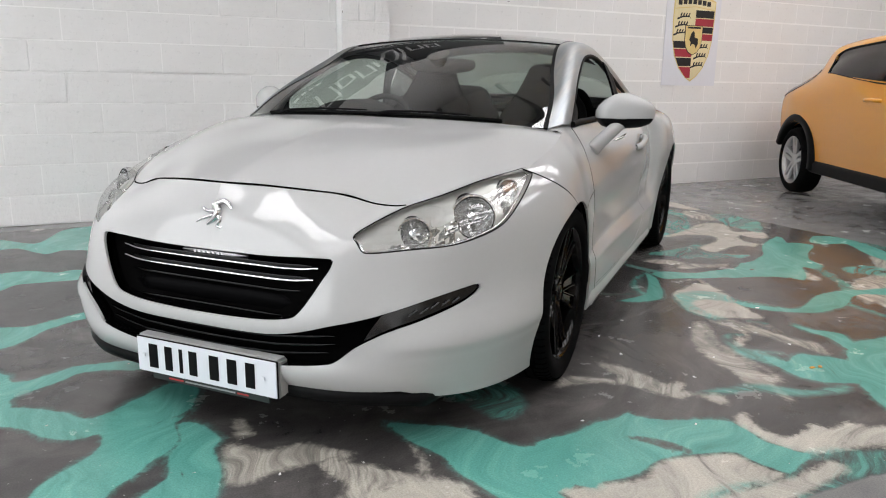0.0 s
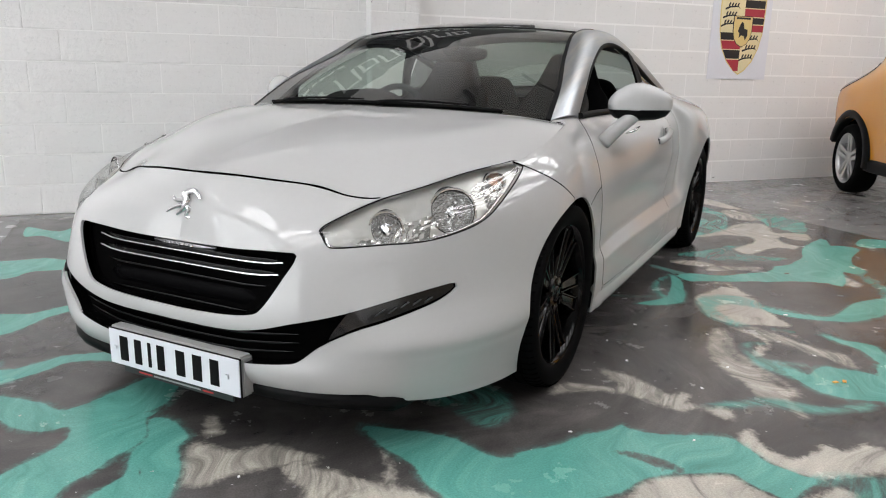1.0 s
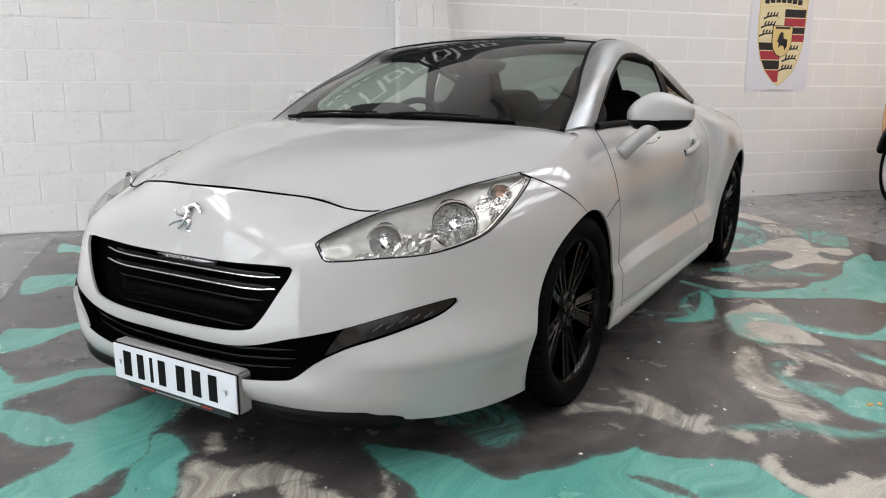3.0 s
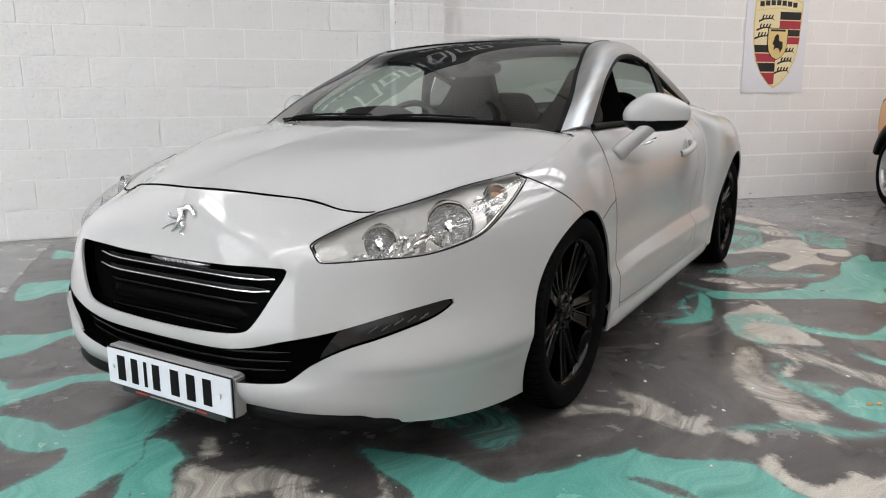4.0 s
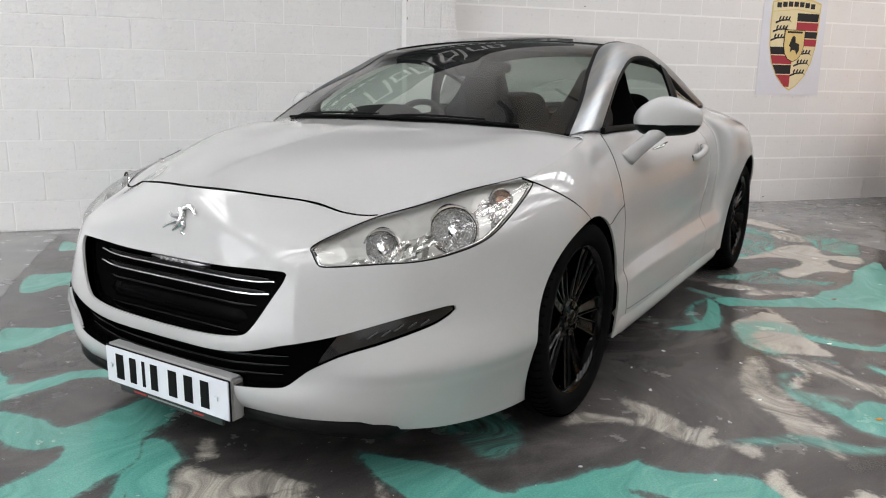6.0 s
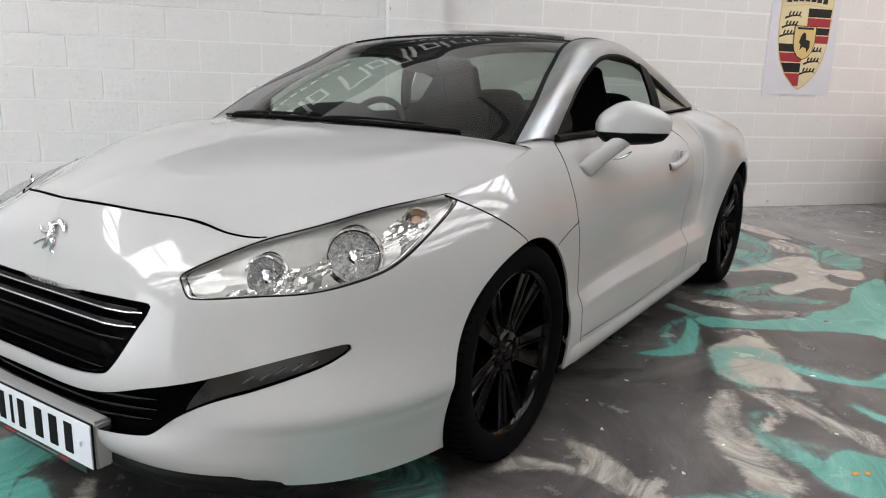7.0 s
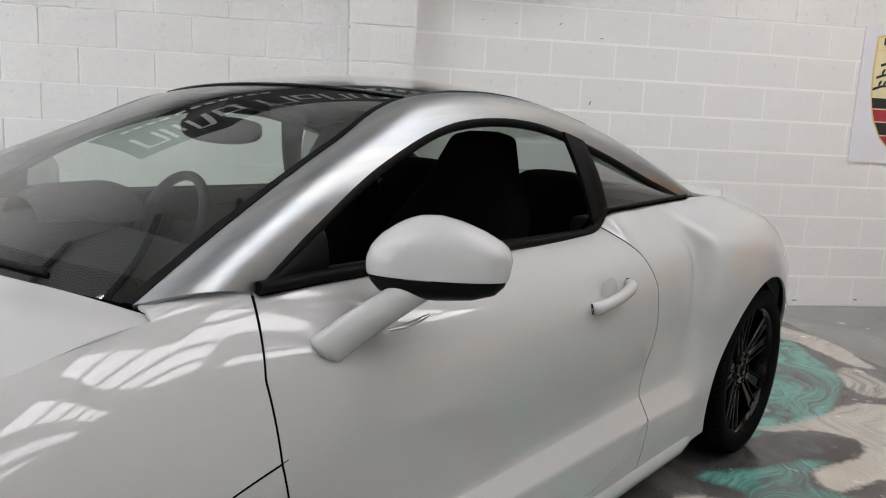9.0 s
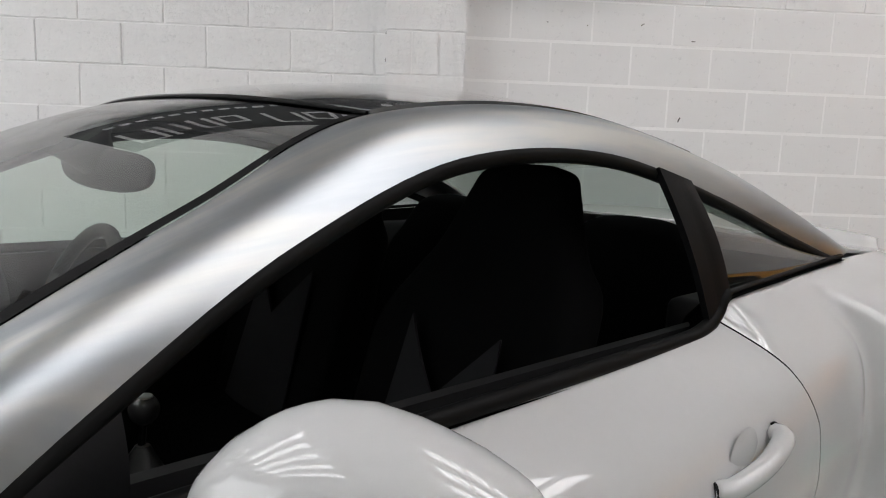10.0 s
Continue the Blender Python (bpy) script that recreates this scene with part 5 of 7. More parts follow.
drl = clip(BAND, f_drl)
for side in SIDES:
    lamp = shape("running_lamp", side((drl[0] + (0.010, -0.006, 0), drl[1])), M_SMOKE, coupe, "smoked daytime running lamp")
    for k in range(5):
        y, z = 0.650 + 0.021 * k, 0.4485 + 0.0060 * k
        p = drl[0][np.argmin((drl[0][:, 1] - y) ** 2 + (drl[0][:, 2] - z) ** 2)] + (0.006, -0.004, 0)
        shape("led", side(tube([p + (-0.007, -0.013, -0.011), p + (0.007, 0.012, 0.010)], 0.0020, 6)), M_LED, lamp)

# ---- headlamps ----
def on_band(a, z):
    """The point of the bumper's skin at (a, z), a being the way across the lamp."""
    v = BAND[0]
    across = 0.6 * v[:, 0] + 0.8 * v[:, 1]
    d = (across - a) ** 2 + (v[:, 2] - z) ** 2 + np.where((v[:, 0] < 0.1) & (v[:, 2] > 0.5), 0, 9)
    near = np.argsort(d)[:14]
    m = np.stack((np.ones(14), across[near] - a, v[near, 2] - z), axis=1)
    return np.linalg.lstsq(m, v[near], rcond=None)[0][0]


OUTWARD = np.array((-0.72, 0.62, 0.30)) / np.linalg.norm((-0.72, 0.62, 0.30))


def cup(centre, r, deep, rings=((1.0, 0.0), (1.06, -0.006), (0.98, -0.012), (0.85, 0.012), (0.6, 0.55), (0.3, 0.95), (0.0, 1.0)), n=40, axis=None):
    """A round reflector bowl that opens outwards."""
    axis = np.array((-0.86, 0.44, 0.18)) if axis is None else np.array(axis)
    axis = axis / np.linalg.norm(axis)
    u = np.cross(axis, (0, 0, 1.0))
    u /= np.linalg.norm(u)
    w = np.cross(u, axis)
    rows = []
    for k, d in rings:
        rows.append([centre + r * k * (u * math.cos(t) + w * math.sin(t)) - axis * deep * d for t in np.linspace(0, 2 * math.pi, n + 1)])
    return sheet(np.array(rows))


lens = clip(BAND, f_lamp)
chips = random.Random(7)


def lamp_area(points, deep):
    """A piece of the lamp's inside within an outline of (across, z), that deep behind the lens."""
    o = outline(points, 40)
    m = clip(lens, lambda v: inside(o, 0.6 * v[:, 0] + 0.8 * v[:, 1], v[:, 2]))
    return m[0] - OUTWARD * deep, m[1]


def facets(mesh, size, rough):
    """The mesh broken into small tilted facets."""
    v = mesh[0].copy()
    cell = np.floor(v / (size, size, size * 3)).astype(int)
    for i, c in enumerate(cell):
        chips.seed(int(c[0]) * 73856093 ^ int(c[1]) * 19349663 ^ int(c[2]) * 83492791)
        v[i] += OUTWARD * rough * chips.uniform(-1, 1)
    return v, mesh[1]


for side in SIDES:
    lamp = new("headlamp")
    lamp.parent = coupe
    lamp["label"] = "clear headlamp with chrome reflectors"
    open_lens = lens
    for a0, z0, r in ((0.284, 0.703, 0.064), (0.086, 0.669, 0.047), (0.437, 0.768, 0.030)):
        open_lens = clip(open_lens, lambda v: r - np.hypot(0.6 * v[:, 0] + 0.8 * v[:, 1] - a0, v[:, 2] - z0))
    inner = open_lens[0] - OUTWARD * 0.030
    grow = inner.mean(0)
    shape("housing", side(((inner - grow) * 0.97 + grow, open_lens[1])), M_LAMP, lamp, "silver grey housing")
    rim = np.array([on_band(a, z) for a, z in LAMP])
    ring = spline(rim, 220, True)
    shape("seal", side(tube(ring[::2] - OUTWARD * 0.003, 0.0022, 6, True)), M_RUBBER, lamp, "black rubber seal")
    wall = np.vstack((ring, ring[:1]))
    shape("housing_wall", side(sheet(np.array([wall - OUTWARD * 0.004, (wall - grow) * 0.985 + grow - OUTWARD * 0.034]))), M_LAMP, lamp)
    low = [on_band(a, z) - OUTWARD * 0.007 for a, z in ((-0.082, 0.648), (-0.066, 0.626), (0.03, 0.626), (0.12, 0.629), (0.20, 0.634), (0.30, 0.654), (0.375, 0.680), (0.45, 0.735))]
    shape("chrome_strip", side(tube(spline(low, 40), 0.0045, 6)), M_CHROME, lamp, "bright chrome strip")
    for pts in (((0.10, 0.625), (0.19, 0.628), (0.235, 0.655), (0.225, 0.70), (0.17, 0.70), (0.12, 0.665)), ((0.335, 0.70), (0.40, 0.70), (0.455, 0.745), (0.47, 0.79), (0.42, 0.785), (0.36, 0.755)), ((0.0, 0.625), (0.05, 0.62), (0.07, 0.64), (0.02, 0.645))):
        shape("reflector_facets", side(facets(lamp_area(pts, 0.030), 0.010, 0.0035)), M_FACET, lamp, "faceted chrome reflector", smooth=False)
    for pts in (((0.345, 0.665), (0.37, 0.672), (0.395, 0.70), (0.385, 0.735), (0.35, 0.70)), ((0.145, 0.685), (0.21, 0.70), (0.205, 0.735), (0.15, 0.72))):
        shape("block_panel", side(lamp_area(pts, 0.026)), M_LAMP, lamp, "satin silver panel", thick=0.006)
    for at, r, ringed in (((0.284, 0.703), 0.062, 1), ((0.086, 0.669), 0.045, 0)):
        c = on_band(*at) - OUTWARD * 0.034
        flutes = [(1.0, 0.0), (0.97, 0.10), (0.90, 0.30), (0.75, 0.58), (0.55, 0.80), (0.32, 0.95), (0.0, 1.0)]
        v, f = cup(c, r, 0.050, flutes, 28)
        v = v.reshape(len(flutes), 29, 3)
        v[1:6, ::4] += OUTWARD * 0.0035
        shape("reflector_bowl", side((v.reshape(-1, 3), f)), M_REFLECT, lamp, "round fluted chrome reflector", smooth=False)
        axis = np.array((-0.93, 0.25, 0.10)) / np.linalg.norm((-0.93, 0.25, 0.10))
        shape("bezel", side(cup(c + OUTWARD * 0.004, r, 0.05, ((1.0, 0.02), (1.02, -0.06), (1.12, -0.06), (1.17, 0.10), (1.19, 0.5)))), M_REFLECT, lamp, "chrome bezel")
        if ringed:
            shape("dark_ring", side(cup(c + OUTWARD * 0.008, r, 0.05, ((1.0, 0.0), (1.05, -0.03), (1.05, 0.02)))), M_SMOKE, lamp)
        shape("bulb_shield", side(tube([c - axis * 0.035, c - axis * 0.010, c - axis * 0.003, c], (0.012, 0.018, 0.017, 0.008), 12)), M_CHROME, lamp, "chrome bulb shield")
    third = on_band(0.437, 0.768) - OUTWARD * 0.018
    shape("indicator_bowl", side(cup(third, 0.030, 0.03, ((1.15, 0.3), (1.12, -0.1), (1.0, -0.1), (0.98, 0.1), (0.8, 0.5), (0.4, 0.9), (0.0, 1.0)))), M_REFLECT, lamp, "small round reflector")
    shape("bulb", side(tube([third - OUTWARD * 0.03, third - OUTWARD * 0.014, third - OUTWARD * 0.008, third - OUTWARD * 0.004], (0.012, 0.015, 0.012, 0.004), 14)), M_AMBER, lamp, "amber bulb")
    fourth = on_band(0.405, 0.722) - OUTWARD * 0.020
    shape("side_bowl", side(cup(fourth, 0.015, 0.02, ((1.15, 0.3), (1.1, -0.1), (1.0, 0.0), (0.7, 0.5), (0.0, 1.0)))), M_REFLECT, lamp)
    bulge = np.clip(-inside(LAMP, 0.6 * lens[0][:, 0] + 0.8 * lens[0][:, 1], lens[0][:, 2]) / 0.05, 0, 1)[:, None]
    shape("lens", side((lens[0] + OUTWARD * (0.014 * np.sin(bulge * math.pi / 2) - 0.002), lens[1])), M_CLEAR, lamp, "clear polished lens").visible_shadow = False

# ---- badge: plain chrome strokes ----
badge = new("badge")
badge.parent = coupe
badge["label"] = "chrome emblem"
for pts, r in ((((-0.012, 0.030), (0.004, 0.012), (0.002, -0.014), (-0.014, -0.038)), (0.011, 0.015, 0.012, 0.006)), (((0.004, 0.0), (0.016, -0.018), (0.012, -0.040), (0.024, -0.046)), (0.010, 0.009, 0.006, 0.004)), (((0.0, 0.010), (-0.026, 0.008), (-0.038, 0.018)), (0.008, 0.006, 0.004)), (((-0.004, -0.004), (-0.030, -0.020), (-0.044, -0.034)), (0.008, 0.006, 0.004)), (((-0.008, 0.034), (0.010, 0.044), (0.026, 0.034), (0.036, 0.020)), (0.009, 0.010, 0.007, 0.004))):
    q = spline([(y * 1.45 + 0.25 * z, z * 0.88) for y, z in pts], 12)
    rr = np.interp(np.linspace(0, 1, 12), np.linspace(0, 1, len(r)), r) * 0.95
    m = tube([(-0.829 + 0.34 * max(0, z) - 0.12 * min(0, z) * -1 - 0.006, y + 0.010, 0.700 + z) for y, z in q], rr, 8)
    shape("stroke", m, M_CHROME, badge)

# ---- number plate: bars for the characters ----
plate = new("number_plate")
plate.parent = coupe
plate["label"] = "white number plate in a white holder"


def slab(name, x0, x1, y0, y1, z0, z1, mat, parent, label="", bevel=0.0):
    bm = bmesh.new()
    box(bm, x0, x1, y0, y1, z0, z1)
    if bevel:
        bmesh.ops.bevel(bm, geom=bm.edges[:], offset=bevel, segments=2, affect="EDGES")
    return part(name, bm, mat, parent, label)


slab("holder", -0.925, -0.875, -0.264, 0.290, 0.176, 0.300, M_BODY, plate, "white plate holder", 0.008)
slab("plate_edge", -0.9285, -0.924, -0.258, 0.288, 0.178, 0.298, M_TRIM, plate, "black plate edge", 0.001)
slab("plate_face", -0.9315, -0.9275, -0.2545, 0.2845, 0.1815, 0.2945, M_PLATE, plate, "pale reflective plate face", 0.001)
for i, y in enumerate((-0.188, -0.126, -0.076, -0.028, 0.054, 0.122, 0.190)):
    wide = (0.024, 0.020, 0.009, 0.021, 0.024, 0.024, 0.023)[i]
    slab("character_bar", -0.9330, -0.9312, y - wide * 0.74, y + wide * 0.74, 0.199, 0.278, M_TRIM, plate)
slab("strip", -0.9305, -0.922, -0.195, 0.255, 0.162, 0.1835, M_GREENBLACK, plate, "dark dealer strip")
for y0, y1, m in ((-0.130, -0.072, M_REDPAINT), (-0.064, 0.130, M_STEEL), (0.138, 0.180, M_REDPAINT)):
    slab("print_bar", -0.9318, -0.930, y0, y1, 0.170, 0.1745, m, plate)
for y in (-0.226, 0.240):
    slab("screw_cap", -0.937, -0.931, y - 0.009, y + 0.009, 0.230, 0.248, M_PLATE, plate, "", 0.003)

# ---- wipers and scuttle ----
cowl = [BONNET[-1] + (0.004, 0, -0.008), BONNET[-1] + (0.05, 0, -0.010), BONNET[-1] + (0.10, -0.01, 0.012)]
shape("scuttle", mirrored(sheet(np.array(cowl))), M_PLASTIC, coupe, "black plastic scuttle")


def screen_point(i, y):
    w = abs(y) / A_IN[i, 1]
    p = MID[i] + (A_IN[i] - MID[i]) * w ** 2.2
    return np.array((p[0], y, p[2]))


for y0, y1, y2 in ((0.06, 0.44, 0.56), (-0.46, 0.0, 0.14)):
    wiper = new("wiper")
    wiper.parent = coupe
    arm = [screen_point(1, y0) + (-0.01, 0, 0.006), screen_point(1, y0 + 0.05) + (0, 0, 0.016), screen_point(2, (y0 + y1) / 2) + (0, 0, 0.013), screen_point(2, y1) + (-0.005, 0, 0.012)]
    shape("arm", tube(spline(arm, 20), np.linspace(0.0075, 0.0035, 20), 6), M_TRIM, wiper)
    blade = [screen_point(1, y) + (0.008, 0, 0.009) for y in np.linspace(y0 - 0.10, y2, 16)]
    shape("blade", tube(blade, 0.0055, 6), M_RUBBER, wiper)

# ---- screen, roof, arches, side glass ----
shape("windscreen", mirrored(sheet(roof_grid(44, 0, 51), flip=True)), M_SCREEN, coupe, "clear laminated windscreen").visible_shadow = False
for i0, i1, wide in ((0, 51, 0.075), (46, 51, 1.0)):
    band = roof_grid(44, i0, i1)
    if wide < 1:
        band = band[:, 42:]
    edge_strip = sheet(band + (0, 0, 0.002 if wide < 1 else -0.004), flip=True)
    for m in ([mirrored(edge_strip)] if wide == 1.0 else [edge_strip, other_side(edge_strip)]):
        shape("screen_border", m, M_TRIM, coupe, "black screen border")
shape("roof_panel", mirrored(sheet(roof_grid(44, 51, 84), flip=True)), M_ROOF, coupe, "gloss black roof panel", thick=0.006)
shape("rear_screen", mirrored(sheet(roof_grid(44, 84, N_ROOF), flip=True)), M_REAR, coupe, "clear heated rear screen").visible_shadow = False
shape("screen_seam", tube([screen_point(51, y) + (0, 0, 0.001) for y in np.linspace(-0.56, 0.56, 30)], 0.003, 6), M_RUBBER, coupe)
shape("roof_seam", tube([screen_point(84, y) for y in np.linspace(-0.56, 0.56, 30)], 0.004, 6), M_RUBBER, coupe)
BELT = spline([(0.485, 0.772, 0.930), (0.70, 0.757, 0.930), (1.20, 0.742, 0.927), (1.55, 0.733, 0.926), (1.645, 0.732, 0.933), (1.700, 0.730, 0.958), (1.725, 0.729, 0.988), (1.80, 0.726, 0.994), (2.00, 0.716, 0.998), (2.18, 0.708, 1.002), (2.37, 0.702, 1.006)], 120) * WIDE


def belt_at(x):
    return np.array([x, np.interp(x, BELT[:, 0], BELT[:, 1]), np.interp(x, BELT[:, 0], BELT[:, 2])])


def arch_at(x):
    return np.array([x, np.interp(x, A_OUT[:, 0], A_OUT[:, 1]), np.interp(x, A_OUT[:, 0], A_OUT[:, 2])])


def pane(x0, x1, inset=0.012, lean0=0.0, lean1=0.0, n=40, tuck=0.0):
    """Side glass between the belt and the arch; lean: how far its ends rake from top to bottom."""
    rows = []
    for w in np.linspace(0, 1, n):
        xt = x0 + (x1 - x0) * w
        xb = xt + lean0 * (1 - w) + lean1 * w
        b, t = belt_at(xb), arch_at(xt)
        rows.append([b + (t - b) * k + (0, -inset + tuck * (0.5 - k) + 0.012 * math.sin(math.pi * k), 0) for k in (np.linspace(-0.03, 1.09, 12) if tuck else np.linspace(0, 1, 12))])
    return sheet(np.array(rows))


for side in SIDES:
    arch = shape("roof_arch", side(sheet(arch_grid(16))), M_ALU, coupe, "satin aluminium roof arch", thick=0.008)
    if side is other_side:
        shape("door_glass", side(pane(0.64, 1.585, lean0=0.02, lean1=0.085)), M_SIDE, coupe, "clear door glass").visible_shadow = False
    shape("quarter_glass", side(pane(1.685, 2.345, lean0=0.045, tuck=0.026)), M_TINT, coupe, "tinted quarter glass").visible_shadow = False
    shape("corner_trim", side(pane(0.488, 0.655, lean1=0.0, n=10)), M_TRIM, coupe, "black corner trim", thick=0.004)
    shape("window_pillar", side(pane(1.58, 1.69, 0.004, 0.085, 0.045, n=10)), M_TRIM, coupe, "black window pillar", thick=0.012)
    shape("arch_seal", side(tube(A_OUT[::2] + (0, -0.008, -0.006), 0.0125, 8)), M_RUBBER, coupe, "black rubber seal")
    shape("belt_seal", side(tube(np.array([p for p in BELT if p[0] < 1.73]) + (0, 0.002, 0.004), 0.013, 8)), M_RUBBER, coupe, "black belt seal")
    shape("quarter_seal", side(tube(np.array([p for p in BELT if p[0] > 1.725]) + (0, 0.0, 0.0), 0.006, 6)), M_RUBBER, coupe)

    # ledge between the door's shoulder and the glass
    led = [p for p in BELT]
    shape("belt_ledge", side(sheet(np.array([[q + (0, 0.012, -0.008), q + (0, -0.03, -0.004), q + (0, -0.07, -0.05)] for q in led]))), M_PLASTIC, coupe)

    # mirror
    mirror = new("door_mirror")
    mirror.parent = coupe
    c = np.array((0.752, 0.955, 0.982))
    rows = []
    for u in np.linspace(0, math.pi, 25):
        row = []
        for t in np.linspace(0, 2 * math.pi, 49):
            # along: from the inner end to the outer tip
            s = -math.cos(u)
            sn = math.copysign(abs(math.sin(t)) ** (0.8 if math.sin(t) > 0 else 0.45), math.sin(t))
            if sn > 0:
                up = 0.082 * sn * np.interp(s, (-1, -0.95, -0.8, -0.55, -0.3, 0, 0.3, 0.6, 0.85, 0.96, 1), (0, 0.34, 0.60, 0.86, 1.0, 1.0, 0.87, 0.66, 0.42, 0.25, 0))
            else:
                up = 0.073 * sn * np.interp(s, (-1, -0.95, -0.8, -0.5, 0, 0.5, 0.8, 0.95, 1), (0, 0.50, 0.78, 0.96, 1.0, 0.98, 0.85, 0.58, 0))
            fore = 0.004 + 0.064 * max(0.0, math.sin(u)) ** 0.6 * math.cos(t) * (1.0 - 0.10 * s)
            row.append(c + np.array((0.55, 0.83, 0.05)) * 0.134 * s + np.array((0.83, -0.55, 0)) * fore + np.array((0, 0, 1)) * up)
        rows.append(row)
    head = sheet(np.array(rows))
    cut = 0.954

    def low_line(v):
        return v[:, 2] - cut

    shape("cap", side(clip(head, lambda v: -low_line(v) + 0.0012)), M_BODY, mirror, "white mirror cap", thick=0.003)
    low = clip(head, less(low_line, 0.0012))
    shape("lower_shell", side(((low[0] - c) * (0.985, 0.985, 1) + c, low[1])), M_TRIM, mirror, "black lower shell", thick=0.003)
    stalk = spline([(0.575, 0.855, 0.825), (0.620, 0.880, 0.862), (0.690, 0.925, 0.915), (0.735, 0.950, 0.945)], 16)
    rows = []
    for i, p in enumerate(stalk):
        w = 0.036 - 0.006 * i / 15
        rows.append([p + np.array((0.72, 0.30, -0.62)) * w * 1.0 * math.cos(t) + np.array((0.4, -0.9, 0.1)) * 0.024 * math.sin(t) for t in np.linspace(0, 2 * math.pi, 21)])
    st = np.array(rows)
    way = (stalk[0] - stalk[2]) / np.linalg.norm(stalk[0] - stalk[2])
    cap0 = np.array([stalk[0] + (st[0] - stalk[0]) * k + way * d for k, d in ((0.0, 0.014), (0.45, 0.012), (0.75, 0.008), (0.93, 0.003))])
    shape("stalk", side(sheet(np.vstack((cap0, st)))), M_BODY, mirror)
    shape("repeater", side(tube(spline([(0.655, 0.926, 0.862), (0.690, 0.950, 0.872), (0.722, 0.965, 0.888)], 8), (0.002, 0.004, 0.005, 0.0055, 0.0055, 0.005, 0.004, 0.002), 8)), M_CHROME, mirror, "clear side repeater")

    # handle in its hollow
    handle = new("door_handle")
    handle.parent = coupe
    rows = []
    for k in np.linspace(0.02, 1, 8):
        rows.append([(1.500 + 0.046 * k * math.cos(t), 0.906 - 0.006 * k * k, 0.795 + 0.050 * k * math.sin(t)) for t in np.linspace(0, 2 * math.pi, 33)])
    shape("hollow", side(sheet(np.array(rows))), M_BODY, handle, split=0)
    grip = spline([(1.408, 0.904, 0.776), (1.424, 0.922, 0.779), (1.500, 0.934, 0.797), (1.572, 0.926, 0.813), (1.594, 0.906, 0.817)], 24)
    shape("grip", side(tube(grip, np.interp(np.linspace(0, 1, 24), (0, 0.1, 0.5, 0.9, 1), (0.014, 0.0175, 0.0160, 0.0185, 0.015)), 10)), M_BODY, handle)
    shape("gasket", side(tube([(1.403, 0.904, 0.775), (1.406, 0.906, 0.7755)], 0.0150, 10)), M_RUBBER, handle)
    shape("gasket", side(tube([(1.594, 0.904, 0.8165), (1.597, 0.906, 0.817)], 0.0155, 10)), M_RUBBER, handle)

# ---- wheels ----
def ring_mesh(profile, n=64):
    """Turns a profile of (radius, y) round the axle."""
    rows = [[(r * math.cos(t), y, r * math.sin(t)) for t in np.linspace(0, 2 * math.pi, n + 1)] for r, y in profile]
    return sheet(np.array(rows))


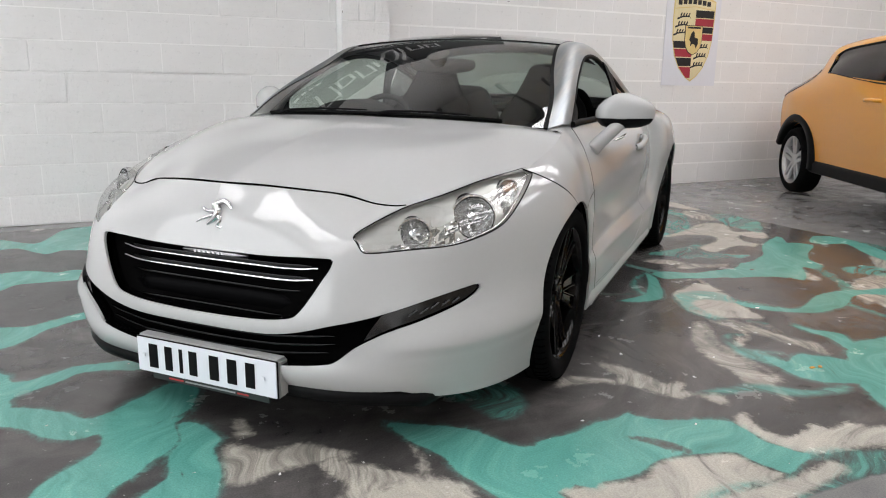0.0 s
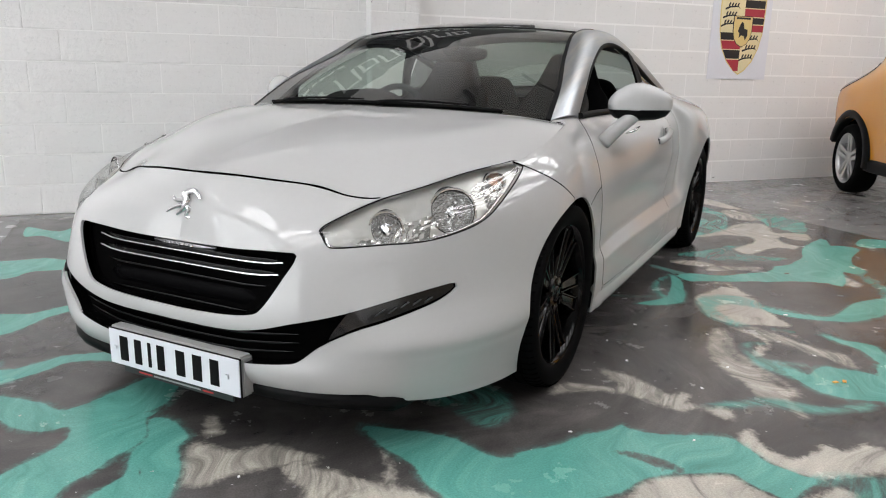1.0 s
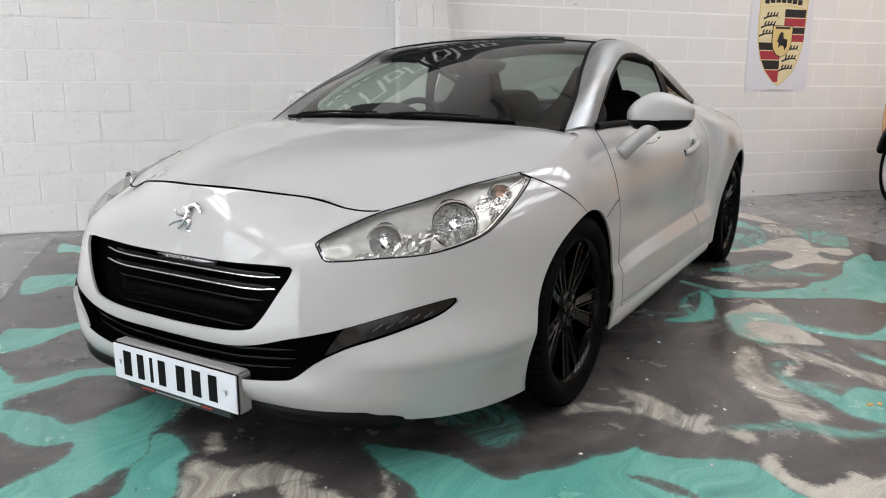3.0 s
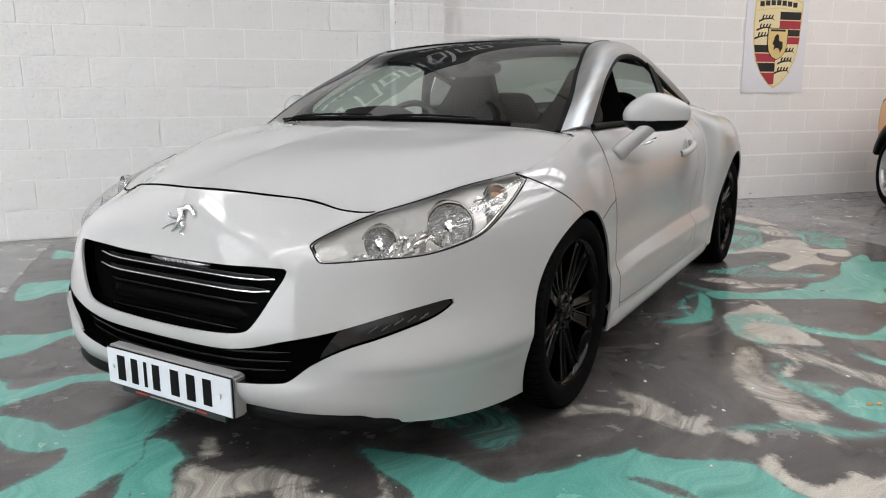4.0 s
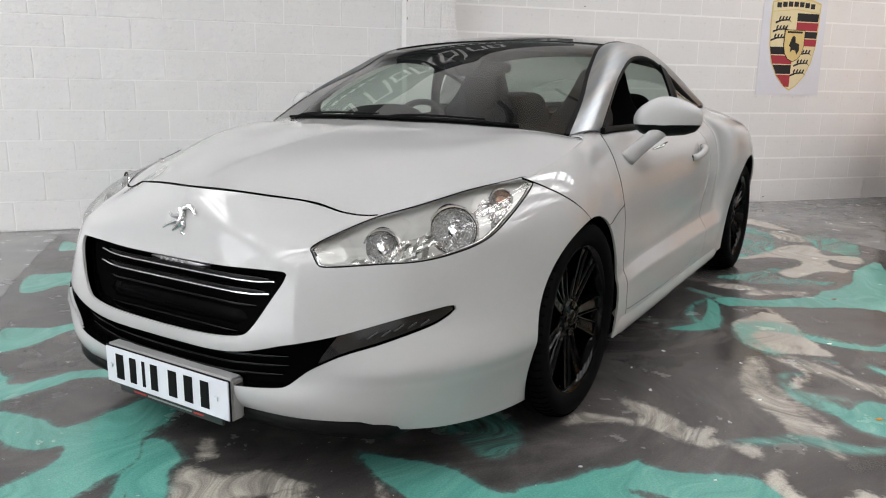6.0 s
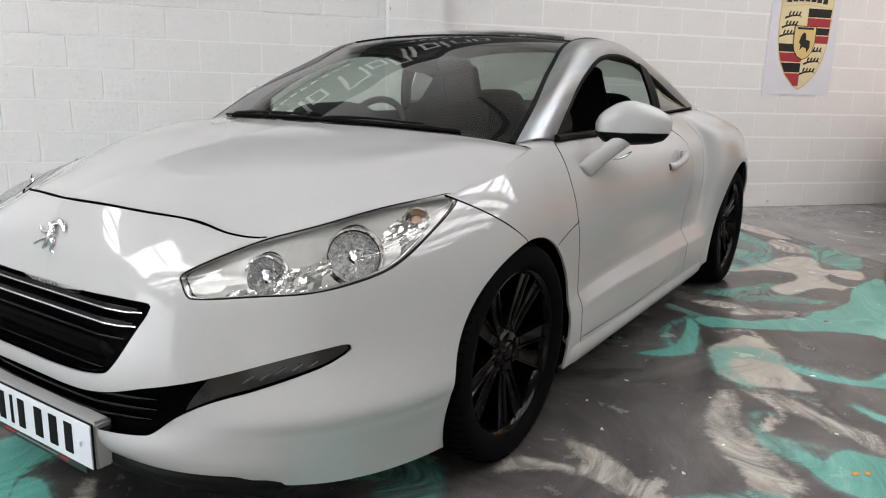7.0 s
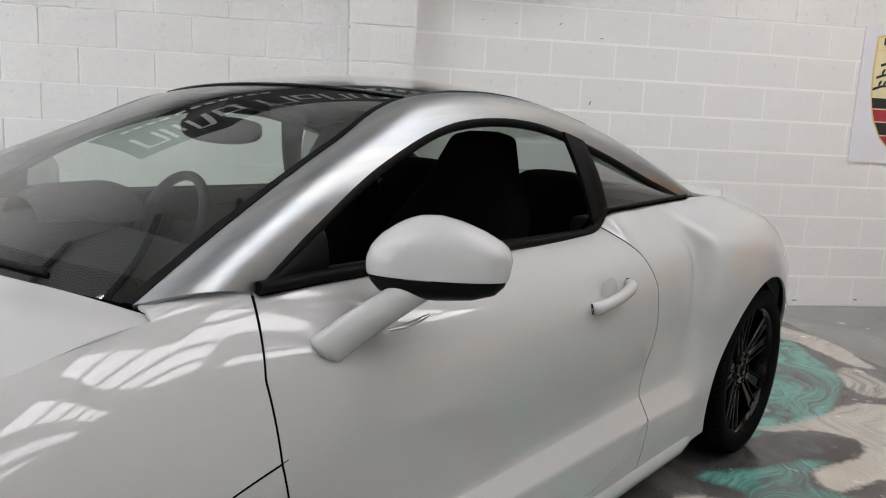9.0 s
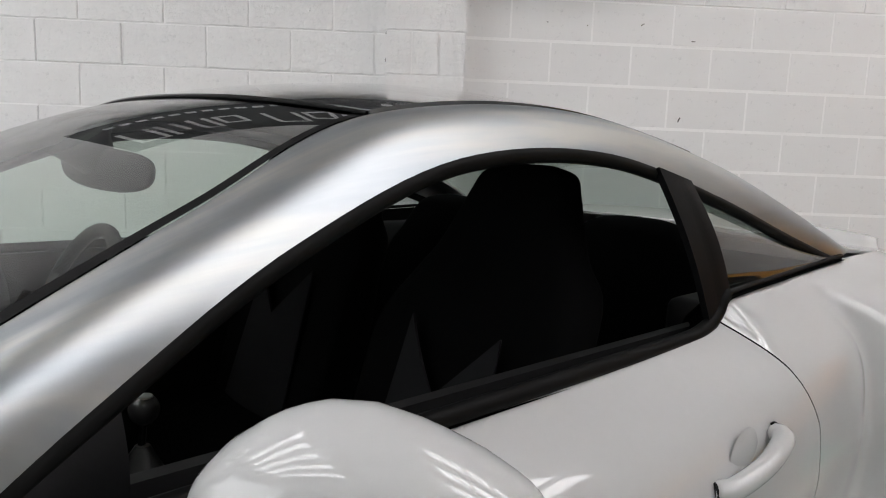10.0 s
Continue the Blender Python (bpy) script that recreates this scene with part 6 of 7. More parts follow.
def make_wheel():
    wheel = new("wheel")
    tyre = shape("tyre", ring_mesh([(0.243, 0.088), (0.249, 0.100), (0.268, 0.113), (0.294, 0.116), (0.313, 0.111), (0.326, 0.098), (0.331, 0.080), (0.333, 0.030), (0.333, -0.08), (0.326, -0.098), (0.29, -0.115), (0.24, -0.09)], 96), M_TYRE, wheel, "worn black tyre", split=60)
    for y in (-0.05, -0.015, 0.02, 0.055):
        shape("groove", ring_mesh([(0.3338, y - 0.004), (0.3338, y + 0.004)], 64), M_PLASTIC, tyre)
    grooves = []
    for k in range(70):
        a = 2 * math.pi * k / 70
        pts = [(0.3335 * math.cos(a), 0.06, 0.3335 * math.sin(a)), (0.3285 * math.cos(a + 0.01), 0.095, 0.3285 * math.sin(a + 0.01)), (0.318 * math.cos(a + 0.012), 0.1085, 0.318 * math.sin(a + 0.012))]
        grooves.append(tube(pts, 0.0022, 4))
    ob = shape("tread_sipe", join(*grooves), M_PLASTIC, tyre)
    ob["kind"] = "stuff"
    rim = shape("rim", ring_mesh([(0.245, 0.090), (0.251, 0.098), (0.248, 0.101), (0.240, 0.096), (0.233, 0.080), (0.225, 0.03), (0.217, -0.07)], 96), M_RIM, wheel, "gloss black alloy rim", split=40)
    shape("disc", ring_mesh([(0.155, -0.03), (0.155, -0.012), (0.06, -0.012), (0.0, -0.012)], 48), M_TRIM, wheel, "dull dark brake disc")
    shape("barrel", ring_mesh([(0.219, -0.06), (0.0, -0.062)], 48), M_PLASTIC, wheel)
    shape("hub", ring_mesh([(0.074, 0.02), (0.070, 0.062), (0.058, 0.074), (0.034, 0.076), (0.032, 0.070), (0.0, 0.070)], 48), M_RIM, wheel, split=30)
    shape("centre_cap", ring_mesh([(0.030, 0.066), (0.028, 0.079), (0.020, 0.082), (0.0, 0.0825)], 32), M_RIM, wheel)
    for k in range(5):
        a = 2 * math.pi * (k + 0.5) / 5
        shape("wheel_bolt", (lambda m: (m[0] + (0.050 * math.cos(a), 0, 0.050 * math.sin(a)), m[1]))(ring_mesh([(0.0085, 0.060), (0.0085, 0.079), (0.0, 0.080)], 10)), M_RIM, wheel)
    # ten broad spokes with raised edges and a sunken middle
    for k in range(10):
        a = 2 * math.pi * (k // 2) / 5 + (0.215 if k % 2 else -0.215)
        ca, sa = math.cos(a), math.sin(a)
        rows = []
        for s in np.linspace(0, 1, 11):
            r = 0.050 + (0.243 - 0.050) * s
            w = 0.0195 + 0.0095 * s ** 1.3
            y = 0.068 + 0.020 * s ** 1.4
            sink = 0.007 * min(1, s * 4) * min(1, (1.15 - s) * 4)
            ring = []
            for t, dy in ((-w - 0.002, -0.034), (-w, -0.003), (-w + 0.002, 0), (-w + 0.006, 0), (-w + 0.009, -sink), (w - 0.009, -sink), (w - 0.006, 0), (w - 0.002, 0), (w, -0.003), (w + 0.002, -0.034)):
                ring.append((r * ca - t * sa, y + dy, r * sa + t * ca))
            rows.append(ring)
        shape("spoke", sheet(np.array(rows)), M_RIM, wheel, split=30)
    return wheel


wheel = make_wheel()
wheel.parent = coupe
wheel.matrix_basis = Matrix.Translation((0.030, 0.802, 0.333)) @ pose(0, 0, 0, 0, 0, STEER) @ pose(0, 0, 0, 0, 12)
for x, y, turn in ((2.640, 0.822, 0), (0.030, -0.802, 180 + STEER), (2.640, -0.822, 180)):
    copy_thing(wheel, Matrix.Translation((x, y, 0.333)) @ pose(0, 0, 0, 0, 0, turn) @ pose(0, 0, 0, 0, 40 * x + 7))

# ---- inside ----
def soft_box(name, x0, x1, y0, y1, z0, z1, mat, parent, bevel=0.03, lean=0.0, label=""):
    bm = bmesh.new()
    box(bm, x0, x1, y0, y1, z0, z1)
    bmesh.ops.bevel(bm, geom=bm.edges[:], offset=bevel, segments=4, affect="EDGES", profile=0.6)
    for v in bm.verts:
        v.co.x += lean * (v.co.z - z0)
    ob = part(name, bm, mat, parent, label)
    ob.data.polygons.foreach_set("use_smooth", [True] * len(ob.data.polygons))
    return ob


cabin = new("cabin")
cabin.parent = coupe
soft_box("cabin_floor", 0.3, 2.6, -0.72, 0.72, 0.20, 0.28, M_CLOTH, cabin, 0.01)
dash = [[(x, y, z - 0.02 * (y / 0.7) ** 2) for y in np.linspace(-0.66, 0.66, 24)] for x, z in ((0.24, 0.885), (0.45, 0.915), (0.60, 0.925), (0.66, 0.915), (0.69, 0.88), (0.67, 0.70), (0.74, 0.55), (0.70, 0.35))]
shape("dashboard", sheet(np.array(dash), flip=True), M_DASH, cabin, "soft black dashboard")
binn = [[(x, -0.37 + 0.21 * math.cos(t) * k, 0.915 + 0.095 * math.sin(t) * k) for t in np.linspace(0, math.pi, 16)] for x, k in ((0.50, 0.6), (0.58, 0.95), (0.74, 1.0), (0.77, 0.9))]
shape("instrument_hood", sheet(np.array(binn)), M_DASH, cabin)
# steering wheel
sw = new("steering_wheel")
sw.parent = cabin
centre, ux, uz = np.array((0.93, -0.37, 0.855)), np.array((0, 1.0, 0)), np.array((0.42, 0, 0.907))
shape("rim", tube([centre + 0.180 * (ux * math.cos(t) + uz * math.sin(t)) for t in np.linspace(0, 2 * math.pi, 48, endpoint=False)], 0.0165, 10, True), M_LEATHER, sw)
for a in (0.15, math.pi - 0.15, -math.pi / 2):
    shape("spoke", tube([centre + 0.03 * (ux * math.cos(a) + uz * math.sin(a)), centre + 0.175 * (ux * math.cos(a) + uz * math.sin(a))], (0.026, 0.016), 8), M_DASH, sw)
shape("boss", tube([centre + np.array((-0.05, 0, 0.02)), centre + np.array((0.03, 0, -0.012)), centre + np.array((0.035, 0, -0.014))], (0.06, 0.062, 0.045), 16), M_DASH, sw)


def seat(y, x=1.22):
    s = new("seat")
    s.parent = cabin
    soft_box("cushion", x - 0.20, x + 0.34, y - 0.25, y + 0.25, 0.36, 0.52, M_CLOTH, s, 0.05)
    rows = []
    for z, wide, deep in ((0.46, 0.23, 0.10), (0.60, 0.255, 0.10), (0.75, 0.265, 0.095), (0.88, 0.255, 0.085), (0.97, 0.225, 0.075), (1.03, 0.180, 0.065), (1.09, 0.150, 0.060), (1.15, 0.125, 0.055), (1.19, 0.105, 0.045), (1.207, 0.05, 0.02)):
        row = []
        for t in np.linspace(0, 2 * math.pi, 33):
            c, q = math.cos(t), math.sin(t)
            cc, qq = abs(c) ** 0.55 * np.sign(c), abs(q) ** 0.6 * np.sign(q)
            row.append((x + 0.36 + 0.30 * (z - 0.46) + deep * cc - 0.05 * abs(qq) ** 3 * (1 if z < 0.95 else 0.2), y + wide * qq, z))
        rows.append(row)
    rows = np.array(rows)
    shape("backrest", sheet(np.stack([spline(rows[:, j], 40) for j in range(33)], axis=1), flip=True), M_CLOTH, s, "dark cloth backrest with built-in headrest")
    grid = np.array([[(x + 0.250 + 0.30 * (z - 0.46) - 0.014 * (1 - v * v), y + 0.150 * v * (1 - 0.5 * (z - 0.5)), z) for z in np.linspace(0.50, 0.90 - 0.13 * (1 - abs(v)), 10)] for v in np.linspace(-1, 1, 21)])
    shape("seat_panel", sheet(grid), M_GREYCLOTH, s, "grey cloth panel", thick=0.006)
    shape("seam", tube([(x + 0.234 + 0.30 * (z - 0.46), y, z) for z in np.linspace(0.51, 0.76, 8)], 0.003, 5), M_CLOTH, s)
    return s


seat(0.37, 1.02)
seat(-0.37, 1.10)
for y in (0.33, -0.33):
    rows = []
    for z, wide, deep in ((0.46, 0.25, 0.07), (0.70, 0.26, 0.07), (0.88, 0.25, 0.065), (0.96, 0.20, 0.06), (1.02, 0.165, 0.055), (1.055, 0.13, 0.05), (1.072, 0.08, 0.03), (1.076, 0.01, 0.005)):
        rows.append([(1.90 + 0.26 * (z - 0.46) + deep * math.copysign(abs(math.cos(t)) ** 0.6, math.cos(t)), y + wide * math.copysign(abs(math.sin(t)) ** 0.7, math.sin(t)), z) for t in np.linspace(0, 2 * math.pi, 33)])
    rows = np.array(rows)
    shape("rear_seat", sheet(np.stack([spline(rows[:, j], 30) for j in range(33)], axis=1), flip=True), M_CLOTH, cabin, "dark cloth rear seat back")
soft_box("parcel_shelf", 2.25, 2.75, -0.62, 0.62, 0.90, 0.93, M_CLOTH, cabin, 0.01)
for side in SIDES:
    shape("door_card", side(sheet(np.array([[(x, 0.70, z) for z in np.linspace(0.25, 0.93, 6)] for x in np.linspace(0.5, 1.75, 10)]), flip=True)), M_DASH, cabin, thick=0.02)
    soft_box("rear_trim", 1.75, 2.40, 0.60 if side is SIDES[0] else -0.70, 0.70 if side is SIDES[0] else -0.60, 0.3, 0.96, M_DASH, cabin, 0.03)
lining = roof_grid(20, 49, 84, drop=0.035)
shape("headlining", mirrored(sheet(lining)), M_DASH, cabin, "dark headlining")
soft_box("tunnel", 0.75, 1.95, -0.12, 0.12, 0.28, 0.50, M_DASH, cabin, 0.03)
lever = new("gear_lever")
lever.parent = cabin
shape("gaiter", tube([(0.985, 0, 0.49), (0.985, 0, 0.535), (0.99, 0, 0.575), (0.992, 0, 0.605)], (0.078, 0.060, 0.032, 0.014), 12), M_LEATHER, lever, "folded leather gaiter")
shape("stick", tube([(0.99, 0, 0.60), (0.995, 0, 0.655)], 0.008, 8), M_CHROME, lever)
ball = [(0.996, 0, 0.676 + 0.030 * math.sin(w)) for w in np.linspace(-1.45, 0.95, 12)]
shape("knob", tube(ball, [0.029 * math.cos(w) for w in np.linspace(-1.45, 0.95, 12)], 18), M_KNOB, lever, "black ball knob")
shape("knob_top", tube([(0.996, 0, 0.6995), (0.996, 0, 0.7025), (0.996, 0, 0.7035)], (0.0175, 0.0165, 0.010), 16), M_STEEL, lever, "silver disc")
lever.location = (-0.05, 0, 0.048)
shape("belt_buckle", tube([(1.36, 0.16, 0.52), (1.38, 0.16, 0.585)], (0.014, 0.016), 8), M_CHROME, cabin)
# rear-view mirror with its sensor housing
rv = new("interior_mirror")
rv.parent = cabin
rows = []
for u in np.linspace(0, math.pi, 14):
    rows.append([(0.885 + 0.022 * math.sin(u) * math.cos(t) - 0.02 * math.cos(u), 0.01 - 0.170 * math.cos(u), 1.185 + (0.030 if math.sin(t) > 0 else 0.045) * math.sin(u) ** 0.6 * math.sin(t)) for t in np.linspace(0, 2 * math.pi, 25)])
shape("mirror_shell", sheet(np.array(rows)), M_DASH, rv)
shape("stem", tube([(0.88, 0, 1.185), (0.86, 0, 1.215), (0.85, 0, 1.232)], (0.03, 0.045, 0.06), 10), M_DASH, rv)

coupe.matrix_world = CAR


# ---- crest poster on the wall: plain fields, no lettering ----
poster = tagged(new("wall_poster"), "white poster with a gold, red and black crest on the wall", "poster")
PX, PZ, PW, PH = 5.865, 1.083, 0.775, 0.96
YF = WALL_Y - 0.006


def flat(name, outline_xz, mat, layer, parent, label=""):
    """A printed field: a thin plate a little proud of the one below."""
    bm = bmesh.new()
    y = YF - 0.0015 * layer
    vs = [bm.verts.new((PX + u * PW, y, PZ + v * PH)) for u, v in outline_xz]
    f = bm.faces.new(vs)
    g = bmesh.ops.extrude_face_region(bm, geom=[f])
    for v in g["geom"]:
        if isinstance(v, bmesh.types.BMVert):
            v.co.y += 0.004
    bmesh.ops.recalc_face_normals(bm, faces=bm.faces[:])
    return part(name, bm, mat, parent, label)


flat("sheet", [(0, 0), (1, 0), (1, 1), (0, 1)], M_PAPER, 0, poster)
SHIELD = [(0.13, 0.93), (0.30, 0.965), (0.52, 0.975), (0.74, 0.965), (0.90, 0.93), (0.895, 0.70), (0.88, 0.50), (0.83, 0.33), (0.74, 0.19), (0.62, 0.09), (0.52, 0.045), (0.42, 0.09), (0.29, 0.19), (0.19, 0.33), (0.14, 0.50), (0.125, 0.70)]
flat("crest", SHIELD, M_GOLD, 1, poster, "gold crest edge")
flat("crest_field", [((u - 0.515) * 0.955 + 0.515, (v - 0.52) * 0.965 + 0.52) for u, v in SHIELD], M_CREAMPRINT, 2, poster, "cream field")
for i in range(7):
    u = 0.20 + 0.088 * i
    v = 0.895 + 0.02 * math.cos((i - 3) / 2.2)
    flat("print_bar", [(u, v - 0.028), (u + 0.066, v - 0.028), (u + 0.066, v + 0.022), (u, v + 0.022)], M_BLACKPRINT, 4, poster)
flat("header_rule", [(0.15, 0.835), (0.52, 0.865), (0.885, 0.835), (0.885, 0.827), (0.52, 0.857), (0.15, 0.827)], M_GOLD, 4, poster)
for v0, v1, m in ((0.745, 0.825, M_BLACKPRINT), (0.655, 0.735, M_CRIMSON), (0.580, 0.645, M_BLACKPRINT), (0.500, 0.570, M_CRIMSON)):
    flat("stripe", [(0.535, v0), (0.870, v0), (0.878, v1), (0.535, v1)], m, 3, poster)
for v0, v1, a0, a1, m in ((0.41, 0.485, 0.175, 0.155, M_BLACKPRINT), (0.315, 0.400, 0.215, 0.18, M_CRIMSON), (0.215, 0.305, 0.285, 0.222, M_BLACKPRINT), (0.085, 0.205, 0.44, 0.29, M_CRIMSON)):
    flat("stripe", [(a0, v0), (0.510, v0), (0.510, v1), (a1, v1)], m, 3, poster)
for cx, cv in ((0.33, 0.745), (0.30, 0.655), (0.28, 0.57), (0.70, 0.42), (0.68, 0.32), (0.635, 0.22)):
    flat("antler", [(cx - 0.13, cv - 0.032), (cx - 0.04, cv - 0.006), (cx + 0.08, cv + 0.005), (cx + 0.12, cv - 0.015), (cx + 0.08, cv + 0.018), (cx - 0.05, cv + 0.010), (cx - 0.13, cv - 0.012)], M_BLACKPRINT, 3, poster)
    for k in range(4):
        u = cx - 0.08 + 0.048 * k
        flat("tine", [(u, cv), (u + 0.012, cv), (u + 0.034, cv + 0.042), (u + 0.020, cv + 0.046), (u + 0.002, cv + 0.026)], M_BLACKPRINT, 4, poster)
INNER = [(0.355, 0.66), (0.68, 0.66), (0.68, 0.50), (0.655, 0.42), (0.60, 0.365), (0.52, 0.335), (0.435, 0.365), (0.38, 0.42), (0.355, 0.50)]
flat("inner_shield", INNER, M_BLACKPRINT, 5, poster)
flat("inner_field", [((u - 0.518) * 0.94 + 0.518, (v - 0.50) * 0.955 + 0.50) for u, v in INNER], M_GOLD, 6, poster, "gold inner shield")
flat("print_bar", [(0.40, 0.625), (0.635, 0.625), (0.635, 0.645), (0.40, 0.645)], M_BLACKPRINT, 7, poster)
flat("emblem", [(0.44, 0.50), (0.47, 0.57), (0.50, 0.60), (0.53, 0.585), (0.54, 0.53), (0.60, 0.52), (0.605, 0.46), (0.57, 0.41), (0.55, 0.45), (0.50, 0.46), (0.46, 0.43), (0.47, 0.48)], M_BLACKPRINT, 7, poster)

# ---- banner high on the block wall; its writing as plain bars ----
banner = tagged(new("wall_banner"), "long black banner with white print high on the wall", "banner")
BX0, BX1, BZ0, BZ1 = 0.18, 3.75, 2.22, 3.25
block("vinyl", M_BANNER, BX0, BX1, WALL_Y - 0.176, WALL_Y - 0.168, BZ0, BZ1, parent=banner)
pattern = (0.30, 0.10, 0.10, 0.20, 0.26, 0.0, 0.34, 0.27, 0.27, 0.10, 0.25, 0.10, 0.27, 0.24)
u = BX0 + 0.14
for k, w in enumerate(pattern):
    w *= 0.72
    if w:
        tall = (0.42, 0.42, 0.30, 0.38, 0.28, 0, 0.42, 0.28, 0.42, 0.30, 0.28, 0.42, 0.28, 0.28)[k]
        z = BZ0 + 0.42
        if w < 0.1:
            block("print_bar", M_WHITEPRINT, u, u + 0.038, WALL_Y - 0.179, WALL_Y - 0.175, z, z + tall, parent=banner)
        else:
            for q in (0, w - 0.035):
                block("print_bar", M_WHITEPRINT, u + q, u + q + 0.035, WALL_Y - 0.179, WALL_Y - 0.175, z, z + tall, parent=banner)
            block("print_bar", M_WHITEPRINT, u + 0.035, u + w - 0.035, WALL_Y - 0.179, WALL_Y - 0.175, z + tall - 0.035, z + tall, parent=banner)
            if k % 3 == 1:
                block("print_bar", M_WHITEPRINT, u + 0.035, u + w - 0.035, WALL_Y - 0.179, WALL_Y - 0.175, z, z + 0.035, parent=banner)
    u += (w or 0.07) + 0.04
for x0, n in ((BX0 + 0.2, 11), (BX0 + 2.0, 13)):
    for k in range(n):
        block("print_bar", M_WHITEPRINT, x0 + 0.11 * k, x0 + 0.11 * k + 0.07, WALL_Y - 0.179, WALL_Y - 0.175, BZ0 + 0.12, BZ0 + 0.17, parent=banner)

# ---- the yellow crossover by the wall ----
cross = tagged(new("crossover_car"), "orange-yellow compact crossover with black wheel-arch cladding", "car")
# local: x towards its front from the rear axle, y inwards from its near side
ROWS2 = []


def rib(x, *levels):
    ROWS2.append([(x + k[2] if len(k) > 2 else x, k[0], k[1]) for k in levels])


rib(-0.80, (0.88, 0.52), (0.88, 0.60), (0.88, 0.85), (0.88, 1.06, 0.03), (0.88, 1.28, 0.12), (0.88, 1.46, 0.32), (0.88, 1.50, 0.40))
rib(-0.76, (0.45, 0.52), (0.42, 0.60), (0.42, 0.85), (0.48, 1.06, 0.03), (0.52, 1.28, 0.12), (0.60, 1.45, 0.32), (0.88, 1.50, 0.40))
rib(-0.60, (0.14, 0.52), (0.10, 0.60), (0.08, 0.85), (0.12, 1.02, 0.03), (0.34, 1.22, 0.14), (0.48, 1.44, 0.34), (0.88, 1.52, 0.42))
rib(-0.28, (0.03, 0.48), (0.0, 0.60), (0.0, 0.85), (0.03, 1.03, 0.03), (0.20, 1.20, 0.16), (0.34, 1.46, 0.36), (0.88, 1.55, 0.40))
rib(0.10, (0.03, 0.30), (-0.01, 0.58), (-0.01, 0.85), (0.03, 1.06, 0.02), (0.15, 1.28, 0.10), (0.27, 1.49, 0.16), (0.88, 1.585, 0.20))
rib(0.60, (0.03, 0.26), (0.02, 0.55), (0.015, 0.85), (0.04, 1.12), (0.15, 1.38, 0.04), (0.29, 1.53, 0.06), (0.88, 1.60, 0.08))
rib(1.20, (0.03, 0.26), (0.02, 0.55), (0.02, 0.85), (0.05, 1.10), (0.16, 1.42), (0.31, 1.55), (0.88, 1.61))
rib(1.80, (0.03, 0.26), (0.02, 0.55), (0.02, 0.85), (0.05, 1.06), (0.18, 1.40), (0.34, 1.52), (0.88, 1.58))
rib(2.40, (0.03, 0.28), (0.0, 0.58), (0.0, 0.85), (0.10, 1.02), (0.32, 1.12), (0.50, 1.16), (0.88, 1.19))
rib(2.95, (0.06, 0.30), (0.02, 0.55), (0.04, 0.82), (0.15, 0.93), (0.34, 0.97), (0.52, 0.99), (0.88, 1.00))
rib(3.25, (0.30, 0.32), (0.25, 0.55), (0.28, 0.76), (0.36, 0.84), (0.48, 0.87), (0.60, 0.88), (0.88, 0.89))
rib(3.38, (0.88, 0.32), (0.88, 0.55), (0.88, 0.76), (0.88, 0.82), (0.88, 0.84), (0.88, 0.85), (0.88, 0.86))
HULL = sheet(loft(ROWS2, 150, 60), flip=True)


def hole(cx):
    return lambda v: np.where(v[:, 1] < 0.35, np.hypot(v[:, 0] - cx, v[:, 2] - 0.34) - 0.40, 1)


SIDE_GLASS = outline([(0.37, 1.235), (0.34, 1.33), (0.42, 1.425), (0.8, 1.47), (1.3, 1.485), (1.8, 1.43), (2.05, 1.33), (2.3, 1.10), (1.6, 1.135), (1.0, 1.175), (0.5, 1.215)], 70)


def f_glass(v):
    return np.where(v[:, 1] < 0.6, inside(SIDE_GLASS, v[:, 0], v[:, 2]), 1)


LAMP2 = outline([(-0.64, 1.02), (-0.38, 1.085), (-0.20, 1.165), (-0.05, 1.26), (-0.02, 1.22), (-0.14, 1.11), (-0.34, 1.03), (-0.62, 0.965)], 50)


def f_lamp2(v):
    return np.where(v[:, 1] < 0.7, inside(LAMP2, v[:, 0], v[:, 2]), 1)


SCREEN2 = outline([(2.02, 0.90), (2.02, 0.60), (1.98, 0.40), (2.05, 0.36), (2.25, 0.46), (2.42, 0.60), (2.48, 0.90)], 40)


def f_front(v):
    return np.where(v[:, 2] > 1.05, inside(SCREEN2, v[:, 0], v[:, 1]), 1)


def f_back(v):
    return np.where(v[:, 0] < -0.1, np.maximum.reduce([0.62 - v[:, 1], 1.14 - v[:, 2], v[:, 2] - 1.42]), 1)


def other_half(m):
    return m[0] * (1, -1, 1) + (0, 1.76, 0), [tuple(reversed(f)) for f in m[1]]


hull = HULL
for f in (hole(0.0), hole(2.53), f_glass, f_lamp2, f_front, f_back):
    hull = clip(hull, more(f))


def gap_at(xc):
    return lambda v: np.abs(v[:, 0] - xc - 0.06 * np.sin((v[:, 2] - 0.3) * 2.2)) - 0.003


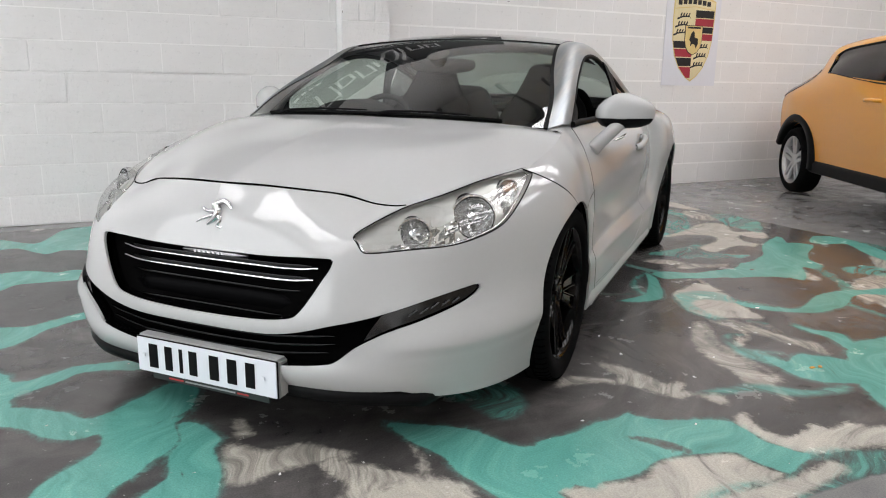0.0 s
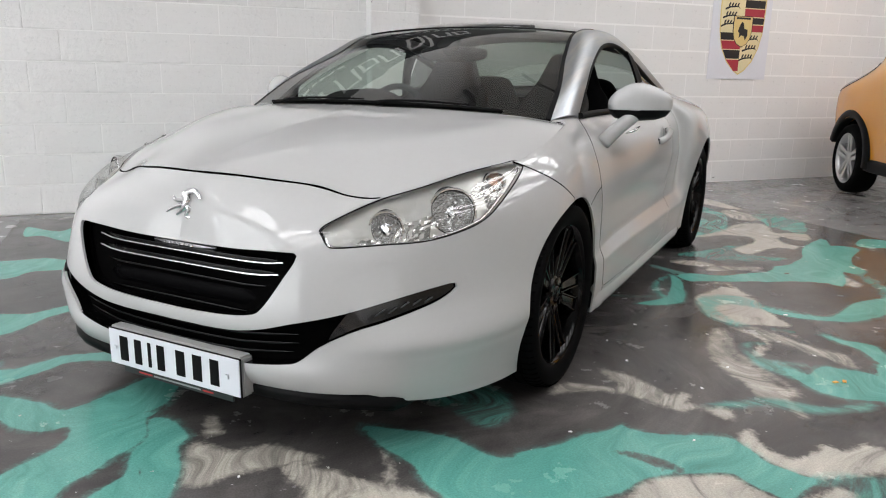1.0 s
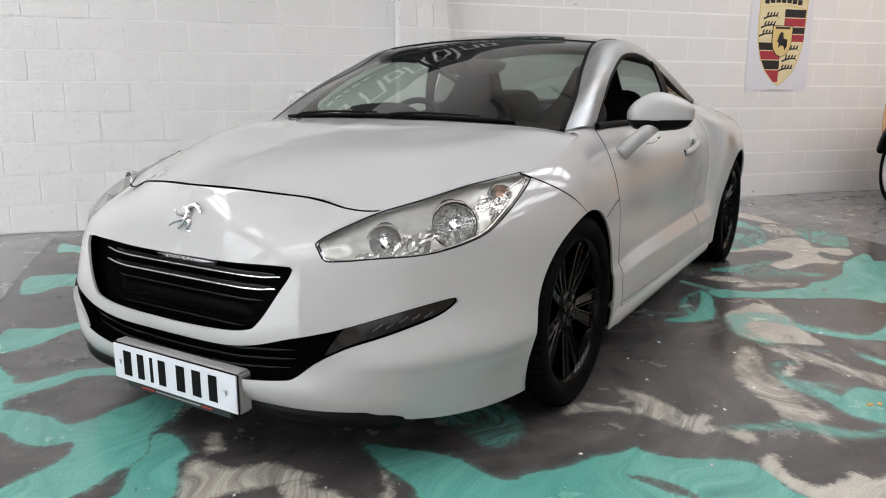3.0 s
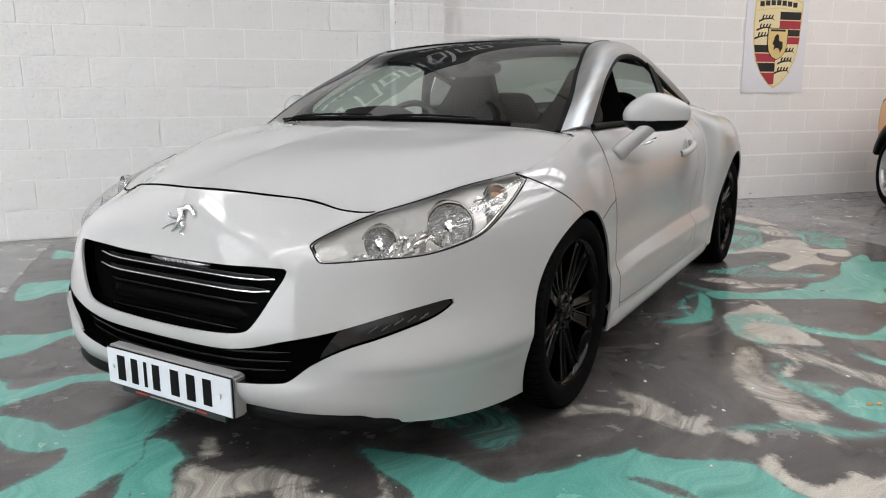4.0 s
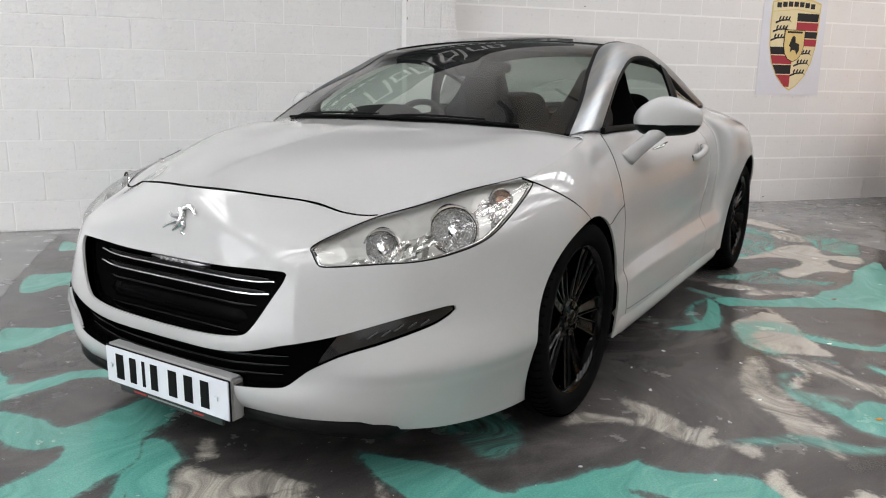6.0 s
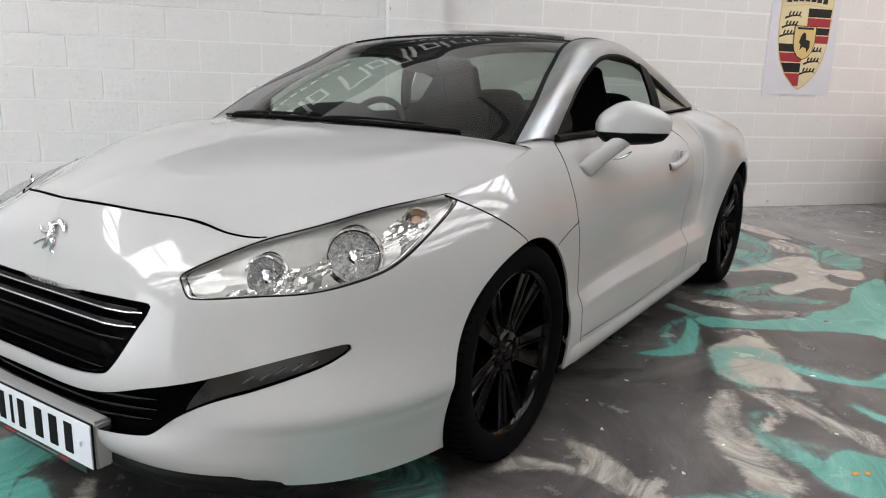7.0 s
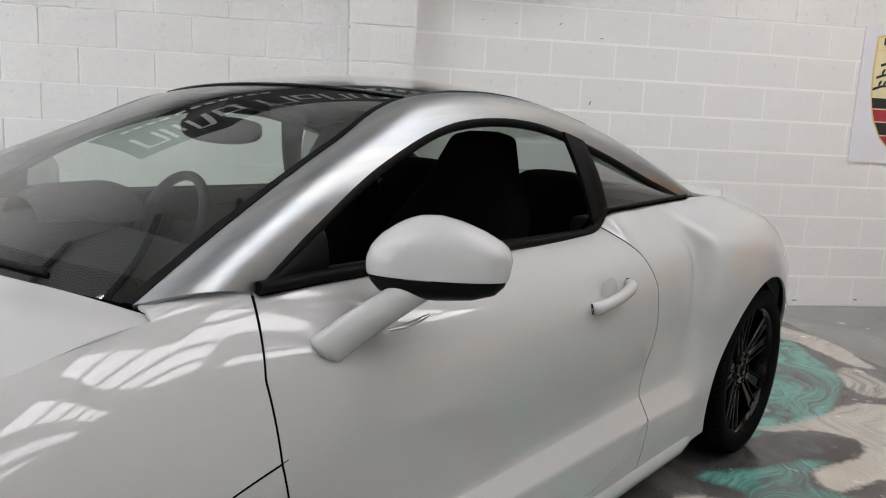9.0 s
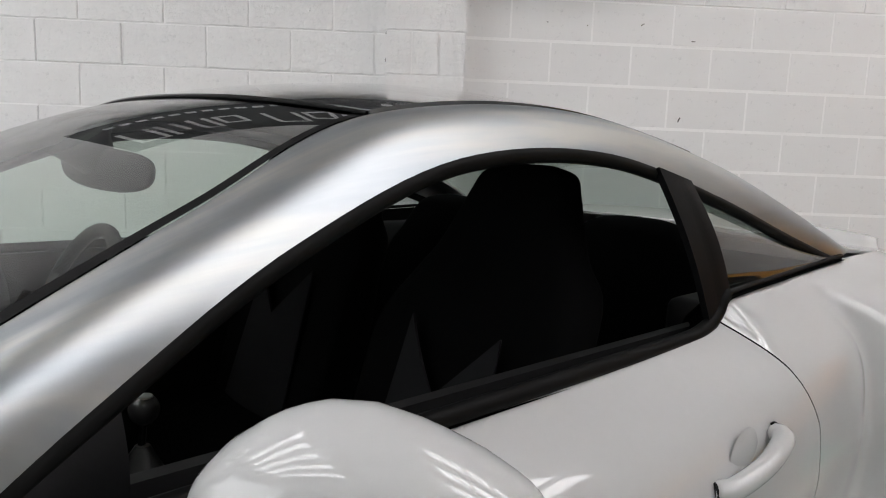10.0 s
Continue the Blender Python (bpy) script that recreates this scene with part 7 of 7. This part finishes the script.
for g in (0.62, 1.55):
    hull = clip(hull, more(gap_at(g)))
for half in (lambda m: m, other_half):
    shape("body", half(hull), M_YELLOW, cross, "orange-yellow painted body", thick=0.006)
    glass_part = clip(HULL, less(f_glass, 0.0))
    shape("side_window", half((glass_part[0] + (0, 0.006, 0), glass_part[1])), M_DARKGLASS, cross, "dark side windows")
    shape("window_seal", half(tube(spline([min(HULL[0], key=lambda p: (p[0] - a) ** 2 + (p[2] - z) ** 2 + (9 if p[1] > 0.6 else 0)) for a, z in SIDE_GLASS[::5]], 60, True), 0.008, 6, True)), M_RUBBER, cross)
    shape("window_post", half(tube([(1.46, 0.075, 1.14), (1.44, 0.165, 1.30), (1.42, 0.25, 1.46)], 0.03, 6)), M_TRIM, cross)
    shape("windscreen", half(clip(HULL, f_front)), M_DARKGLASS, cross, "dark windscreen")
    shape("rear_window", half(clip(HULL, f_back)), M_DARKGLASS, cross, "dark rear window")
    lamp2 = clip(HULL, f_lamp2)
    shape("tail_lamp", half((lamp2[0] + (-0.004, -0.004, 0), lamp2[1])), M_DARKGLASS, cross, "dark smoked tail lamp", thick=0.01)
    for cx in (0.0, 2.53):
        rows = []
        for r, y in ((0.392, 0.06), (0.392, -0.012), (0.402, -0.024), (0.470, -0.022), (0.486, -0.002), (0.486, 0.03)):
            rows.append([(cx + r * math.cos(a), y, 0.34 + r * math.sin(a)) for a in np.linspace(-0.12, math.pi - 0.32, 40)])
        shape("arch_cladding", half(sheet(np.array(rows))), M_TRIM, cross, "black plastic arch cladding")
        shape("arch_liner", half(sheet(np.array([[(cx + 0.38 * math.cos(a), y, 0.34 + 0.38 * math.sin(a)) for a in np.linspace(-0.3, math.pi + 0.3, 30)] for y in (0.05, 0.45)]))), M_PLASTIC, cross)
    rows = [[(x, y, z) for x in np.linspace(0.40, 2.13, 12)] for y, z in ((0.05, 0.25), (0.0, 0.265), (-0.005, 0.350), (0.02, 0.378), (0.04, 0.378))]
    shape("sill_cladding", half(sheet(np.array(rows), flip=True)), M_TRIM, cross, "black sill cladding")
    shape("door_handle", half(tube(spline([(1.34, 0.02, 0.985), (1.37, -0.02, 0.99), (1.46, -0.024, 0.992), (1.54, -0.016, 0.988), (1.56, 0.02, 0.985)], 14), 0.017, 8)), M_YELLOW, cross)
block("underside", M_PLASTIC, -0.65, 3.15, 0.15, 1.61, 0.27, 0.5, parent=cross)


def plain_wheel():
    w = new("wheel")
    shape("tyre", ring_mesh([(0.240, 0.085), (0.247, 0.100), (0.27, 0.112), (0.30, 0.108), (0.325, 0.090), (0.336, 0.06), (0.338, -0.06), (0.325, -0.1), (0.25, -0.11)], 72), M_TYRE, w, "black tyre", split=60)
    shape("rim", ring_mesh([(0.242, 0.086), (0.248, 0.098), (0.238, 0.096), (0.226, 0.06), (0.216, -0.06)], 64), M_SILVER, w, "silver alloy rim")
    shape("barrel", ring_mesh([(0.22, -0.055), (0, -0.056)], 32), M_PLASTIC, w)
    shape("hub", ring_mesh([(0.062, 0.02), (0.058, 0.070), (0.030, 0.080), (0.0, 0.081)], 32), M_SILVER, w)
    for k in range(5):
        for off in (-1, 1):
            a = 2 * math.pi * k / 5 + 0.3
            rows = []
            for s in np.linspace(0, 1, 6):
                r, mid, wd = 0.05 + 0.188 * s, off * (0.024 + 0.012 * s), 0.018 + 0.003 * s
                rows.append([(r * math.cos(a) - (mid + d) * math.sin(a), 0.072 + 0.014 * s + e, r * math.sin(a) + (mid + d) * math.cos(a)) for d, e in ((-wd, -0.03), (-wd, -0.003), (0, 0.002), (wd, -0.003), (wd, -0.03))])
            shape("spoke", sheet(np.array(rows)), M_SILVER, w, split=40)
    return w


w2 = plain_wheel()
w2.parent = cross
w2.matrix_basis = Matrix.Translation((0, 0.085, 0.338)) @ pose(0, 0, 0, 0, 0, 180)
for x, y, turn in ((2.53, 0.085, 180), (0, 1.65, 0), (2.53, 1.65, 0)):
    copy_thing(w2, Matrix.Translation((x, y, 0.338)) @ pose(0, 0, 0, 0, 0, turn) @ pose(0, 0, 0, 0, 30 * x))
fwd, inw = Vector((-0.4945, -0.8692, 0)), Vector((0.8692, -0.4945, 0))
cross.matrix_world = Matrix.Translation((6.92, 5.60, 0)) @ Matrix(((fwd.x, inw.x, 0, 0), (fwd.y, inw.y, 0, 0), (0, 0, 1, 0), (0, 0, 0, 1)))

# ---- scraps on the floor ----
for i, (x, y) in enumerate(((2.752, 2.125), (2.790, 2.118))):
    bm = bmesh.new()
    box(bm, -0.011, 0.011, -0.007, 0.007, 0, 0.003)
    bmesh.ops.bevel(bm, geom=bm.edges[:], offset=0.001, segments=1, affect="EDGES")
    tagged(part("paint_chip", bm, M_YELLOW), "small orange paint chip lying on the floor", "debris", "paint chips").matrix_world = Matrix.Translation((x, y, 0.0005)) @ pose(0, 0, 0, 0, 0, 40 * i)

for i, (x, y, size, dark) in enumerate(((3.82, 3.363, 0.022, 1), (2.143, 2.564, 0.012, 0), (2.439, 2.912, 0.010, 0), (2.474, 2.375, 0.011, 0), (2.243, 2.252, 0.010, 0), (3.209, 2.788, 0.013, 0), (2.20, 2.782, 0.009, 0), (2.66, 2.70, 0.008, 0), (1.62, 2.13, 0.008, 0), (0.62, 2.22, 0.008, 0), (2.9, 2.35, 0.009, 0), (1.95, 1.95, 0.007, 0))):
    bm = bmesh.new()
    ring = [bm.verts.new((size * (0.7 + 0.3 * math.sin(5 * k + i)) * math.cos(k), 0.55 * size * (0.8 + 0.2 * math.cos(3 * k + i)) * math.sin(k), 0.0)) for k in np.linspace(0, 2 * math.pi, 9)[:-1]]
    face = bm.faces.new(ring)
    up = bmesh.ops.extrude_face_region(bm, geom=[face])["geom"]
    bmesh.ops.translate(bm, verts=[g for g in up if isinstance(g, bmesh.types.BMVert)], vec=(0, 0, 0.0025))
    bmesh.ops.recalc_face_normals(bm, faces=bm.faces)
    words = "dry brown leaf scrap lying on the floor" if dark else "white paint flake lying on the resin floor"
    tagged(part("leaf_scrap" if dark else "paint_flake", bm, M_CHIPPED if dark else M_WHITEPRINT), words, "debris", "floor debris").matrix_world = Matrix.Translation((x, y, 0.0005)) @ pose(0, 0, 0, 0, 0, 67 * i)


# ---- wall blocks, each its own piece ----
def block_mesh(w, mat, h=0.2165, d=0.012):
    bm = bmesh.new()
    box(bm, 0, w, 0, d + 0.02, 0, h)
    edges = [e for e in bm.edges if all(v.co.y < 0.001 for v in e.verts)]
    bmesh.ops.bevel(bm, geom=edges, offset=0.004, segments=2, affect="EDGES")
    me = bpy.data.meshes.new("block")
    bm.to_mesh(me)
    bm.free()
    me.materials.append(mat)
    return me


MESHES = {}


def lay(x0, x1, y, z, parent):
    if x1 - x0 < 0.035:
        return
    # past the pier the joints are filled almost flush and the paint is smoother
    filled = x0 > 2.65
    gap = 0.0035 if filled else 0.0085
    w = round(x1 - x0 - gap, 3)
    if (w, filled) not in MESHES:
        MESHES[w, filled] = block_mesh(w, M_WALL_SMOOTH if filled else M_WALL)
    ob = new("block", MESHES[w, filled])
    ob.parent = parent
    ob.location = (x0 + gap / 2, y + (0.0037 if filled else -0.0018) + random.uniform(-0.0003, 0.0003) * (1 if filled else 3), z + 0.00425)
    ob.rotation_euler = (random.uniform(-0.0015, 0.0015), 0, random.uniform(-0.0015, 0.0015) if not filled else 0)


random.seed(4)
for row in range(9):
    z = 0.225 * row
    odd = row % 2
    # left of the pier
    x = 0.15 + (0.225 if odd else 0) - 0.45 * 5
    while x < 2.238 - 0.02:
        lay(x, min(x + 0.45, 2.238), WALL_Y, z, wall_back)
        x += 0.45
    x = 2.658
    nxt = 3.136 + (0 if odd else -0.225)
    while x < 9.6:
        lay(x, nxt, WALL_Y, z, wall_back)
        x, nxt = nxt, nxt + 0.45
    if odd:
        for k in range(3):
            lay(2.233 + 0.1433 * k, 2.233 + 0.1433 * (k + 1), WALL_Y - 0.158, z, pier)
    else:
        lay(2.233, 2.663, WALL_Y - 0.158, z, pier)
rest = []
for row in range(25):
    z = 0.225 * row
    x = 0.15 + (0.225 if row % 2 else 0) - 0.45 * 19
    while x < HALL[1]:
        high = row >= 9
        clear = x + 0.45 < 2.23 or x > 2.67
        if clear and (high or x < 0.15 - 0.45 * 5 - 0.01 or x > 9.65) and x > HALL[0]:
            rest.append((x + 0.003, z + 0.003, 0.444))
        x += 0.45
v, f = [], []
for x, z, w in rest:
    k = len(v)
    v += [(x, WALL_Y + 0.0015, z), (x + w, WALL_Y + 0.0015, z), (x + w, WALL_Y + 0.0015, z + 0.219), (x, WALL_Y + 0.0015, z + 0.219), (x, WALL_Y + 0.02, z), (x + w, WALL_Y + 0.02, z), (x + w, WALL_Y + 0.02, z + 0.219), (x, WALL_Y + 0.02, z + 0.219)]
    f += [(k, k + 1, k + 2, k + 3), (k + 4, k, k + 3, k + 7), (k + 1, k + 5, k + 6, k + 2), (k + 3, k + 2, k + 6, k + 7), (k + 4, k + 5, k + 1, k)]
upper = shape("upper_blocks", (np.array(v), f), M_WALL, wall_back, smooth=False)
upper["kind"] = "stuff"

# gouges and knocks in the painted blocks
for x, z, long, tilt, y in ((3.64, 1.910, 0.036, 40, 0), (3.93, 1.832, 0.040, 8, 0), (3.885, 1.405, 0.045, 75, 0), (3.112, 1.902, 0.014, 30, 0), (3.334, 1.892, 0.010, 0, 0), (0.634, 1.714, 0.008, 0, 0), (0.731, 1.698, 0.008, 0, 0), (1.823, 1.901, 0.010, 60, 0), (2.243, 1.785, 0.020, 85, 1), (2.243, 1.651, 0.030, 80, 1), (2.60, 0.40, 0.02, 70, 1), (4.9, 0.05, 0.05, 5, 0), (5.6, 0.04, 0.07, 3, 0), (6.1, 0.05, 0.04, 12, 0)):
    ends = [(-long / 2, 0, 0), (-long / 5, 0, 0.002), (long / 4, 0, -0.001), (long / 2, 0, 0.001)]
    ob = shape("gouge", tube(ends, (0.0015, 0.005, 0.0042, 0.001), 6), M_CHIPPED, pier if y else wall_back)
    ob.matrix_basis = Matrix.Translation((x, WALL_Y - 0.158 if y else WALL_Y + (0.0046 if x > 2.65 else -0.0012), z)) @ pose(0, 0, 0, 0, -tilt) @ Matrix.Diagonal((1, 0.3, 1, 1))
